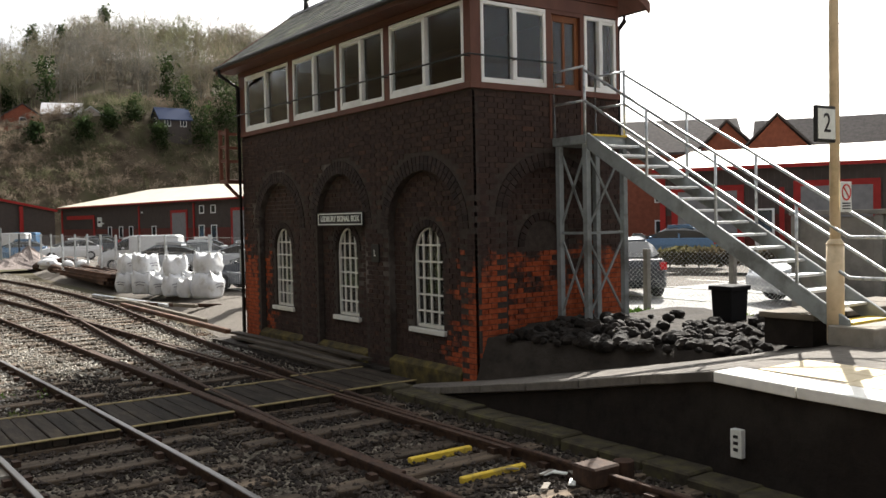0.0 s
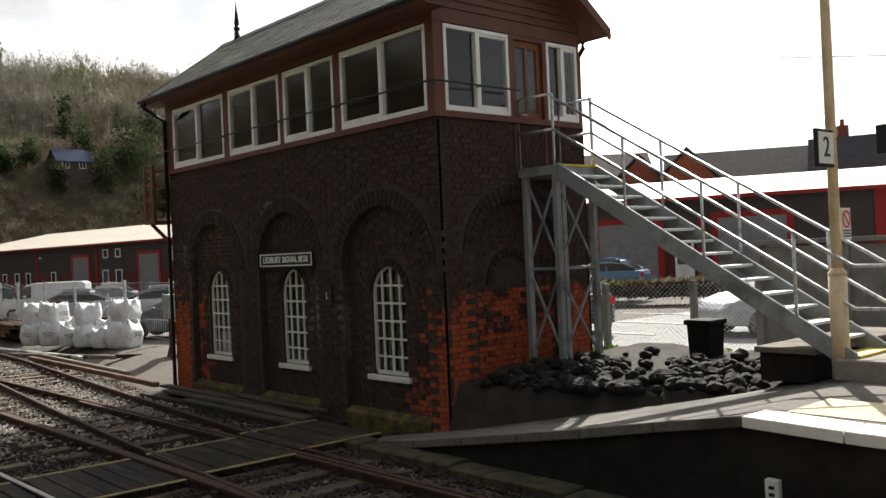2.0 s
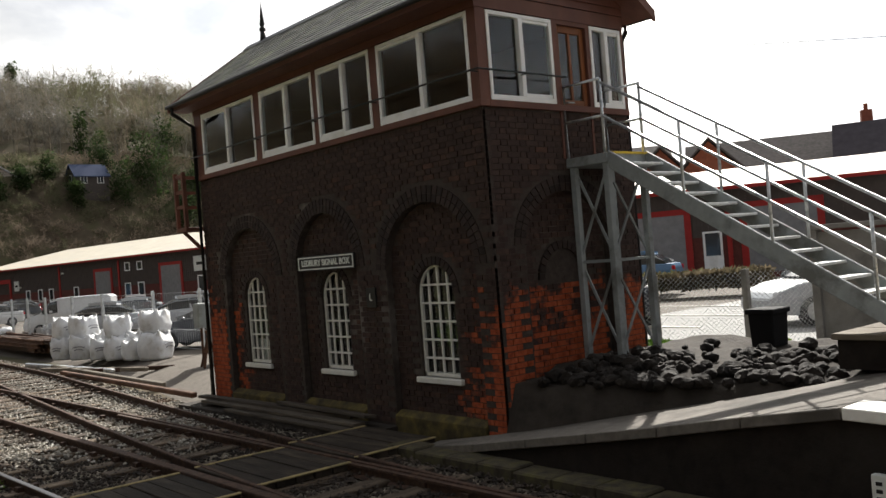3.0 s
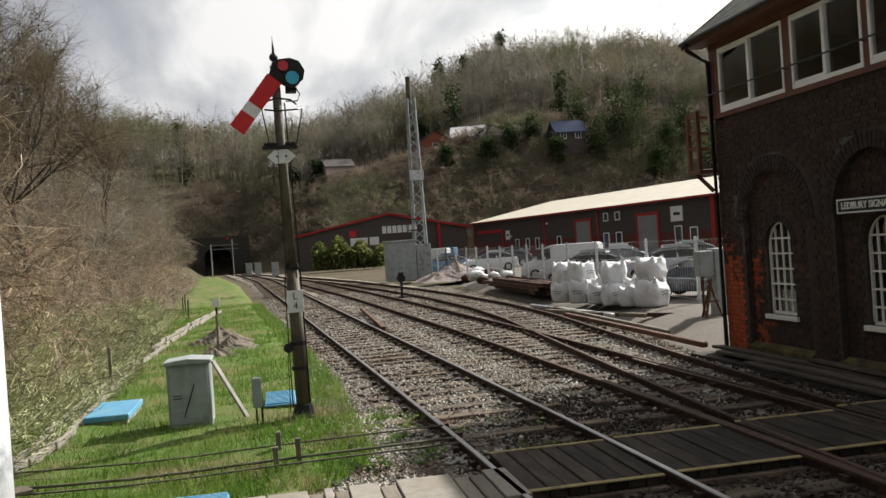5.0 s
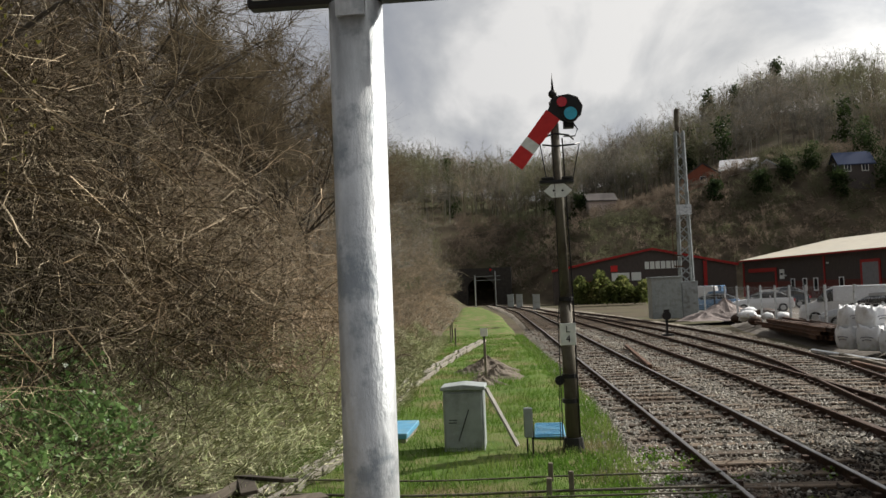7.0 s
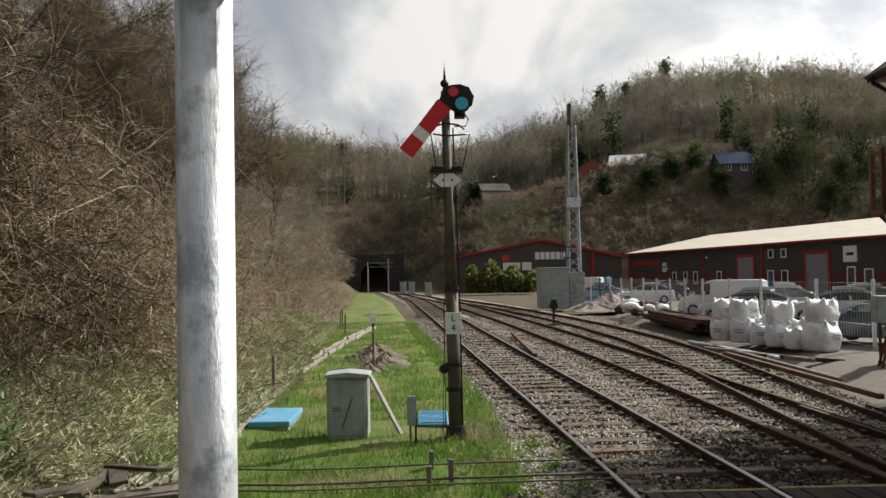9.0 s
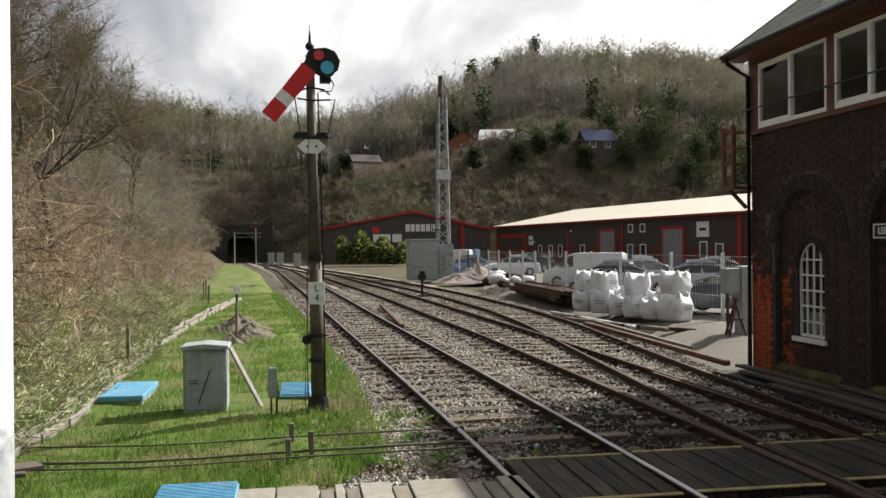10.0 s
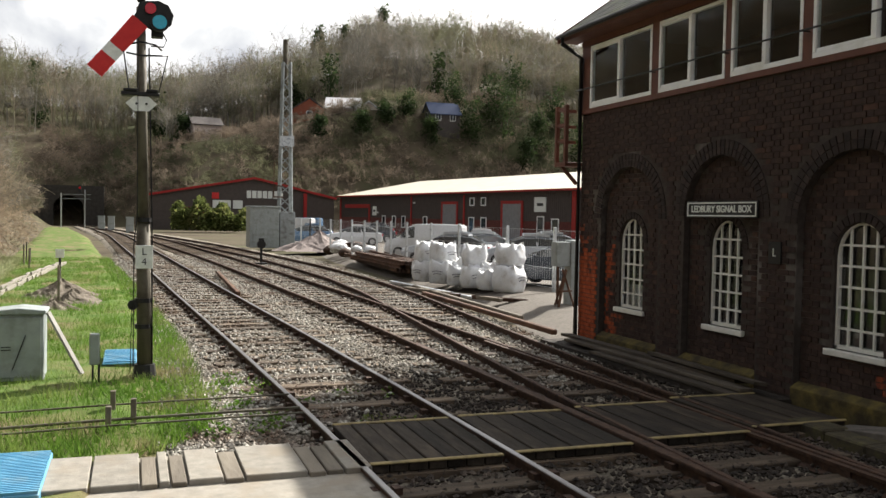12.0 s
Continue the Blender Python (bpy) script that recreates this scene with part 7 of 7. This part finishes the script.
def car(x, y, z, turn, paint, label, van=False):
    c = thing("van" if van else "car", label, "van" if van else "car", group="parked vehicles")
    c.matrix_basis = pose(x, y, z, 0, 0, turn)
    hw = 0.88

    def sec(px, lo, hi, w, inset=0.06):
        return [(px, -w, lo), (px, w, lo), (px, w + 0.02, (lo + hi) * 0.55), (px, w - inset, hi), (px, -w + inset, hi), (px, -w - 0.02, (lo + hi) * 0.55)]
    if van:
        body = [(-2.15, 0.45, 0.75, 0.78), (-2.1, 0.25, 1.75, 0.86), (-1.9, 0.22, 1.85, 0.88), (0.4, 0.22, 1.85, 0.88), (0.75, 0.22, 1.72, 0.87), (1.35, 0.22, 1.12, 0.87), (2.0, 0.24, 0.95, 0.82), (2.15, 0.35, 0.70, 0.70)]
        glass = [(0.45, 1.12, 1.72, 0.90), (0.8, 1.10, 1.64, 0.90), (1.2, 1.08, 1.24, 0.89)]
    else:
        body = [(-2.12, 0.45, 0.80, 0.70), (-2.0, 0.27, 0.98, 0.82), (-1.2, 0.22, 1.0, 0.87), (0.7, 0.22, 0.98, 0.87), (1.5, 0.24, 0.90, 0.84), (2.0, 0.27, 0.74, 0.76), (2.14, 0.4, 0.6, 0.6)]
        glass = [(-1.75, 0.97, 1.02, 0.70), (-1.25, 0.97, 1.38, 0.72), (-0.6, 0.97, 1.46, 0.74), (0.15, 0.97, 1.43, 0.74), (1.05, 0.96, 1.0, 0.72)]
    part("body", loft([sec(*b) for b in body]), paint, c, bevel=0.03)
    part("window", loft([sec(*g, 0.12 if not van else 0.03) for g in glass]), M_CARGLASS, c, "dark car glass")
    if not van:
        part("roof", loft([sec(-1.1, 1.36, 1.43, 0.60, 0.02), sec(-0.6, 1.42, 1.49, 0.63, 0.02), sec(0.1, 1.41, 1.47, 0.62, 0.02)]), paint, c, bevel=0.02)
        for px in (-0.5,):
            for sy in (-1, 1):
                part("pillar", Mesh().bar((px, sy * 0.80, 0.97), (px + 0.05, sy * 0.655, 1.43), 0.08, 0.04), paint, c)
    for px in (-1.3, 1.32):
        for sy in (-1, 1):
            w = part("wheel", Mesh().tube((px, sy * (hw - 0.18), 0.31), (px, sy * (hw + 0.03), 0.31), 0.31, 0.31, 22), M_TYRE, c, "black tyre", bevel=0.02)
            part("rim", Mesh().tube((px, sy * (hw + 0.02), 0.31), (px, sy * (hw + 0.045), 0.31), 0.20, 0.18, 10), M_RIM, w)
    for sy in (-1, 1):
        part("headlight", Mesh().ball((1.93, sy * 0.60, 0.70 if not van else 0.82), 0.13, 0.6), M_LAMPCLEAR, c, smooth=True)
        part("tail_light", Mesh().box(-2.14, sy * 0.70 - 0.08, 0.72, -2.02, sy * 0.70 + 0.08, 0.9), M_REDLENS, c)
        part("wing_mirror", Mesh().ball((0.75, sy * 0.97, 1.02 if not van else 1.2), 0.09, 0.7), paint, c, smooth=True)
    return c


for x, y, turn, p, lab, van in ((7.5, 58, 172, "white", "white saloon car in the yard", False), (6.8, 38.5, 150, "white", "white small van parked in the yard", True), (8.6, 36.0, 155, "silver", "silver hatchback parked behind the sacks", False),
                                (5.9, 32.5, 150, "silver", "pale silver car parked behind the sacks", False), (9.0, 30.5, 160, "silver", "silver estate car in the yard", False), (11.5, 70, 165, "silver", "silver car in front of the long shed", False),
                                (16.0, 84, 160, "dark", "dark car in front of the long shed", False), (11.5, 100, 150, "blue", "blue and white van by the warehouse", True), (9.0, 92, 150, "white", "white van by the warehouse", True), (11.0, 66, 165, "dark", "dark car in the yard", False), (5.6, 19.8, 135, "dark", "dark grey car parked behind the mesh fence", False),
                                (4.4, 60.5, 165, "blue", "blue car beside the gravel heap", False), (12.5, 46, 160, "white", "white car in the yard", False), (13.5, 38, 160, "silver", "grey car in the yard", False)):
    car(x, y, 0.0, turn, PAINT[p], lab, van)
car(9.4, 6.4, 0.35, 60, PAINT["dark"], "dark small car in the car park")
car(11.3, 0.9, 0.35, 150, PAINT["silver"], "silver car in the car park")
car(24.0, 16.5, 0.35, 110, PAINT["blue"], "blue car beside the shed")

M_SACK = material("woven_white_sack", [(0.56, 0.57, 0.59), (0.74, 0.75, 0.76)], 5, 0.7, bump=0.5, bump_scale=9, stain=(0.45, 0.44, 0.42), stain_scale=2.5)
M_STRAP = plain("grey_strap", (0.20, 0.20, 0.22), 0.8)


def sack(x, y, z, h, w, turn, seed):
    """A filled bulk bag: bulging sides, pinched top corners with lifting loops."""
    q = random.Random(seed)
    b = thing("bulk_sack", "filled white woven bulk sack standing in the yard", "sack", group="bulk sacks")
    b.matrix_basis = pose(x, y, z, 0, 0, turn)
    bm = bmesh.new()
    bmesh.ops.create_cube(bm, size=1)
    bmesh.ops.subdivide_edges(bm, edges=bm.edges[:], cuts=7, use_grid_fill=True)
    off = Vector((q.uniform(-9, 9), q.uniform(-9, 9), 0))
    for v in bm.verts:
        p = v.co.copy()
        u = p.z + 0.5
        bul = 1 + 0.10 * math.sin(math.pi * min(1, u * 1.05)) - 0.10 * max(0, u - 0.8) * 4
        rnd_ = 1 - 0.17 * (abs(2 * p.x) * abs(2 * p.y)) ** 3
        crease = 0.10 * noise.noise(p * 3 + off) + 0.07 * noise.noise(p * 8 + off)
        top = 0.11 * max(0, u - 0.85) * 6 * ((abs(2 * p.x) * abs(2 * p.y)) ** 2 - 0.25) + 0.16 * noise.noise(p * 3.5 + off)
        v.co = Vector((p.x * w * (bul * rnd_ + crease), p.y * w * (bul * rnd_ + crease), u * h + (top if u > 0.8 else 0)))
    me = bpy.data.meshes.new("bag")
    bm.to_mesh(me)
    bm.free()
    me.materials.append(M_SACK)
    me.shade_smooth()
    part("bag", me, M_SACK, b)
    for sx in (-1, 1):
        for sy in (-1, 1):
            cx, cy = sx * w * 0.38, sy * w * 0.38
            part("loop", Mesh().pipe([(cx, cy, h * 0.9), (cx * 1.02, cy * 1.08, h * 1.02 + q.uniform(0, 0.10)), (cx * 0.8, cy * 0.9, h * 1.04 + q.uniform(0, 0.08)), (cx * 0.7, cy * 0.75, h * 0.9)], 0.022, 5), M_SACK, b, "white lifting loop")
    for z, ww in ((0.62, 0.27), (0.50, 0.20)):
        pts = [(ww * w * k / 4, -w * (0.60 - 0.035 * (k / 4) ** 2), h * (z - 0.05 * (k / 4) ** 2)) for k in range(-4, 5)]
        part("printed_band", Mesh().pipe(pts, 0.014, 5), M_STRAP, b, "dark printed band")
    return b


row = [(1.45, 22.3), (1.75, 21.4), (2.0, 20.5), (2.2, 19.6), (2.4, 18.7), (2.72, 17.9)]
for i, (x, y) in enumerate(row):
    sack(x, y, 0, (0.66, 0.7, 0.62, 0.68, 0.58, 0.76)[i], (0.7, 0.72, 0.66, 0.72, 0.64, 0.82)[i], -60 + i * 19, i)
    sack(x + 0.35, y + 1.0, 0, 0.8, 0.78, 20 + i * 7, i + 30)
    if i in (0, 1, 3, 5):
        sack(x + 0.15, y + 0.3, 0.66 if i < 5 else 0.76, 0.66, 0.74, 25 * i, i + 60)

rr = random.Random(2)
for k in range(26):
    lvl = k // 9
    x = 1.75 + 0.13 * (k % 9) + rr.uniform(-0.06, 0.06) + 0.1 * lvl
    y = 26.5 + rr.uniform(-0.7, 0.7)
    a = math.radians(-3 + rr.uniform(-4, 4))
    L = rr.uniform(7, 11)
    z = 0.07 + 0.16 * lvl
    single("scrap_rail", Mesh().box(-0.065, 0, -0.07, 0.065, L, -0.05, Matrix.Translation((x, y, z)) @ Matrix.Rotation(a, 4, "Z")).box(-0.012, 0, -0.05, 0.012, L, 0.04, Matrix.Translation((x, y, z)) @ Matrix.Rotation(a, 4, "Z")).box(-0.035, 0, 0.04, 0.035, L, 0.075, Matrix.Translation((x, y, z)) @ Matrix.Rotation(a, 4, "Z")),
           M_RUST if k % 3 else M_ORANGE_RUST, "rusty brown scrap rail lying in a stack", "rail", "scrap rails")
for x, y, L, turn, mat, lab in ((-5.35, 18.6, 9.0, 1.5, M_ORANGE_RUST, "spare rusty rail lying between the tracks"), (-0.15, 9.0, 9, 1, M_ORANGE_RUST, "rusty rail lying beside the siding"), (0.25, 11.5, 9, 1.5, M_TIMBER, "pale timber baulk beside the siding"), (0.9, 16.5, 6, -6, M_GALV, "grey steel channel lying on the yard"), (1.5, 15.6, 4.5, -20, M_TIMBER, "timber baulk lying on the yard"), (2.1, 15.2, 3.0, -35, M_RUST, "rusty girder lying before the sacks")):
    single("loose_beam", Mesh().box(-0.07, 0, -0.06, 0.07, L, 0.05, Matrix.Translation((x, y, -0.03)) @ Matrix.Rotation(math.radians(-turn), 4, "Z")), mat, lab, "beam", "loose beams", bevel=0.02)
M_GRAVEL = material("pinkish_gravel", [(0.20, 0.165, 0.15), (0.33, 0.28, 0.26)], 12, 0.95, bump=0.8)


heap("gravel_heap", 3.2, 49.5, -0.08, 2.0, 1.25, M_GRAVEL, "heap of pinkish gravel in the yard", 5)
for k in range(16):
    tagged(rock("rubble_bag", (3.2 + rr.uniform(-0.7, 0.9), 40.5 + rr.uniform(-2.0, 3.5), 0.2 + rr.uniform(0, 0.35)), rr.uniform(0.25, 0.5), M_SACK if k % 3 else M_RUST, seed=k + 200, squash=0.6), "torn white rubble bag on the scrap heap" if k % 3 else "rusty lump on the scrap heap", "rubble", "scrap heap")

# yard fence
yf = thing("yard_fence", "galvanised mesh yard fence with steel posts", "fence")
FY = [(2.6, 70), (3.6, 48), (3.5, 39), (3.3, 30.6), (3.7, 25), (4.2, 21.5), (4.2, 17.8), (4.0, 12.0)]
pp_ = []
for (x0, y0), (x1, y1) in zip(FY, FY[1:]):
    k = max(1, round(math.hypot(x1 - x0, y1 - y0) / 2.6))
    pp_ += [(x0 + (x1 - x0) * i / k, y0 + (y1 - y0) * i / k) for i in range(k)]
for i, (x, y) in enumerate(pp_):
    part("post", Mesh().box(x - 0.045, y - 0.045, -0.1, x + 0.045, y + 0.045, 2.0), M_GALV if i != 6 else M_BLACK, yf, bevel=0.006)
net = Mesh()
for (x0, y0), (x1, y1) in zip(pp_, pp_[1:]):
    for z in (0.1, 0.7, 1.3, 1.9):
        net.bar((x0, y0, z), (x1, y1, z), 0.012)
    for i in range(1, 22):
        f = i / 22
        x, y = x0 + (x1 - x0) * f, y0 + (y1 - y0) * f
        net.bar((x, y, 0.1), (x, y, 1.9), 0.003)
part("mesh_panel", net, M_GALV, yf, "fine grey wire mesh", kind="stuff")
yc = thing("yard_cabinet", "tall grey steel cabinet standing in the yard", "cabinet", (2.75, 13.9, -0.05))
part("body", Mesh().box(0, 0, 0, 0.42, 0.42, 1.75), M_CABINET, yc, bevel=0.015)
part("side_box", Mesh().box(-0.4, 0.05, 1.05, -0.005, 0.4, 1.7), M_CABINET, yc, bevel=0.012)
part("leg", Mesh().box(-0.3, 0.2, 0, -0.25, 0.25, 1.05), M_ORANGE_RUST, yc)
rt = thing("rusty_trestle", "rusty red iron trestle on the yard", "trestle", (2.1, 13.3, 0))
for a, b in (((0, 0, 0), (0.3, 0.2, 0.95)), ((0.45, 0, 0), (0.2, 0.2, 0.95)), ((0.1, 0.4, 0), (0.3, 0.2, 0.95))):
    part("leg", Mesh().bar(a, b, 0.05), M_ORANGE_RUST, rt)
part("bar", Mesh().bar((0.05, 0.05, 0.4), (0.42, 0.1, 0.4), 0.04), M_ORANGE_RUST, rt)
# ground frame signal between the tracks
gs = thing("ground_signal", "small black ground signal beside the siding", "signal", (-2.55, 34.5, -0.1))
part("post", Mesh().box(-0.05, -0.05, 0, 0.05, 0.05, 0.75), M_BLACK, gs)
part("head", Mesh().tube((0, -0.1, 0.92), (0, 0.1, 0.92), 0.2, n=14).box(-0.12, -0.08, 1.05, 0.12, 0.08, 1.2), M_BLACK, gs)
part("foot", Mesh().box(-0.25, -0.2, 0, 0.25, 0.2, 0.08), M_BLACK, gs)
# road marks of the car park
for k in range(4):
    single("bay_line", Mesh().box(6.5 + 2.6 * k, 3.2, 0.355, 6.6 + 2.6 * k, 8.0, 0.372), M_COPING, "white painted parking bay line", "road marking", "bay lines", kind="structure")

# evergreen hedge before the warehouse
def hedge_place(n):
    a = rng.uniform(0, 1, n)
    return np.stack([-0.5 + 9.5 * a - 3, 110 + rng.normal(0, 1.0, n), rng.uniform(0, 1, n) ** 0.8 * (3.6 - 2.4 * np.abs(a - 0.35) + 0.7 * np.sin(a * 21))], 1)


M_HEDGE = material("hedge_leaves", [(0.05, 0.075, 0.02), (0.11, 0.13, 0.04), (0.16, 0.15, 0.06)], 0.5, 0.8, bump=0, vary=0.4, island=True, spec=0.1, thin=0.45)
single("hedge", leaves(5200, hedge_place, 0.45, "h").data("hedge", M_HEDGE), M_HEDGE, "olive green bushes before the warehouse", "hedge", kind="stuff")


def verge_place(n):
    y = rng.uniform(-0.9, 2.5, n)
    x = 4.4 + rng.random(n) * 0.8 - 0.35 * y
    return np.stack([x, y, 0.5 + 0.12 * rng.random(n)], 1)


single("verge_weeds", leaves(2500, verge_place, 0.12, "w").data("verge_weeds", M_BLADE), M_BLADE, "rough green weeds below the fence", "weeds", kind="stuff")


def bed_place(n):
    y = rng.uniform(10, 14.5, n)
    return np.stack([20.5 + rng.random(n) * 2.0 + (14 - y) * 0.5, y, 0.4 + rng.random(n) * 0.55], 1)


single("shrub_bed", leaves(5000, bed_place, 0.25, "b").data("shrub_bed", M_TWIG), M_TWIG, "brown winter shrubs in a kerbed bed", "shrubs", kind="stuff")

# old timbers along the foot of the signal box
for i, (x0, y0, y1, z, tilt) in enumerate(((-0.28, 3.0, 8.0, 0.06, 3), (-0.5, 2.6, 7.6, 0.02, 2), (-0.72, 2.4, 6.4, -0.03, 4), (-0.36, 2.5, 5.2, 0.12, 9))):
    single("old_board", Mesh().box(-0.11, 0, -0.025, 0.11, y1 - y0, 0.025, Matrix.Translation((x0, y0, z)) @ Matrix.Rotation(math.radians(1.5 - i), 4, "Z") @ Matrix.Rotation(math.radians(tilt), 4, "Y")), M_OLDBOARD, "warped grey timber board along the wall foot", "board", "old boards", bevel=0.006)
single("foot_earth", Mesh().box(-0.8, 2.3, -0.3, 0.0, 8.3, -0.06), M_DARKEARTH, "dark earth strip at the wall foot", "ground", kind="structure")
# yellow-edged crossing timbers near the platform
for y in (-2.45, -3.35):
    single("marked_timber", Mesh().box(-2.78, y - 0.035, -0.14, -1.98, y + 0.035, -0.07), M_YELLOW2, "sleeper end painted bright yellow", "timber", "marked timbers", bevel=0.01)
pm = thing("point_machine", "black cast point rodding box between the rails", "point machine", (-2.0, -4.35, -0.12))
part("case", Mesh().box(0, 0, 0, 0.35, 0.3, 0.2), M_RUST, pm, bevel=0.02)
part("cover", Mesh().tube((0.5, 0.1, 0.0), (0.5, 0.1, 0.18), 0.1, n=12), M_RUST, pm)
for k in range(9):
    single("litter_scrap", Mesh().box(-0.1, -0.03, 0, 0.1, 0.03, 0.012, pose(-2.0 + rr.uniform(-0.4, 0.5), -3.7 + rr.uniform(-0.5, 0.4), -0.09 + 0.01 * k / 9, rr.uniform(-8, 8), 0, rr.uniform(0, 180))), M_WHITEARM if k % 2 else M_SLAB, "pale broken scrap lying on the ballast", "litter", "litter scraps")

# point rodding and check rails
for off in (-0.67, 0.67):
    pth = [p + Vector((0, 0, -0.005)) for p in rail_path(TRACK_2, off, -3, 8)]
    single("check_rail", raw("check_rail", *sweep(pth, WEB), M_RUST), M_RUST, "dull rusty check rail inside the running rail", "rail", "check rails")

# single bricks of the weathered corner
for a, b, z, d in BRICK_LATER:
    me = Mesh()
    brick_box(me, a, b, z, d, False, 0.0)
    part("brick", raw("brick", me.v, me.f, M_BRICK), M_BRICK, wall_end)

for z0, z1 in ((12.6, 11.4), (9.9, 9.6)):
    pts = [(20 + 3.5 * k, 14 - 3.0 * k, z0 + (z1 - z0) * k / 10 - 0.25 * math.sin(math.pi * k / 10)) for k in range(11)]
    single("overhead_wire", Mesh().pipe(pts, 0.014, 5), M_BLACK, "thin black overhead wire crossing the sky", "wire", "overhead wires")
